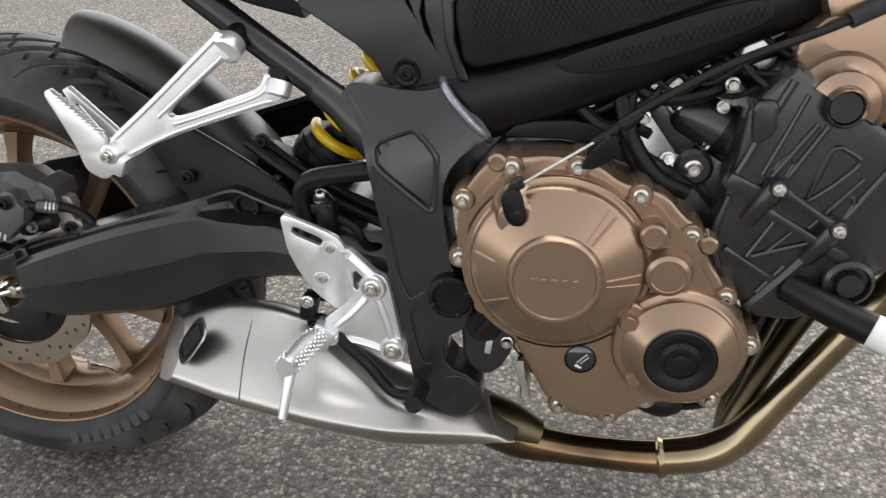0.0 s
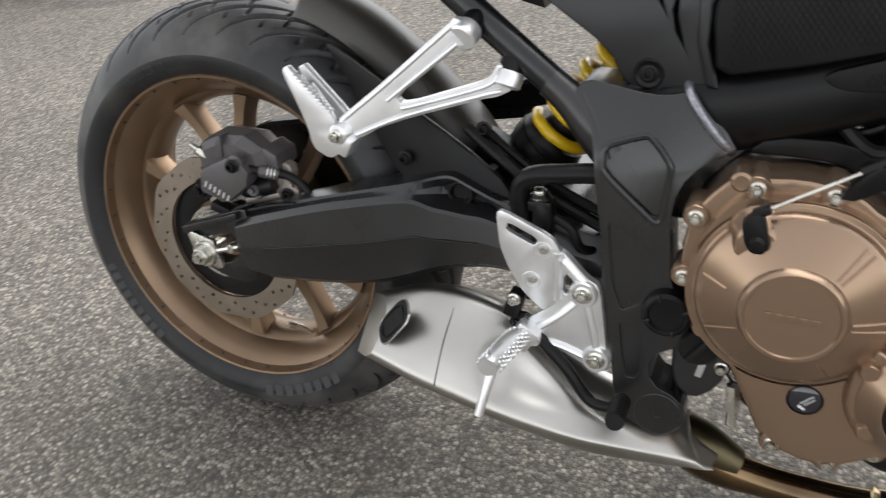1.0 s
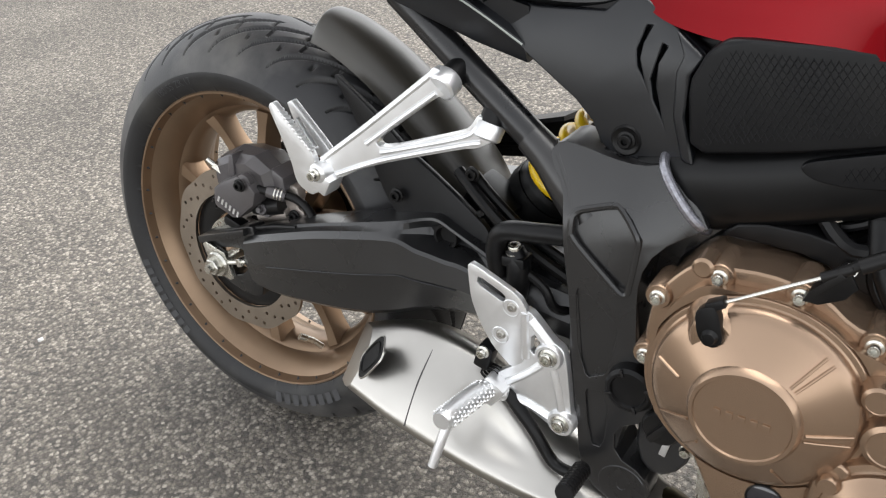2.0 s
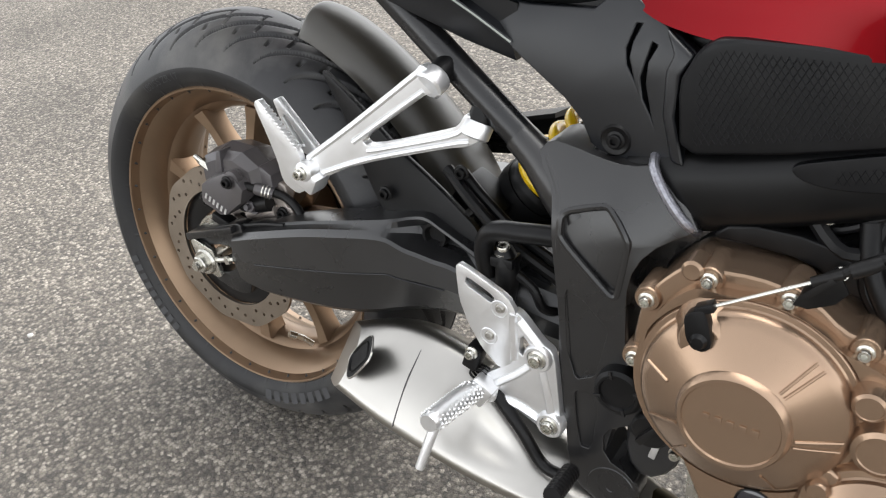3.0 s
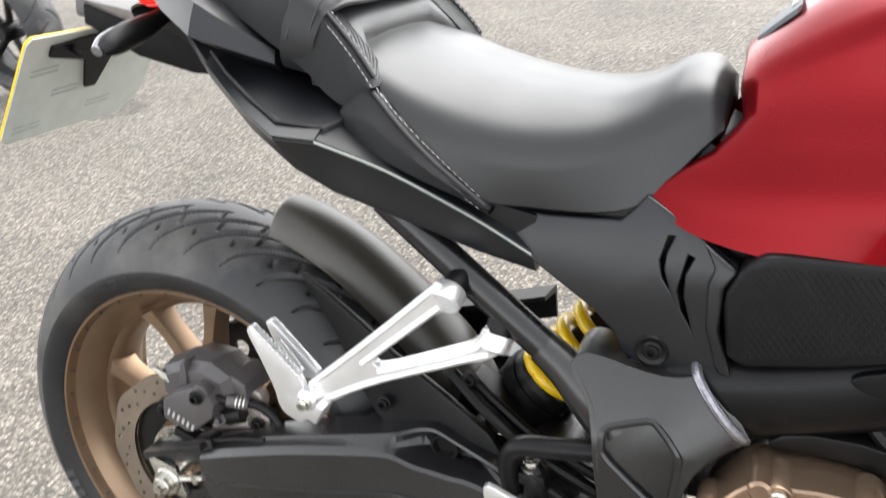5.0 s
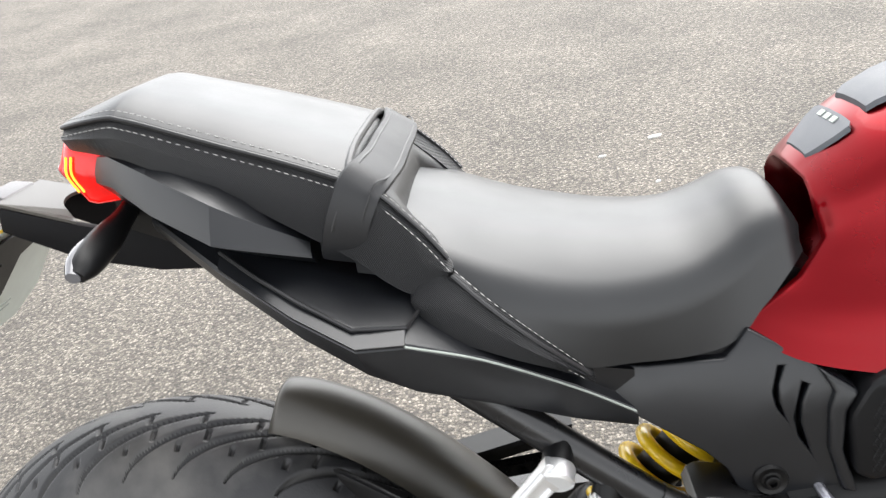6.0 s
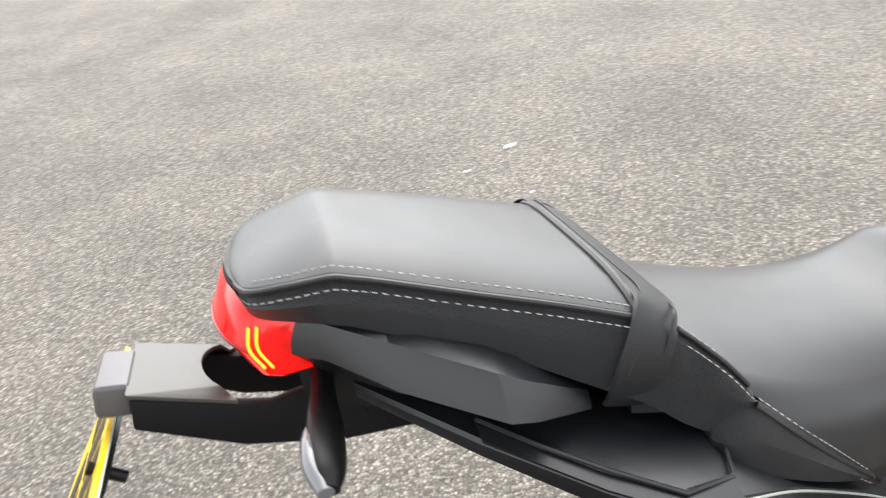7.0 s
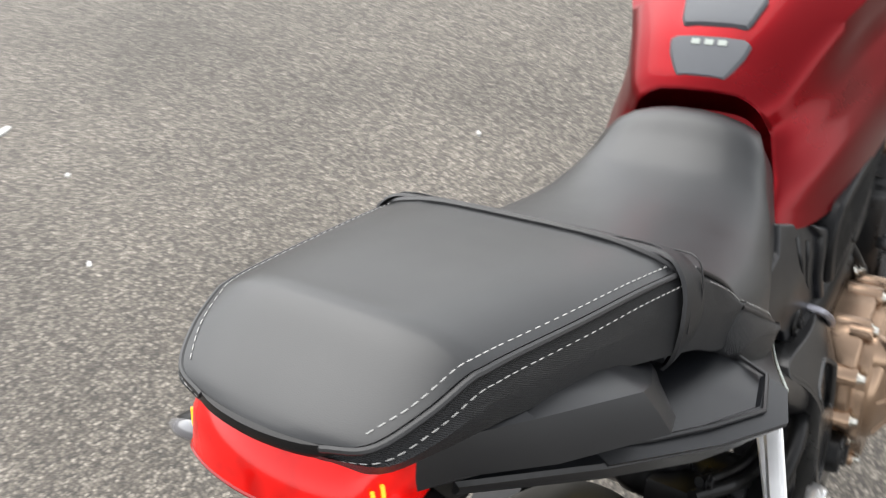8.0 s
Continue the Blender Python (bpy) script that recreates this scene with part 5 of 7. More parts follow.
head = part("cylinder_head_cover", prism(soften([(0.944, 0.582), (0.950, 0.600), (0.975, 0.622), (1.02, 0.628), (1.09, 0.585), (1.14, 0.52), (1.10, 0.455), (1.032, 0.512), (1.020, 0.535), (1.005, 0.570), (0.975, 0.575), (0.958, 0.568)], 1), -0.150, 0.15, 0.007, 3), COVER, eng, "bronze cylinder head cover")
part("cam_arch", lathe([(0.019, -0.145), (0.020, -0.174), (0.031, -0.170), (0.0325, -0.166), (0.043, -0.158), (0.0445, -0.152), (0.053, -0.142), (0.056, -0.13)], (0.987, 0.542), 40, radians(-33), radians(180)), COVER, head, "bronze arched camshaft housing")
part("cam_ring", lathe([(0.0152, -0.160), (0.0155, -0.180), (0.0170, -0.182), (0.0195, -0.178), (0.0200, -0.15)], (0.987, 0.542), 28, radians(-33), radians(180)), COVER, head)
part("plug_ring", lathe([(0.0152, -0.160), (0.0155, -0.178), (0.0170, -0.180), (0.0195, -0.176), (0.0200, -0.15)], (0.987, 0.542), 28, radians(147), radians(180)), ENGINE, top_end)
part("plug_tower", block((0.06, 0.10, 0.04), 0.008, (1.00, -0.10, 0.628), (0, -20, 0)), COVER, head)
# ancillaries in the gap between frame and engine
anc = new("intake_and_wiring")
anc.parent = bike
tagged(anc, "black intake, starter motor, hoses and wiring above the gearbox")
part("starter_motor", join(sweep([(0.846, -0.100, 0.530), (0.862, -0.102, 0.521), (0.930, -0.110, 0.483)], [0.017, 0.024, 0.026], 22, 5), sweep([(0.872, -0.104, 0.496), (0.915, -0.112, 0.468)], [0.010, 0.012], 14, 4)), ENGINE, anc, "black starter motor", 30)
share("bolt", BOLT, anc, (0.846, -0.115, 0.534), (-0.7, -0.6, 0.4))
share("bolt", BOLT, anc, (0.874, -0.116, 0.492), (-0.7, -0.6, 0.4))
part("motor_band", sweep([(0.890, -0.106, 0.506), (0.898, -0.107, 0.501)], [0.0275, 0.0275], 22, 2), DARK, anc)
part("engine_mount", join(lathe([(0.020, -0.09), (0.020, -0.118), (0.016, -0.121), (0.0, -0.121)], (0.863, 0.468), 28), prism([(0.800, 0.552), (0.815, 0.556), (0.872, 0.482), (0.852, 0.470)], -0.092, -0.108, 0.003), prism([(0.855, 0.465), (0.875, 0.462), (0.885, 0.39), (0.868, 0.39)], -0.092, -0.108, 0.003)), ENGINE, anc, "black engine mount with steel bolt")
share("bolt", bolt_data("bolt", 0.0095, 0.008, ZINC), anc, (0.863, -0.121, 0.468))
part("throttle_body", join(sweep([(0.925, -0.07, 0.585), (0.940, -0.075, 0.540)], [0.030, 0.028], 24, 3), block((0.06, 0.12, 0.05), 0.008, (0.90, 0.0, 0.575))), DARK, anc, "black intake throttle body")
part("bright_cap", lathe([(0.0, -0.118), (0.014, -0.117), (0.019, -0.112), (0.020, -0.09)], (0.918, 0.581), 28), ALLOY, anc, "bright metal end cap")
part("airbox", prism(soften([(0.575, 0.60), (0.60, 0.68), (0.72, 0.68), (0.90, 0.69), (1.0, 0.68), (0.95, 0.60), (0.80, 0.575), (0.66, 0.545), (0.60, 0.565)], 1), -0.108, 0.11, 0.015, 3), DARK, anc, "black airbox")
rng = random.Random(4)
for i in range(12):
    x0, z0 = 0.66 + 0.022 * i, 0.535 + 0.006 * i + rng.uniform(-0.01, 0.01)
    pts = [(x0, -0.10 - rng.uniform(0, 0.03), z0 + 0.02), (x0 + 0.05, -0.12 - rng.uniform(0, 0.03), z0 - 0.015 - rng.uniform(0, 0.02)), (x0 + 0.10, -0.11 - rng.uniform(0, 0.03), z0 + rng.uniform(-0.02, 0.01)), (x0 + 0.14, -0.09, z0 + rng.uniform(-0.01, 0.04))]
    part("hose" if i % 3 == 0 else "wire", sweep(pts, rng.choice((0.003, 0.004, 0.007)), 8, 6), DARK, anc)
part("coolant_hose", sweep([(0.790, -0.13, 0.545), (0.800, -0.145, 0.508), (0.825, -0.15, 0.470), (0.855, -0.145, 0.452)], 0.009, 12, 8), DARK, anc, "black coolant hose")
part("gearbox_top", block((0.16, 0.24, 0.13), 0.012, (0.665, 0.0, 0.490)), ENGINE, anc)
part("upper_casing", block((0.14, 0.20, 0.05), 0.012, (0.73, 0.0, 0.52), (0, -8, 0)), ENGINE, anc)
for x, y, z, s in ((0.800, -0.118, 0.520, 0.012), (0.812, -0.130, 0.512, 0.010), (0.860, -0.12, 0.558, 0.012), (0.882, -0.125, 0.563, 0.012), (0.905, -0.12, 0.570, 0.014)):
    part("connector", block((s * 1.6, s, s), 0.002, (x, y, z), (10, 30, 15)), DARK, anc)
for x, y, z in ((0.812, -0.120, 0.526), (0.702, -0.12, 0.529), (0.76, -0.12, 0.545), (0.895, -0.12, 0.556)):
    share("clip", BOLT, anc, (x, y - 0.01, z))
for x, y, z, r in ((0.892, -0.118, 0.571, 0.0060), (0.889, -0.126, 0.533, 0.0050), (0.838, -0.118, 0.477, 0.0065), (0.875, -0.118, 0.563, 0.0045), (0.778, -0.155, 0.508, 0.0045), (0.726, -0.125, 0.536, 0.0050)):
    share("screw", hex_data("screw", r, 0.007, ZINC), anc, (x, y, z), (0.2, -0.9, 0.3))
part("hose_clamp", sweep([(0.884 + 0.016 * math.cos(a), -0.112 - 0.006 * math.sin(a), 0.566 + 0.007 * math.sin(a)) for a in (math.tau * k / 14 for k in range(15))], 0.0016, 6, 2), ZINC, anc, "bright hose clamp")
part("breather_hose", sweep([(0.801, -0.125, 0.552), (0.795, -0.14, 0.520), (0.797, -0.145, 0.495), (0.815, -0.145, 0.470), (0.836, -0.14, 0.452)], 0.0065, 10, 8), DARK, anc, "glossy black hose")
part("black_cover", prism(soften([(0.668, 0.512), (0.690, 0.530), (0.760, 0.528), (0.800, 0.505), (0.805, 0.480), (0.780, 0.488), (0.752, 0.508), (0.700, 0.512)], 1), -0.100, -0.145, 0.006, 3), DARK, anc, "black upper casing edge")
# small pieces behind the pivot plate
filler = part("filler_housing", prism(soften([(0.618, 0.330), (0.672, 0.332), (0.678, 0.300), (0.668, 0.262), (0.640, 0.240), (0.618, 0.262)], 1), -0.12, -0.172, 0.006, 3), ENGINE, eng, "black gearbox side housing")
part("oil_filler_cap", lathe([(0.019, -0.168), (0.0195, -0.182), (0.017, -0.185), (0.0, -0.185)], (0.645, 0.314), 28), DARK, filler, "round black oil filler cap")
part("grip_bar", block((0.030, 0.009, 0.008), 0.002, (0.645, -0.187, 0.314), (0, -52, 0)), DARK, filler)
part("level_tag", block((0.007, 0.002, 0.018), 0.001, (0.648, -0.1745, 0.284), (0, 14, 0)), ALLOY, filler, "small pale tag")
for x, y, z in ((0.668, -0.150, 0.288), (0.684, -0.150, 0.284)):
    share("bolt", BOLT, eng, (x, y - 0.02, z))
part("oxygen_sensor", join(sweep([(0.680, -0.135, 0.245), (0.682, -0.138, 0.215)], [0.008, 0.009], 6, 2), sweep([(0.682, -0.138, 0.215), (0.682, -0.14, 0.195)], [0.006, 0.006], 12, 2)), ZINC, eng, "steel exhaust sensor")
part("stand_lead", sweep([(0.815, -0.150, 0.214), (0.850, -0.155, 0.200), (0.890, -0.155, 0.208), (0.914, -0.155, 0.238), (0.920, -0.150, 0.275), (0.940, -0.145, 0.315), (0.965, -0.14, 0.335)], 0.004, 10, 8), DARK, eng, "black cable along the crankcase")
part("oil_pressure_switch", join(sweep([(0.800, -0.15, 0.222), (0.835, -0.16, 0.212), (0.855, -0.158, 0.204)], [0.018, 0.020, 0.010], 18, 4)), DARK, eng, "black rubber switch boot")
# frame slider in front
bob = new("crash_bobbin")
bob.parent = bike
tagged(bob, "black nylon crash bobbin with a pale end")
part("body", sweep([(0.955, -0.160, 0.356), (0.995, -0.186, 0.340), (1.027, -0.203, 0.329)], [0.0165, 0.0165, 0.0165], 28, 5), DARK, bob, "black nylon bobbin")
part("end_cap", sweep([(1.027, -0.203, 0.329), (1.072, -0.226, 0.313)], [0.0167, 0.0165], 28, 2), WHITE, bob, "pale end band")
part("end_mark", block((0.010, 0.004, 0.016), 0.001, (1.042, -0.2275, 0.326), (0, 20, -30)), INK, bob)
mount = part("front_mount", join(lathe([(0.024, -0.13), (0.024, -0.178), (0.020, -0.181), (0.018, -0.174), (0.014, -0.174), (0.012, -0.184), (0.0, -0.184)], (1.008, 0.366), 32), prism([(0.995, 0.385), (1.05, 0.43), (1.07, 0.40), (1.02, 0.345)], -0.14, -0.16, 0.004)), ENGINE, eng, "black front engine mount")

# ---- exhaust ----
exh = new("exhaust")
exh.parent = bike
tagged(exh, "heat-tinted steel headers and a brushed stainless underslung silencer")


MOUTH = Vector((0.3100, -0.2005, 0.2985))
MOUTH_OUT = Vector((-0.64, -0.50, 0.58)).normalized()


def soft(t):
    t = min(1.0, max(0.0, t))
    return t * t * (3 - 2 * t)


def silencer():
    """A faceted shell: a slanting flank with two hollows, a tucked-in underside, its rear end cut off obliquely."""
    # along the bike: top edge, outer crease and lower crease as (y, z)
    stations = ((0.250, (-0.150, 0.292), (-0.206, 0.262), (-0.186, 0.238)), (0.300, (-0.150, 0.311), (-0.216, 0.252), (-0.190, 0.222)),
                (0.340, (-0.150, 0.319), (-0.221, 0.241), (-0.192, 0.208)), (0.385, (-0.150, 0.316), (-0.222, 0.229), (-0.192, 0.193)),
                (0.437, (-0.148, 0.298), (-0.219, 0.212), (-0.190, 0.175)), (0.485, (-0.145, 0.266), (-0.214, 0.199), (-0.187, 0.162)),
                (0.532, (-0.142, 0.232), (-0.207, 0.188), (-0.183, 0.151)), (0.590, (-0.138, 0.214), (-0.197, 0.180), (-0.178, 0.149)),
                (0.640, (-0.134, 0.202), (-0.186, 0.172), (-0.171, 0.149)), (0.664, (-0.129, 0.186), (-0.176, 0.164), (-0.166, 0.149)), (0.672, (-0.124, 0.172), (-0.166, 0.158), (-0.160, 0.150)))
    flank = 24
    rings = []
    for x, top, mid, low in stations:
        corners = [Vector((x, *p)) for p in ((-0.100, top[1] - 0.020), (top[0] + 0.018, top[1] - 0.001), top, mid, (mid[0] + 0.003, mid[1] - 0.012), low, (-0.135, low[1] - 0.006), (-0.100, low[1] + 0.012))]
        ring = []
        for i, p in enumerate(corners):
            q = corners[(i + 1) % 8]
            steps = flank if i == 2 else 4
            for k in range(steps):
                ring.append(p.lerp(q, k / steps))
        rings.append(ring)
    rings = blend_rings(rings, 14)
    first = 8
    for ring in rings:
        ring[:] = [(ring[i - 1] + ring[i] * 2 + ring[(i + 1) % len(ring)]) / 4 for i in range(len(ring))]
        x = ring[0].x
        for k in range(flank + 1):
            p, across = ring[first + k], k / flank
            out = (0.006 + 0.002 * soft((0.44 - x) / 0.06)) * math.sin(across * math.pi)
            # hollow that narrows towards the front, and a shallower one that opens forward of its tip
            if x < 0.520:
                wide = 0.16 + 0.30 * (0.520 - x) / 0.10
                deep = 0.010 * soft((0.522 - x) / 0.060) * soft((x - 0.405) / 0.040)
                near = abs(across - 0.62 + 0.9 * (0.520 - x)) / wide
            else:
                wide = 0.16 + 0.30 * soft((x - 0.520) / 0.09)
                deep = 0.005 * soft((x - 0.522) / 0.045) * soft((0.650 - x) / 0.06)
                near = abs(across - 0.42) / wide
            if near < 1.0:
                out -= deep * (0.5 + 0.5 * math.cos(near * math.pi))
            p += Vector((0, -0.76, 0.65)) * out
        # the front edge slants back towards the top
        low, high = min(p.z for p in ring), max(p.z for p in ring)
        for p in ring:
            p.x -= 0.030 * soft((x - 0.585) / 0.08) * (p.z - low) / (high - low)
    bm = loft(rings)
    geom = bm.verts[:] + bm.edges[:] + bm.faces[:]
    res = bmesh.ops.bisect_plane(bm, geom=geom, plane_co=MOUTH, plane_no=MOUTH_OUT, clear_outer=True)
    rim_e = [e for e in res["geom_cut"] if isinstance(e, bmesh.types.BMEdge)]
    fill = bmesh.ops.contextual_create(bm, geom=rim_e)["faces"]
    if fill:
        bmesh.ops.bevel(bm, geom=list(fill[0].edges), offset=0.004, segments=3, profile=0.5, affect="EDGES", clamp_overlap=True)
    return bm


muf = part("silencer", silencer(), STEEL, exh, "brushed stainless silencer shell", 32)
u = Vector((0.62, 0.10, 0.62))
u = (u - MOUTH_OUT * u.dot(MOUTH_OUT)).normalized()
v = MOUTH_OUT.cross(u)


def oval(depth, a, b):
    out = []
    for t in (math.tau * k / 32 for k in range(32)):
        c, s = math.cos(t), math.sin(t)
        out.append(MOUTH + MOUTH_OUT * depth + u * a * (math.copysign(abs(c) ** 0.62, c) - 0.22 * s) + v * b * math.copysign(abs(s) ** 0.62, s))
    return out


part("outlet_rim", loft([oval(0.0, 0.0312, 0.0240), oval(0.0014, 0.0304, 0.0233), oval(0.0016, 0.0298, 0.0228), oval(0.0004, 0.0292, 0.0222)], caps=False), STEEL, exh, "rolled steel outlet rim")
# flat black disc on the end face; the hollow's shade is only painted
part("outlet", loft([oval(0.0012, 0.0294, 0.0224), oval(0.0010, 0.002, 0.0015)]), OUTLET_BLACK, exh, "flat black disc painted as the shaded outlet hollow")
part("outlet_pipe", loft([oval(0.0018, 0.0226, 0.0172), oval(0.0030, 0.0218, 0.0164), oval(0.0014, 0.0206, 0.0154)], caps=False), DARK, exh)
part("end_seam", sweep([(0.371, -0.1490, 0.3170), (0.370, -0.1725, 0.3005), (0.368, -0.1925, 0.2820), (0.366, -0.2082, 0.2595), (0.364, -0.2225, 0.2350)], 0.0008, 6, 6), CALIPER, exh)
part("link_pipe", sweep([(0.625, -0.125, 0.150), (0.668, -0.113, 0.116), (0.725, -0.104, 0.097), (0.795, -0.100, 0.087), (0.840, -0.100, 0.086)], [0.026, 0.025, 0.0200, 0.0205, 0.0215], 28, 8), LINK_STEEL, exh, "blued steel link pipe")
part("joint_sleeve", sweep([(0.620, -0.122, 0.158), (0.652, -0.113, 0.138), (0.690, -0.108, 0.116)], [0.030, 0.029, 0.021], 24, 4), HEADER_BACK, exh, "sooty welded joint behind the silencer")
part("clamp", sweep([(0.836, -0.1, 0.0858), (0.840, -0.1, 0.0860), (0.846, -0.1, 0.0866)], [0.0240, 0.0268, 0.0240], 28, 3), HEADER, exh)
part("collector", sweep([(0.838, -0.100, 0.087), (0.870, -0.100, 0.091), (0.902, -0.100, 0.100), (0.934, -0.101, 0.124), (0.965, -0.103, 0.168), (0.985, -0.104, 0.198), (1.031, -0.105, 0.266), (1.085, -0.106, 0.345)], [0.0225, 0.0235, 0.0235, 0.0210, 0.0182, 0.0175, 0.0172, 0.0172], 28, 8), HEADER, exh, "straw-coloured header pipe")
for i in range(4):
    part("header_pipe", sweep([(0.918, -0.075, 0.108), (0.938 - 0.002 * i, -0.070 + 0.012 * i, 0.148), (0.972 - 0.006 * i, -0.072 + 0.030 * i, 0.225), (1.014 - 0.012 * i, -0.080 + 0.045 * i, 0.312), (1.060 - 0.016 * i, -0.090 + 0.055 * i, 0.400)], [0.014, 0.0135, 0.0130, 0.0130, 0.0130], 18, 8), HEADER_BACK, exh, "dark rear header pipe")

# ---- tank ----
tank = new("fuel_tank")
tank.parent = bike
tagged(tank, "candy red painted steel fuel tank")


def tank_shell():
    """Half outlines from the lip round the seat nose forward; the other half is mirrored."""
    halves = [
        ((0.660, 0.012, 0.775), (0.662, 0.032, 0.772), (0.672, 0.050, 0.752), (0.675, 0.055, 0.735), (0.655, 0.062, 0.715), (0.625, 0.070, 0.70), (0.60, 0.078, 0.69), (0.60, 0.07, 0.68)),
        ((0.631, 0.015, 0.8155), (0.633, 0.040, 0.8125), (0.646, 0.066, 0.794), (0.650, 0.0755, 0.771), (0.628, 0.0855, 0.745), (0.592, 0.093, 0.722), (0.566, 0.098, 0.709), (0.568, 0.088, 0.704)),
        ((0.6335, 0.0155, 0.820), (0.636, 0.0415, 0.817), (0.650, 0.070, 0.799), (0.654, 0.0815, 0.774), (0.633, 0.0925, 0.745), (0.597, 0.1015, 0.719), (0.571, 0.106, 0.704), (0.574, 0.095, 0.699)),
        ((0.650, 0.018, 0.8355), (0.653, 0.045, 0.832), (0.668, 0.082, 0.812), (0.670, 0.093, 0.779), (0.655, 0.105, 0.744), (0.630, 0.118, 0.706), (0.612, 0.125, 0.685), (0.614, 0.113, 0.682)),
        ((0.690, 0.020, 0.867), (0.692, 0.050, 0.863), (0.705, 0.103, 0.842), (0.705, 0.111, 0.796), (0.700, 0.125, 0.750), (0.690, 0.138, 0.705), (0.682, 0.143, 0.676), (0.682, 0.130, 0.673)),
        ((0.770, 0.022, 0.898), (0.770, 0.058, 0.894), (0.776, 0.132, 0.868), (0.775, 0.124, 0.815), (0.772, 0.141, 0.758), (0.770, 0.152, 0.710), (0.770, 0.153, 0.677), (0.770, 0.14, 0.674)),
        ((0.860, 0.024, 0.919), (0.860, 0.068, 0.915), (0.862, 0.158, 0.888), (0.862, 0.146, 0.828), (0.860, 0.162, 0.770), (0.860, 0.165, 0.715), (0.860, 0.160, 0.684), (0.860, 0.148, 0.681)),
        ((0.960, 0.022, 0.905), (0.960, 0.060, 0.901), (0.960, 0.146, 0.872), (0.960, 0.142, 0.820), (0.960, 0.155, 0.770), (0.960, 0.155, 0.730), (0.960, 0.150, 0.700), (0.960, 0.14, 0.697)),
        ((1.035, 0.015, 0.865), (1.035, 0.040, 0.861), (1.035, 0.100, 0.838), (1.035, 0.105, 0.800), (1.035, 0.112, 0.770), (1.035, 0.112, 0.745), (1.035, 0.108, 0.725), (1.035, 0.10, 0.723))]
    rings = []
    # the lip hugs the seat nose
    for k in (1, 2, 3):
        halves[k] = tuple((x - (0.018 if 2 <= i <= 5 else 0.004), y, z) for i, (x, y, z) in enumerate(halves[k]))
    for h in halves:
        fine = []
        pts = [Vector((x, -y, z)) for x, y, z in h]
        for i, (a, b) in enumerate(zip(pts, pts[1:])):
            swell = Vector((0, -0.003, 0.0015)) if i in (1, 4) else Vector()
            fine += [a, a.lerp(b, 0.33) + swell * 0.8, a.lerp(b, 0.67) + swell * 0.8]
        fine.append(pts[-1])
        rings.append(fine + [Vector((p.x, -p.y, p.z)) for p in reversed(fine)])
    first = rings[:2]
    rest = blend_rings(rings[1:], 6)
    return loft([first[0]] + rest)


part("shell", tank_shell(), RED, tank, "glossy candy red tank shell", 48)


def pad(x0, x1, w0, w1, w2):
    """A thin rubber pad lying on the rear slope of the tank."""
    def zt(x):
        a = [(0.6335, 0.819), (0.650, 0.8345), (0.690, 0.866), (0.770, 0.897)]
        for (p, q), (r, s) in zip(a, a[1:]):
            if p <= x <= r:
                return q + (s - q) * (x - p) / (r - p)
        return a[-1][1]
    rows = []
    for t, w in ((0, w0), (0.12, w0 + 0.004), (0.6, w1), (0.92, w2), (1.0, w2 - 0.006)):
        x = x0 + (x1 - x0) * t
        rows.append([Vector((x, y * w, zt(x) + h + 0.002)) for y, h in ((-1, 0.0), (-0.94, 0.0045), (-0.4, 0.006), (0.4, 0.006), (0.94, 0.0045), (1, 0.0), (0, -0.006))])
    return loft(rows)


low_pad = part("tank_pad", pad(0.636, 0.668, 0.025, 0.040, 0.043), PADRUB, tank, "grey rubber tank pad")
for i in range(3):
    part("pad_mark", block((0.006, 0.0090, 0.0010), 0.0, (0.6625, -0.014 + 0.014 * i, 0.8530), (0, -38, 0)), PALEINK, low_pad)
part("tank_pad", pad(0.681, 0.735, 0.034, 0.044, 0.040), PADRUB, tank, "grey rubber tank pad")

# ---- side trims ----
trim = new("side_shroud")
trim.parent = bike
tagged(trim, "black plastic side shroud with a diamond mesh texture")
shroud = [(0.637, 0.582), (0.631, 0.643), (0.645, 0.672), (0.662, 0.684), (0.780, 0.684), (0.90, 0.700), (1.10, 0.748), (1.10, 0.712), (0.98, 0.672), (0.90, 0.645), (0.793, 0.614), (0.72, 0.597)]
part("panel", prism(soften(shroud, 1, 0.15), -0.110, -0.143, 0.006, 3, warp=lambda x, z: -0.004 - 0.006 * math.sin(min(1, max(0, (x - 0.63) / 0.3)) * 3.14)), PLASTIC, trim, "black textured knee panel")
lattice((0.648, 0.965, lambda x: 0.592 + (x - 0.648) * 0.215, lambda x: min(0.676 + max(0, x - 0.78) * 0.17, 0.648 + (x - 0.642) * 1.2), 0.0058), lambda x, z: -0.1468 - 0.006 * math.sin(min(1, max(0, (x - 0.63) / 0.3)) * 3.14), trim, 0.0006)
sidep = new("side_panel")
sidep.parent = bike
tagged(sidep, "grey-black plastic side panel with two vents")


def lean_in(x, z):
    return 0.020 * max(0.0, (z - 0.655) / 0.06) - 0.010 * max(0.0, (x - 0.56) / 0.08)


tri = [(0.425, 0.697), (0.480, 0.691), (0.543, 0.690), (0.553, 0.699), (0.564, 0.712), (0.602, 0.690), (0.641, 0.665), (0.630, 0.648), (0.628, 0.612), (0.640, 0.568), (0.600, 0.563), (0.564, 0.562), (0.549, 0.572), (0.540, 0.592), (0.522, 0.611), (0.467, 0.652)]
vent1 = [(0.584, 0.682), (0.589, 0.682), (0.5830, 0.668), (0.5820, 0.655), (0.587, 0.638), (0.5805, 0.648), (0.5780, 0.662)]
vent2 = [(0.601, 0.669), (0.6060, 0.667), (0.5995, 0.653), (0.5985, 0.634), (0.6060, 0.606), (0.5970, 0.621), (0.5935, 0.639)]
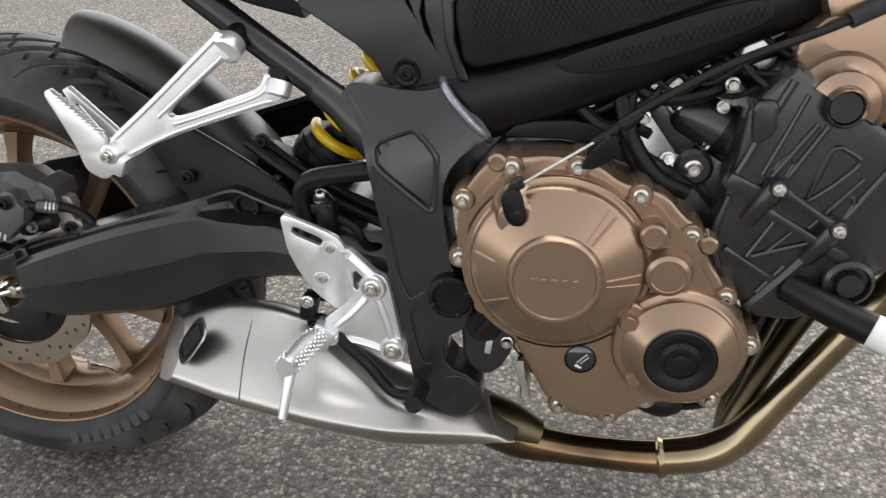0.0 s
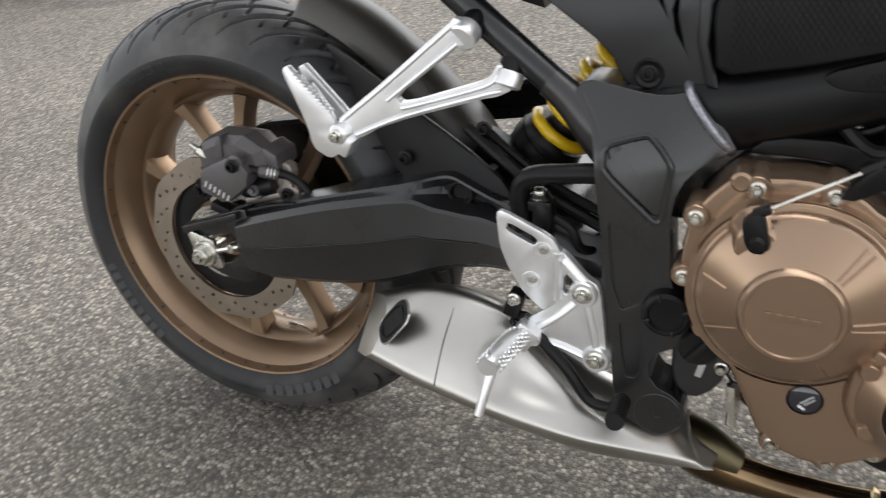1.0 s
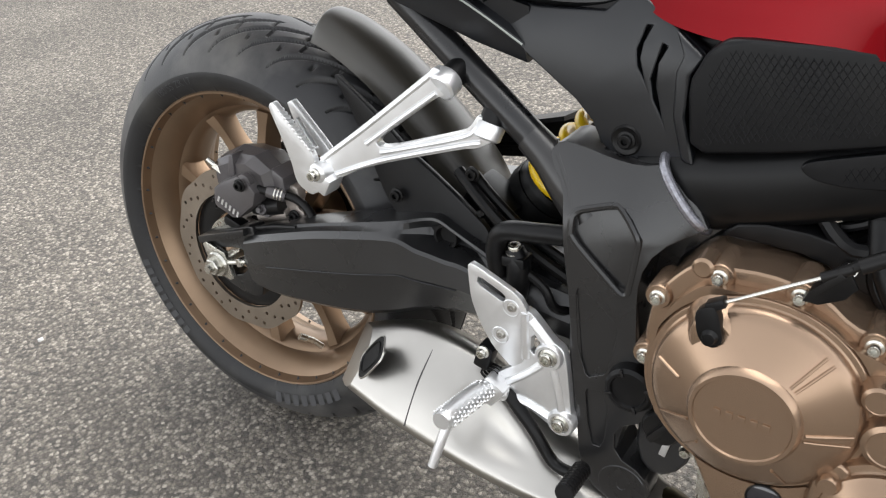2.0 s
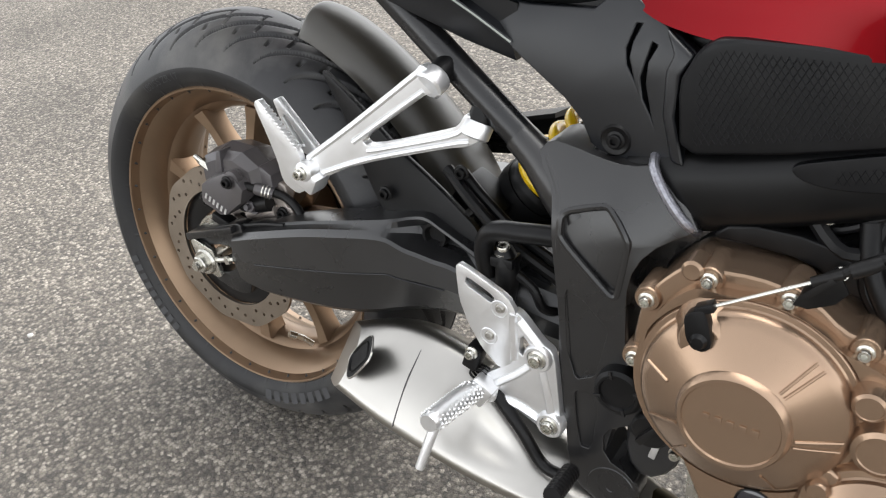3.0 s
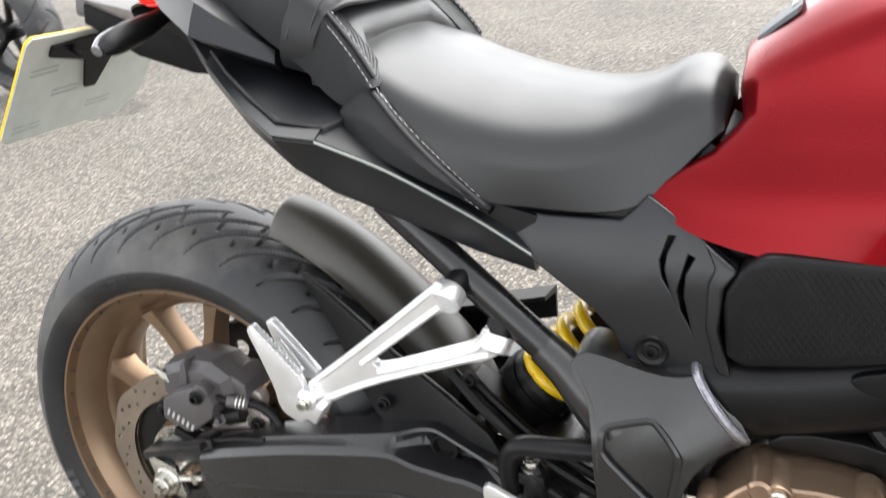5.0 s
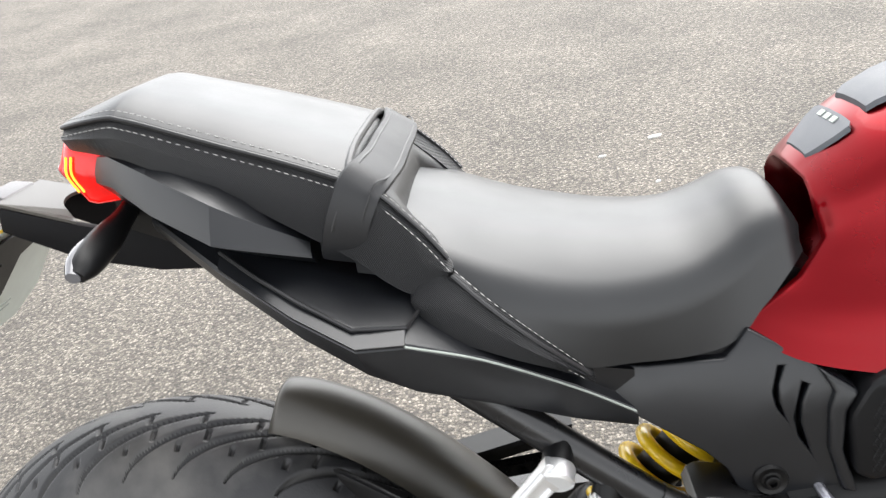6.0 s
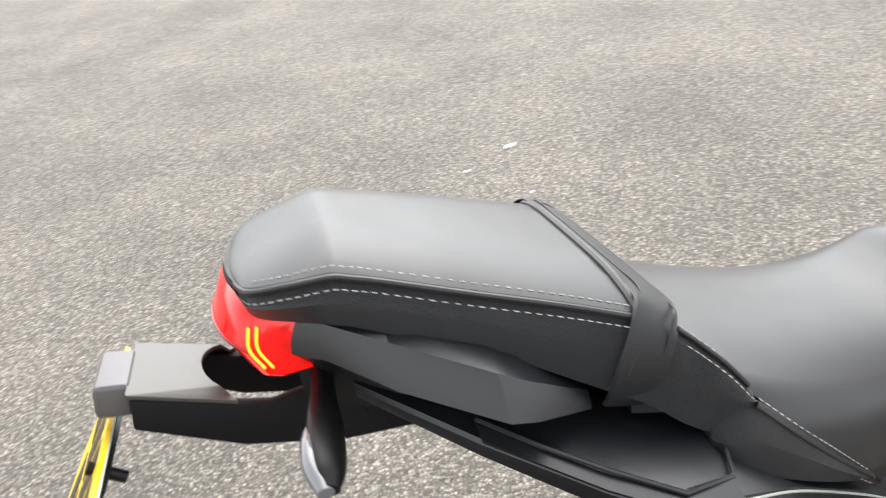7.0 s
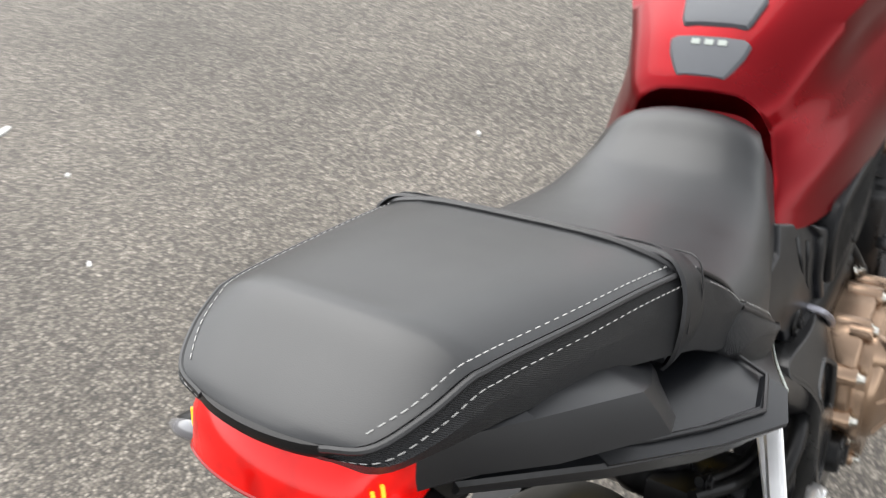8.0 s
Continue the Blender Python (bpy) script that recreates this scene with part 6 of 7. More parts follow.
sp = part("panel", prism(tri, -0.112, -0.126, 0.004, 3, holes=[vent1, vent2], warp=lean_in), PANEL, sidep, "moulded grey-black side panel")
part("vent_back", prism([(0.57, 0.683), (0.613, 0.680), (0.613, 0.595), (0.572, 0.62)], -0.100, -0.104, 0.0, warp=lean_in), DARK, sidep)
part("edge_ridge", prism([(0.612, 0.683), (0.641, 0.6640), (0.631, 0.648), (0.629, 0.612), (0.641, 0.570), (0.629, 0.572), (0.618, 0.612), (0.618, 0.650), (0.623, 0.663)], -0.118, -0.1330, 0.004, 3, warp=lean_in), PANEL, sidep)
share("bolt", BLACKBOLT, sidep, (0.575, -0.130, 0.580))
part("bolt_cup", lathe([(0.015, -0.129), (0.013, -0.132), (0.011, -0.1305), (0.0, -0.130)], (0.575, 0.580), 24), DARK, sidep)

# ---- seats ----
seat = new("seat")
seat.parent = bike
tagged(seat, "black vinyl rider and pillion seat with pale stitching")
# pillion: x, half width at the seam, seam height, crown height, foot half width, foot height
PIL = ((0.010, 0.014, 0.9385, 0.9395, 0.014, 0.930), (0.014, 0.040, 0.9400, 0.9420, 0.041, 0.927), (0.023, 0.0650, 0.9425, 0.9455, 0.067, 0.922), (0.048, 0.0800, 0.9465, 0.9530, 0.083, 0.919), (0.074, 0.0875, 0.9485, 0.9605, 0.095, 0.915), (0.086, 0.0905, 0.9460, 0.9605, 0.098, 0.911),
       (0.105, 0.0940, 0.9400, 0.9540, 0.103, 0.903), (0.160, 0.1035, 0.9200, 0.9350, 0.114, 0.880), (0.215, 0.1115, 0.9000, 0.9145, 0.123, 0.846), (0.262, 0.1190, 0.8815, 0.8960, 0.131, 0.816))


def pillion_top():
    rings = []
    for x, w, zs, zt, wf, zf in PIL:
        arc = [Vector((x, w * u, zs + (zt - zs) * (1 - abs(u) ** 4.5))) for u in (-1, -0.97, -0.88, -0.7, -0.45, -0.2, 0, 0.2, 0.45, 0.7, 0.88, 0.97, 1)]
        rings.append(arc + [Vector((x, w - 0.012, zs - 0.025)), Vector((x, -w + 0.012, zs - 0.025))])
    r = blend_rings(rings, 6)
    return loft(r)


pil_top = part("pillion_cushion", pillion_top(), VINYL, seat, "smooth black vinyl pillion cushion", 55)


def pillion_side(sign):
    rings = []
    for x, w, zs, zt, wf, zf in PIL:
        rings.append([Vector((x, sign * y, z)) for y, z in ((w - 0.001, zs - 0.0015), (w + 0.006, zs - 0.010), (w + 0.010, (zs + zf) / 2), (wf, zf), (wf - 0.02, zf + 0.002), (w - 0.02, zs - 0.012))])
    # the flank runs on below the strap towards the rider
    for x, w, zs, wf, zf in ((0.281, 0.123, 0.870, 0.136, 0.800), (0.300, 0.127, 0.853, 0.139, 0.788), (0.318, 0.131, 0.833, 0.140, 0.787), (0.330, 0.133, 0.817, 0.139, 0.793), (0.336, 0.134, 0.808, 0.137, 0.801)):
        rings.append([Vector((x, sign * y, z)) for y, z in ((w - 0.001, zs - 0.0015), (w + 0.006, zs - 0.008), (w + 0.010, (zs + zf) / 2), (wf, zf), (wf - 0.03, zf + 0.002), (w - 0.03, zs - 0.008))])
    return loft(blend_rings(rings, 5))


for sgn in (-1, 1):
    part("pillion_flank", pillion_side(sgn), WEAVE, seat, "textured black vinyl seat flank", 50)


def pillion_back():
    rows = []
    for w, dx in ((-0.060, 0.024), (-0.040, 0.012), (-0.014, 0.007), (0.014, 0.007), (0.040, 0.012), (0.060, 0.024)):
        rows.append([Vector((0.001 + dx, w, 0.9400)), Vector((-0.001 + dx, w, 0.9355)), Vector((0.003 + dx, w, 0.926)), Vector((0.06, w, 0.922)), Vector((0.06, w, 0.940))])
    return loft(blend_rings(rows, 4))


# black instead of vinyl, painting in the shade below the seat's rear edge
part("pillion_back", pillion_back(), DARK, seat, smooth=50)
def pillion_front():
    rings = []
    for u in (-1, -0.98, -0.9, -0.8, -0.72, -0.62, -0.45, -0.2, 0, 0.2, 0.45, 0.62, 0.72, 0.8, 0.9, 0.98, 1):
        tip = min(1.0, max(0.0, (abs(u) - 0.62) / 0.28))
        front = 0.297 + 0.039 * tip * tip * (3 - 2 * tip)
        crown = 0.012 * (1 - abs(u) ** 4) * (1 - tip)
        ring = []
        for k, drop in ((0.0, 0.0), (0.3, 0.0), (0.6, 0.0), (0.85, 0.001), (0.97, 0.004), (1.0, 0.010)):
            x = 0.256 + (front - 0.256) * k
            half = 0.116 + (x - 0.256) * 0.21
            ring.append(Vector((x, u * half, 0.8855 - (x - 0.256) * 1.0 + crown * (1 - 0.6 * k) - drop)))
        ring += [Vector((front, u * (0.113 + (front - 0.256) * 0.21), 0.790)), Vector((0.256, u * 0.112, 0.800))]
        rings.append(ring)
    return loft(rings)


part("pillion_nose", pillion_front(), VINYL, seat, "front slope of the pillion cushion", 50)

# black filler blocks added under the seat so its gaps read as shade
part("seat_base", join(prism([(0.42, 0.65), (0.42, 0.715), (0.50, 0.70), (0.56, 0.70), (0.60, 0.69), (0.60, 0.64)], -0.104, 0.104, 0.004), prism([(0.50, 0.66), (0.50, 0.73), (0.575, 0.738), (0.605, 0.752), (0.640, 0.735), (0.64, 0.68), (0.60, 0.64)], -0.074, 0.074, 0.006)), DARK, seat, "black filler block added to keep the seat gaps dark")
# rider: x, crown, shoulder half width and height, foot half width and height
RID = ((0.296, 0.838, 0.106, 0.828, 0.130, 0.800, 0.132, 0.784), (0.330, 0.826, 0.113, 0.815, 0.135, 0.792, 0.142, 0.764), (0.370, 0.812, 0.117, 0.797, 0.141, 0.768, 0.149, 0.738), (0.420, 0.797, 0.116, 0.779, 0.138, 0.744, 0.139, 0.704), (0.470, 0.787, 0.105, 0.769, 0.126, 0.732, 0.124, 0.694),
       (0.520, 0.785, 0.091, 0.770, 0.111, 0.735, 0.114, 0.690), (0.555, 0.795, 0.076, 0.782, 0.097, 0.745, 0.106, 0.696), (0.582, 0.808, 0.064, 0.797, 0.087, 0.762, 0.096, 0.720), (0.604, 0.807, 0.056, 0.797, 0.077, 0.772, 0.086, 0.743), (0.618, 0.791, 0.048, 0.785, 0.066, 0.768, 0.074, 0.755))


def rider_seat():
    rings = []
    for x, zt, ws, zs, wm, zm, wf, zf in RID:
        h = [(0.25 * ws, zt), (0.62 * ws, zt - 0.003), (ws, zs), (0.5 * (ws + wm) + 0.006, (zs + zm) / 2 + 0.004), (wm, zm), (wf, zf + 0.006), (wf - 0.012, zf)]
        rings.append([Vector((x, -y, z)) for y, z in h] + [Vector((x, y, z)) for y, z in reversed(h)])
    return loft(blend_rings(rings, 6))


part("rider_cushion", rider_seat(), VINYL, seat, "smooth black vinyl rider cushion", 60)


def rider_flank(sign):
    rings = []
    for x, y0, z0, y1, z1 in ((0.300, 0.131, 0.790, 0.138, 0.776), (0.309, 0.134, 0.798, 0.149, 0.765), (0.330, 0.135, 0.804, 0.155, 0.752), (0.360, 0.140, 0.778, 0.157, 0.738), (0.395, 0.141, 0.743, 0.151, 0.720), (0.436, 0.134, 0.702, 0.138, 0.699)):
        rings.append([Vector((x, sign * y, z)) for y, z in ((y0 + 0.002, z0), (y0 + 0.008, z0 - 0.006), ((y0 + y1) / 2 + 0.009, (z0 + z1) / 2), (y1, z1), (y1 - 0.03, z1), (y0 - 0.03, z0 - 0.002))])
    return loft(blend_rings(rings, 5))


for sgn in (-1, 1):
    part("rider_flank", rider_flank(sgn), WEAVE, seat, "textured lower seat corner", 50)


def stitches(line, gap=0.0056, length=0.0040, r=0.00038):
    """A row of short thread dashes along a line."""
    pts = smoothline(line, 24)
    bms, run = [], 0.0
    for a, b in zip(pts, pts[1:]):
        run += (b - a).length
        if run >= gap:
            d = (b - a).normalized()
            bms.append(sweep([b - d * length / 2, b, b + d * length / 2], [r * 0.7, r, r * 0.7], 5, 1))
            run = 0.0
    return join(*bms)


for sgn in (-1, 1):
    up = [(x, sgn * (w - 0.005), zs + 0.0012 + (zt - zs) * 0.13) for x, w, zs, zt, wf, zf in PIL[2:]]
    dn = [(x, sgn * (w + 0.0068), zs - 0.0088) for x, w, zs, zt, wf, zf in PIL[1:]]
    mid = [(x, sgn * (w + 0.002), zs - 0.002) for x, w, zs, zt, wf, zf in PIL[1:]]
    part("stitching", stitches(up), THREAD, seat, "pale stitching")
    part("stitching", stitches(dn), THREAD, seat, "pale stitching")
    part("piping", sweep(mid, 0.0022, 8, 8), GROOVED, seat, "black seam piping")
    edge = [(0.288, sgn * 0.1245, 0.8650), (0.301, sgn * 0.1275, 0.8520), (0.318, sgn * 0.1315, 0.8330), (0.333, sgn * 0.1340, 0.8120)]
    part("piping", sweep(edge, 0.0018, 8, 6), GROOVED, seat)
    part("stitching", stitches([(x - 0.001, y - sgn * 0.004, z + 0.0035) for x, y, z in edge]), THREAD, seat)
    part("stitching", stitches([(x, y + sgn * 0.0070, z - 0.0075) for x, y, z in edge]), THREAD, seat)
    for off in (0.004, -0.011):
        line = [(0.334, sgn * (0.1405 - off * 0.3), 0.803 + off), (0.361, sgn * (0.1475 - off * 0.3), 0.775 + off), (0.392, sgn * (0.1475 - off * 0.3), 0.744 + off), (0.429, sgn * (0.1400 - off * 0.3), 0.707 + off * 0.6)]
        part("stitching", stitches(line), THREAD, seat)
    part("piping", sweep([(0.334, sgn * 0.1410, 0.800), (0.361, sgn * 0.1475, 0.772), (0.392, sgn * 0.1475, 0.741), (0.431, sgn * 0.1395, 0.704)], 0.0022, 8, 8), GROOVED, seat)
# grab strap across the pillion seat
strap_path = [(0.250, -0.1190, 0.816), (0.2525, -0.1260, 0.827), (0.2585, -0.1295, 0.845), (0.2665, -0.1285, 0.862), (0.273, -0.1225, 0.8735), (0.281, -0.104, 0.8795), (0.284, -0.06, 0.8785), (0.284, 0.0, 0.8790)]
strap_path += [(x, -y, z) for x, y, z in reversed(strap_path[:-1])]


def band(path, wide, thick, lift=0.0):
    """A flat band along a path, lying on the seat."""
    pts = smoothline(path, 6)
    rings = []
    for i, p in enumerate(pts):
        d = (pts[min(i + 1, len(pts) - 1)] - pts[max(i - 1, 0)]).normalized()
        side = min(1.0, max(0.0, (abs(p.y) - 0.09) / 0.042, (0.874 - p.z) / 0.016))
        up = Vector((0.62 * (1 - side), p.y / 0.15 * side, 0.8 * (1 - side) + 0.05))
        up = (up - d * d.dot(up)).normalized()
        across = up.cross(d)
        rings.append([p + across * wide * s + up * (thick * t + lift) for s, t in ((-1, 0), (-0.92, 0.8), (-0.5, 1), (0.5, 1), (0.92, 0.8), (1, 0), (0, -0.6))])
    return loft(rings)


strap = part("grab_strap", band(strap_path, 0.0185, 0.003), STRAP, seat, "black vinyl grab strap", 50)
part("front_piping", sweep([(0.2635, y * 0.1195, 0.882 + 0.016 * (1 - abs(y) ** 4.5) - 0.002) for y in (-1, -0.96, -0.85, -0.6, -0.3, 0, 0.3, 0.6, 0.85, 0.96, 1)], 0.0034, 8, 4), GROOVED, seat, "black edge piping")
for s in (-0.0125, 0.0125):
    part("strap_seam", band([(x + s * (0.94 if abs(y) > 0.115 else 0.80), y, z + s * (0.10 if abs(y) > 0.115 else -0.60)) for x, y, z in strap_path[2:-2]], 0.0008, 0.0008, 0.0026), GROOVED, strap)


# ---- tail ----
tail = new("tail_unit")
tail.parent = bike
tagged(tail, "matt black plastic tail unit with lamp and plate holder")
TAIL = ((0.075, 0.048, 0.858, 0.064, 0.852, 0.060, 0.840, 0.02, 0.845), (0.146, 0.088, 0.834, 0.121, 0.819, 0.114, 0.802, 0.055, 0.808), (0.212, 0.108, 0.811, 0.167, 0.790, 0.152, 0.765, 0.075, 0.776), (0.262, 0.124, 0.792, 0.195, 0.7720, 0.166, 0.735, 0.085, 0.75),
        (0.297, 0.134, 0.783, 0.185, 0.7665, 0.160, 0.713, 0.085, 0.73), (0.352, 0.140, 0.752, 0.163, 0.7375, 0.142, 0.686, 0.085, 0.70), (0.420, 0.132, 0.708, 0.142, 0.694, 0.129, 0.656, 0.085, 0.67), (0.470, 0.117, 0.690, 0.126, 0.656, 0.119, 0.638, 0.085, 0.64))


def tail_side(sign):
    rings = []
    for x, y0, z0, y1, z1, y2, z2, y3, z3 in TAIL:
        rings.append([Vector((x, sign * y, z)) for y, z in ((y0 - 0.03, z0 + 0.004), (y0, z0), (y1 - 0.012, z1 + 0.004), (y1 - 0.002, z1 + 0.001), (y1, z1 - 0.003), (y2 + 0.004, z2 + 0.006), (y2, z2), (y3, z3), (y3, z0 - 0.004))])
    return loft(rings)


def ledge(sign):
    """The bright bevelled strip along the outer ridge."""
    rings = []
    for (x, y0, z0, y1, z1, y2, z2, y3, z3), w in zip(TAIL[1:5], (0.008, 0.015, 0.018, 0.014)):
        rings.append([Vector((x, sign * y, z)) for y, z in ((y1 - w - 0.004, z1 + 0.006), (y1 - w, z1 + 0.0085), (y1 + 0.001, z1 + 0.001), (y1 - 0.002, z1 - 0.004), (y1 - w, z1 - 0.002))])
    return loft(rings)


for sgn in (-1, 1):
    cov = part("tail_cover", tail_side(sgn), PANEL, tail, "matt black tail cover", 28)
    part("ridge", ledge(sgn), PANEL, cov, "smooth grey edge strip", 25)
    # groove line round the inner field
    part("groove", sweep([(0.146, sgn * 0.110, 0.8300), (0.180, sgn * 0.136, 0.8145), (0.217, sgn * 0.159, 0.7985), (0.259, sgn * 0.1810, 0.7815), (0.298, sgn * 0.171, 0.7745), (0.306, sgn * 0.148, 0.7775)], 0.0018, 6, 1), GROOVED, cov)
    part("edge_line", sweep([(0.297, sgn * 0.1860, 0.7660), (0.352, sgn * 0.1640, 0.7370), (0.420, sgn * 0.1430, 0.6935), (0.468, sgn * 0.1270, 0.6570)], 0.0010, 6, 6), PALEINK, cov)
    rows = []
    for x, a, b, c, d, e, f, g, h in ((0.032, 0.050, 0.914, 0.060, 0.911, 0.064, 0.892, 0.050, 0.880), (0.060, 0.070, 0.922, 0.080, 0.914, 0.087, 0.889, 0.064, 0.868), (0.100, 0.090, 0.911, 0.107, 0.901, 0.117, 0.870, 0.084, 0.850), (0.159, 0.106, 0.887, 0.140, 0.8785, 0.156, 0.851, 0.100, 0.828),
                                      (0.178, 0.109, 0.876, 0.137, 0.8655, 0.151, 0.8435, 0.104, 0.821), (0.224, 0.110, 0.836, 0.117, 0.832, 0.121, 0.820, 0.108, 0.811)):
        rows.append([Vector((x, sgn * y, z)) for y, z in ((a - 0.02, b), (a, b), (c, d), ((c + e) / 2 + 0.001, (d + f) / 2), (e, f), (g, h), (g - 0.02, h))])
    part("grab_cover", loft([r for r in rows]), PANEL, tail, "faceted grey-black grab cover", 20)
part("under_tray", loft(blend_rings([[Vector((x, y * w, z + dz)) for y, dz in ((-1, 0), (-0.9, -0.02), (0.9, -0.02), (1, 0), (1, 0.02), (-1, 0.02))] for x, w, z in ((0.04, 0.050, 0.862), (0.15, 0.08, 0.822), (0.30, 0.090, 0.745), (0.46, 0.09, 0.665))], 3)), DARK, tail, "black inner mudguard")
# tail lamp
lamp = new("tail_lamp")
lamp.parent = bike
tagged(lamp, "lit red tail lamp with an orange light strip")


def lens():
    rings = []
    for y, dx, top, low in ((-0.070, 0.034, 0.914, 0.884), (-0.065, 0.018, 0.922, 0.876), (-0.054, 0.007, 0.928, 0.869), (-0.030, -0.001, 0.931, 0.865), (0.0, -0.004, 0.932, 0.864), (0.030, -0.001, 0.931, 0.865), (0.054, 0.007, 0.928, 0.869), (0.065, 0.018, 0.922, 0.876), (0.070, 0.034, 0.914, 0.884)):
        rings.append([Vector((x, y, z)) for x, z in ((0.060, top + 0.002), (dx + 0.014, top + 0.002), (dx + 0.005, top - 0.004), (dx - 0.001, top - 0.016), (dx - 0.005, top - 0.024), (dx - 0.003, top - 0.027), (dx + 0.003, (top + low) / 2 - 0.010), (dx + 0.012, low + 0.003), (dx + 0.020, low), (0.065, low + 0.002))])
    return loft(blend_rings(rings, 4))


part("lens", lens(), REDLENS, lamp, "glossy red lens", 30)
for sgn in (-1, 1):
    for back in (0.0, 0.0055):
        part("light_strip", sweep([(0.0165 + back, sgn * (0.0650 + back * 0.35), 0.915), (0.0135 + back, sgn * (0.0662 + back * 0.35), 0.900), (0.0200 + back, sgn * (0.0660 + back * 0.35), 0.884)], 0.0011, 8, 5), AMBER, lamp, "bright orange light strip")
for y, dx in ((-0.044, 0.0030), (-0.016, -0.0030), (0.016, -0.0030), (0.044, 0.0030)):
    part("lens_rib", sweep([(dx - 0.0040, y, 0.904), (dx + 0.0015, y * 0.97, 0.890), (dx + 0.0085, y * 0.92, 0.874)], 0.0009, 6, 5), material("dark_red_rib", (0.12, 0.002, 0.002), 0.2, bump=0.0), lamp)
part("divider", sweep([(0.0125, -0.0655, 0.898), (0.0015, -0.054, 0.9035), (-0.0062, -0.030, 0.906), (-0.0092, 0.0, 0.907), (-0.0062, 0.030, 0.906), (0.0015, 0.054, 0.9035), (0.0125, 0.0655, 0.898)], 0.0012, 6, 5), material("dark_red_lens_rib", (0.25, 0.008, 0.008), 0.2, bump=0.0), lamp)
# plate holder, plate lamp, indicators
hold = new("plate_holder")
hold.parent = bike
tagged(hold, "black plate holder with plate lamp and number plate")
arm_side = [(-0.074, 0.873), (-0.012, 0.851), (0.016, 0.843), (0.046, 0.847), (0.085, 0.864), (0.130, 0.850), (0.142, 0.790), (0.062, 0.796), (-0.008, 0.814), (-0.078, 0.850)]
part("side_arm", prism(arm_side, -0.032, -0.042, 0.003), MATT, hold, "black holder arm")
part("side_arm", prism(arm_side, 0.042, 0.032, 0.003), MATT, hold, "black holder arm")
notch = [(-0.006 - 0.022 * math.cos(radians(a)), 0.036 * math.sin(radians(a))) for a in range(-80, 81, 16)]
part("top_plate", loft([[Vector((x, y, 0.8735 - 0.36 * (x + 0.074) * (1 if abs(y) > 0.034 else 0.75) + 0.004 * (1 - (y / 0.04) ** 2) + d)) for x, y in [(-0.076, -0.040), (-0.006, -0.041)] + notch + [(-0.006, 0.041), (-0.076, 0.040)]] for d in (0.0, 0.003)]), HUG, hold, "smooth grey-black top plate", 20)
part("cross_plate", block((0.02, 0.10, 0.05), 0.004, (0.09, 0, 0.84)), MATT, hold)
part("plate_lamp", join(block((0.026, 0.058, 0.026), 0.006, (-0.088, 0, 0.868), (0, 10, 0), 3)), CALIPER, hold, "small grey-black plate lamp")
n_top, n_dir = Vector((-0.098, 0.006, 0.842)), Vector((-0.574, 0, -0.819)).normalized()
n_out = Vector((-0.819, 0, 0.574)).normalized()


def on_plate(u, v, out=0.0):
    """u across, v down the number plate."""
    return n_top + Vector((0, u, 0)) + n_dir * v + n_out * out


def sheet(u0, u1, v0, v1, o0, o1):
    return loft([[on_plate(u, v, o) for u, v in ((u0, v0), (u1, v0), (u1, v1), (u0, v1))] for o in (o0, o1)])


PW, PH = 0.1125, 0.148
plate_line = [(-PW, 0.008), (-PW + 0.006, 0.0), (PW - 0.006, 0.0), (PW, 0.008), (PW, PH - 0.030), (PW - 0.032, PH), (-PW + 0.008, PH), (-PW, PH - 0.008)]


def plate_sheet(grow, o0, o1):
    return loft([[on_plate(u * grow, 0.074 + (v - 0.074) * grow, o) for u, v in plate_line] for o in (o0, o1)])


npl = part("number_plate", plate_sheet(1.0, 0.0, 0.0030), PLATEYEL, hold, "yellow number plate", 30)
part("plate_backing", plate_sheet(0.996, -0.0014, -0.0002), PLATEBACK, npl, "pale plate back")
for r, (v0, v1) in enumerate(((0.016, 0.066), (0.080, 0.130))):
    for i in range(4 if r == 0 else 3):
        u0 = (-0.096 if r == 0 else -0.072) + 0.050 * i
        part("plate_bar", sheet(u0, u0 + 0.036, v0, v1, 0.0030, 0.0036), INK, npl)
for u0, v0 in ((-0.095, 0.045), (0.045, 0.030), (-0.055, 0.080), (0.010, 0.112), (-0.100, 0.125)):
    for k in range(2):
        part("print_line", loft([[on_plate(u0 + a, v0 + 0.007 * k + b - a * 0.05, o) for a, b in ((0, 0), (0.040, 0), (0.040, 0.0016), (0, 0.0016))] for o in (-0.0020, -0.0014)]), PALEINK, npl)
stay = []
for pts in (((-0.078, 0.012), (-0.078, 0.026), (-0.020, 0.040), (-0.006, 0.084), (0.010, 0.084), (0.024, 0.040), (0.078, 0.026), (0.078, 0.012), (0.020, 0.006), (-0.020, 0.006)),):
    stay.append(loft([[on_plate(u, v, o) for u, v in pts] for o in (-0.0065, -0.003)]))
part("plate_stay", join(*stay), DARK, hold, "black Y-shaped stay behind the plate")
for u in (-0.045, 0.045):
    part("plate_screw", sweep([on_plate(u, 0.020, -0.020), on_plate(u, 0.020, 0.008)], [0.0045, 0.005], 10, 2), DARK, npl)
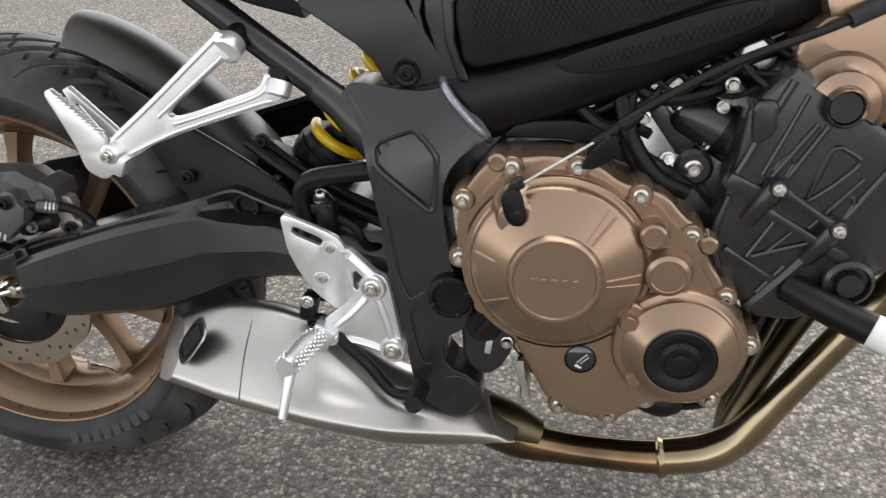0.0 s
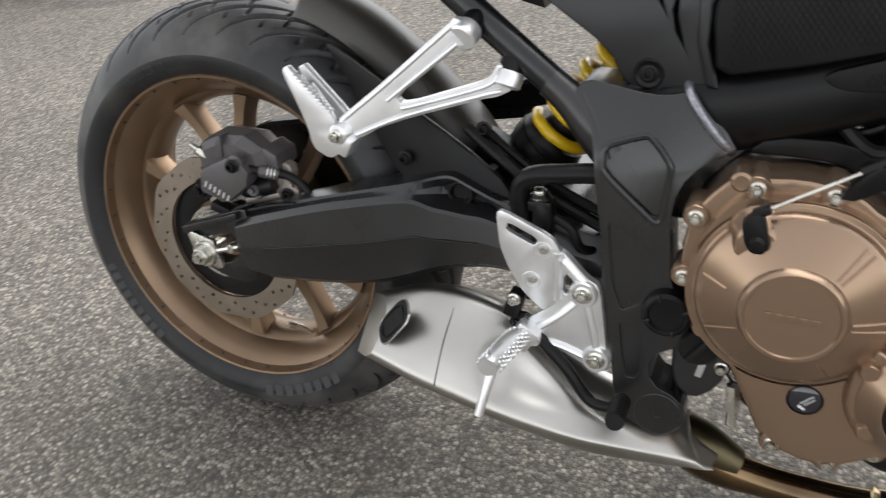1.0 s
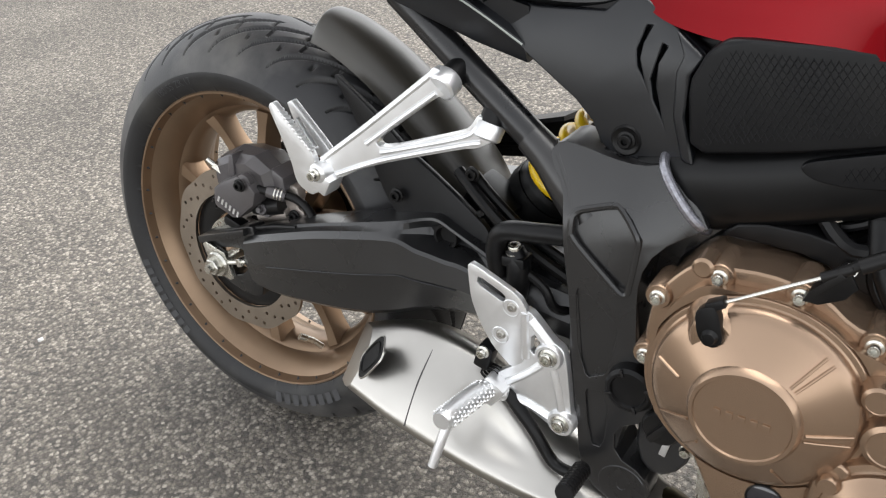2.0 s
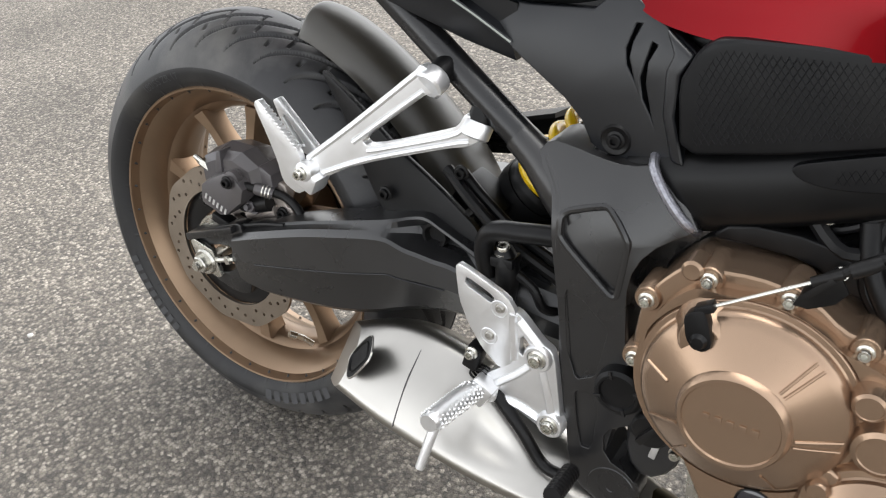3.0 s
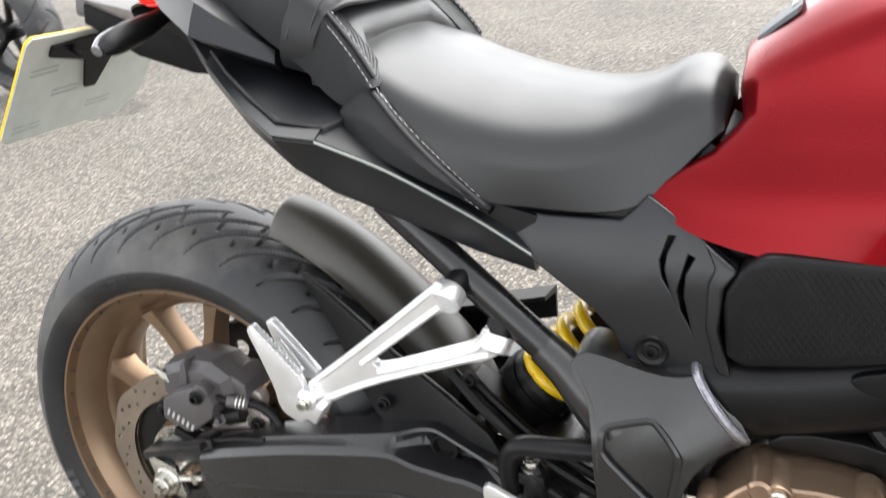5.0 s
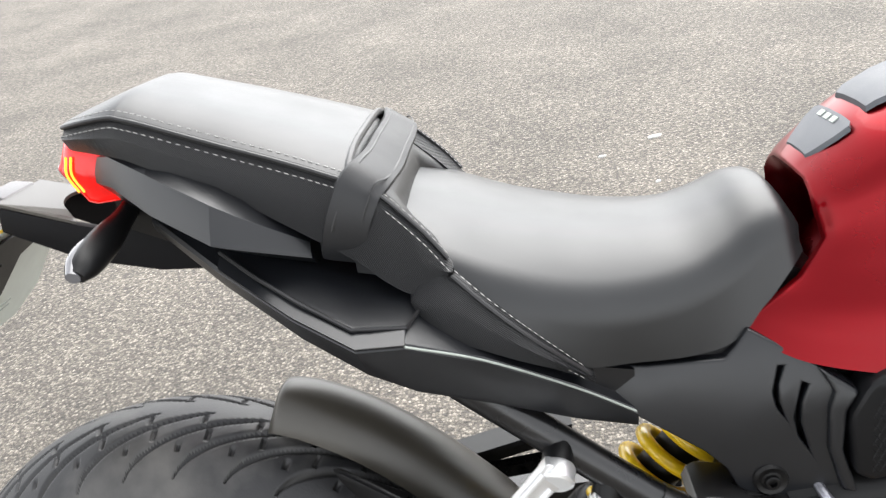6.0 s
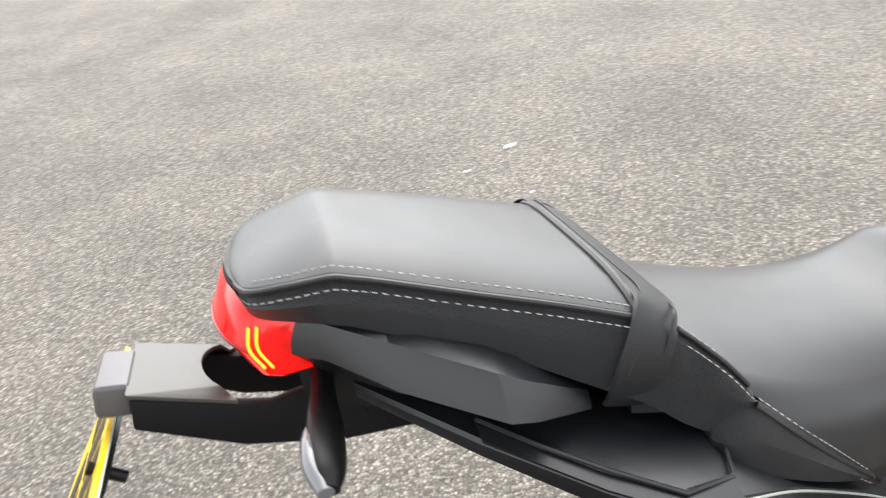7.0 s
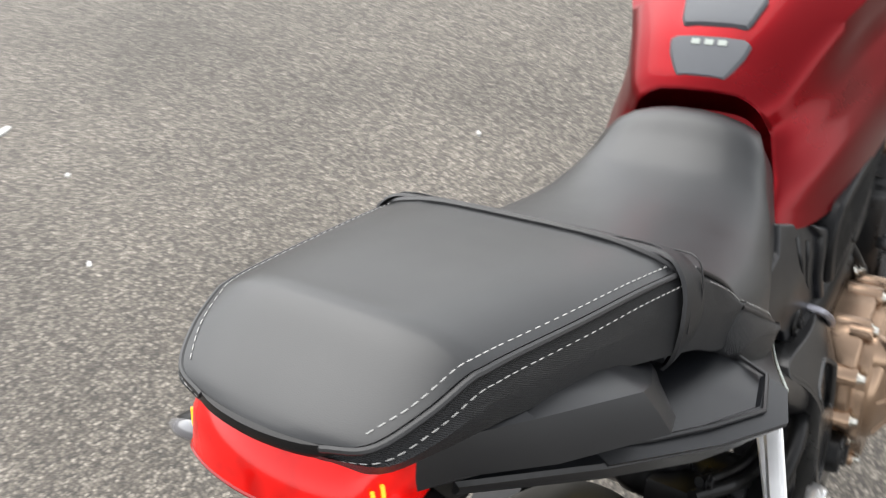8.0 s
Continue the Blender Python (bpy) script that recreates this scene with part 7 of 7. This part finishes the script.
for sgn in (-1, 1):
    ind = part("indicator", sweep([(0.056, sgn * 0.044, 0.866), (0.053, sgn * 0.070, 0.857), (0.049, sgn * 0.100, 0.849), (0.0455, sgn * 0.131, 0.841), (0.044, sgn * 0.148, 0.836)], [0.006, 0.007, 0.0100, 0.0095, 0.005], 16, 6, flat=1.35), DARK, hold, "black indicator stalk")
    part("indicator_lens", sweep([(0.045, sgn * 0.092, 0.852), (0.041, sgn * 0.112, 0.847), (0.039, sgn * 0.132, 0.842), (0.041, sgn * 0.150, 0.836)], [0.004, 0.0085, 0.0085, 0.005], 14, 5, flat=1.2), CLEAR, ind, "smoked indicator lens")
    share("screw", BLACKBOLT, ind, (0.056, sgn * 0.052, 0.873), (0, 0, 1))

# ---- around the motorcycle ----
def neighbour():
    """The wheel of another motorcycle parked behind, treads towards the viewer."""
    root = new("parked_motorcycle_wheel")
    tagged(root, "dark road tyre of another motorcycle parked on the asphalt", "wheel")
    prof = []
    half = [(0.205, 0.062), (0.225, 0.082), (0.240, 0.090)]
    a0 = math.asin(0.090 / 0.097)
    crown = [(0.213 + 0.097 * math.cos(a), 0.097 * math.sin(a)) for a in (a0 - 2 * a0 * i / 40 for i in range(41))]
    prof = half + crown + [(r, -y) for r, y in reversed(half)]
    bm = bmesh.new()
    rows = []
    pitch = math.tau / 18
    for k in range(360):
        ang = math.tau * k / 360
        row = []
        for r, y in prof:
            u = abs(y) / 0.090
            c = (ang + (0 if y > 0 else pitch / 2) + 0.9 * pitch * u) % pitch
            cutin = 0.005 if 0.12 < u < 0.95 and min(c, pitch - c) * r < 0.006 else 0.0
            row.append(bm.verts.new(((r - cutin) * math.cos(ang), y, 0.310 + (r - cutin) * math.sin(ang))))
        rows.append(row)
    for a, b in zip(rows, rows[1:] + rows[:1]):
        for i in range(len(prof) - 1):
            bm.faces.new((a[i], a[i + 1], b[i + 1], b[i]))
    part("tyre", bm, TREAD, root, "black tyre with cut treads", 50)
    part("rim", lathe([(0.205, -0.052), (0.212, -0.06), (0.205, -0.055), (0.185, -0.03), (0.183, 0.03), (0.205, 0.055), (0.212, 0.06), (0.205, 0.052)], (0, 0.310), 64), DARK, root, "black rim")
    for k in range(5):
        a = math.tau * k / 5
        part("spoke", sweep([(0.03 * math.cos(a), 0, 0.31 + 0.03 * math.sin(a)), (0.19 * math.cos(a), 0, 0.31 + 0.19 * math.sin(a))], [0.018, 0.013], 10, 2), DARK, root)
    part("hub", lathe([(0.0, -0.06), (0.035, -0.06), (0.045, -0.03), (0.045, 0.03), (0.035, 0.06), (0.0, 0.06)], (0, 0.310), 32), DARK, root)
    root.matrix_basis = pose(-2.68, 2.12, 0.0, 0, 0, -8)


neighbour()


def fleck(x, y, size, turn):
    """A scrap of pale grit or paint on the ground."""
    pts = []
    rg = random.Random(int(1000 * (x + 9)))
    bm = bmesh.new()
    n = 9
    for k in range(n):
        a = math.tau * k / n
        r = size * rg.uniform(0.55, 1.0)
        pts.append(bm.verts.new((x + r * math.cos(a) * math.cos(turn) - 0.4 * r * math.sin(a) * math.sin(turn), y + r * math.cos(a) * math.sin(turn) + 0.4 * r * math.sin(a) * math.cos(turn), 0.006)))
    top = bm.faces.new(pts)
    ext = bmesh.ops.extrude_face_region(bm, geom=[top])
    bmesh.ops.translate(bm, vec=(0, 0, -0.010), verts=[v for v in ext["geom"] if isinstance(v, bmesh.types.BMVert)])
    me = bpy.data.meshes.new("stone_chip")
    bm.to_mesh(me)
    bm.free()
    finish(me, WHITE, 30)
    return tagged(new("stone_chip", me), "small pale stone chip lying on the asphalt", "stone", group="stone chips")


for x, y, s, t in ((0.875, 2.218, 0.036, 0.3), (0.672, 2.093, 0.016, 0.1), (0.597, 1.475, 0.014, 0.9), (-0.595, -0.111, 0.006, 1.2), (0.815, 1.840, 0.012, 0.5), (1.52, 0.95, 0.012, 0.2), (0.30, 1.75, 0.008, 0.4), (-0.42, 0.62, 0.007, 0.9)):
    fleck(x, y, s, t)

# ---- keep to three levels: thing, part, sub-part ----
def depth(ob):
    return 0 if ob.parent is None else 1 + depth(ob.parent)


for ob in list(bpy.data.objects):
    while depth(ob) > 2:
        ob.parent = ob.parent.parent
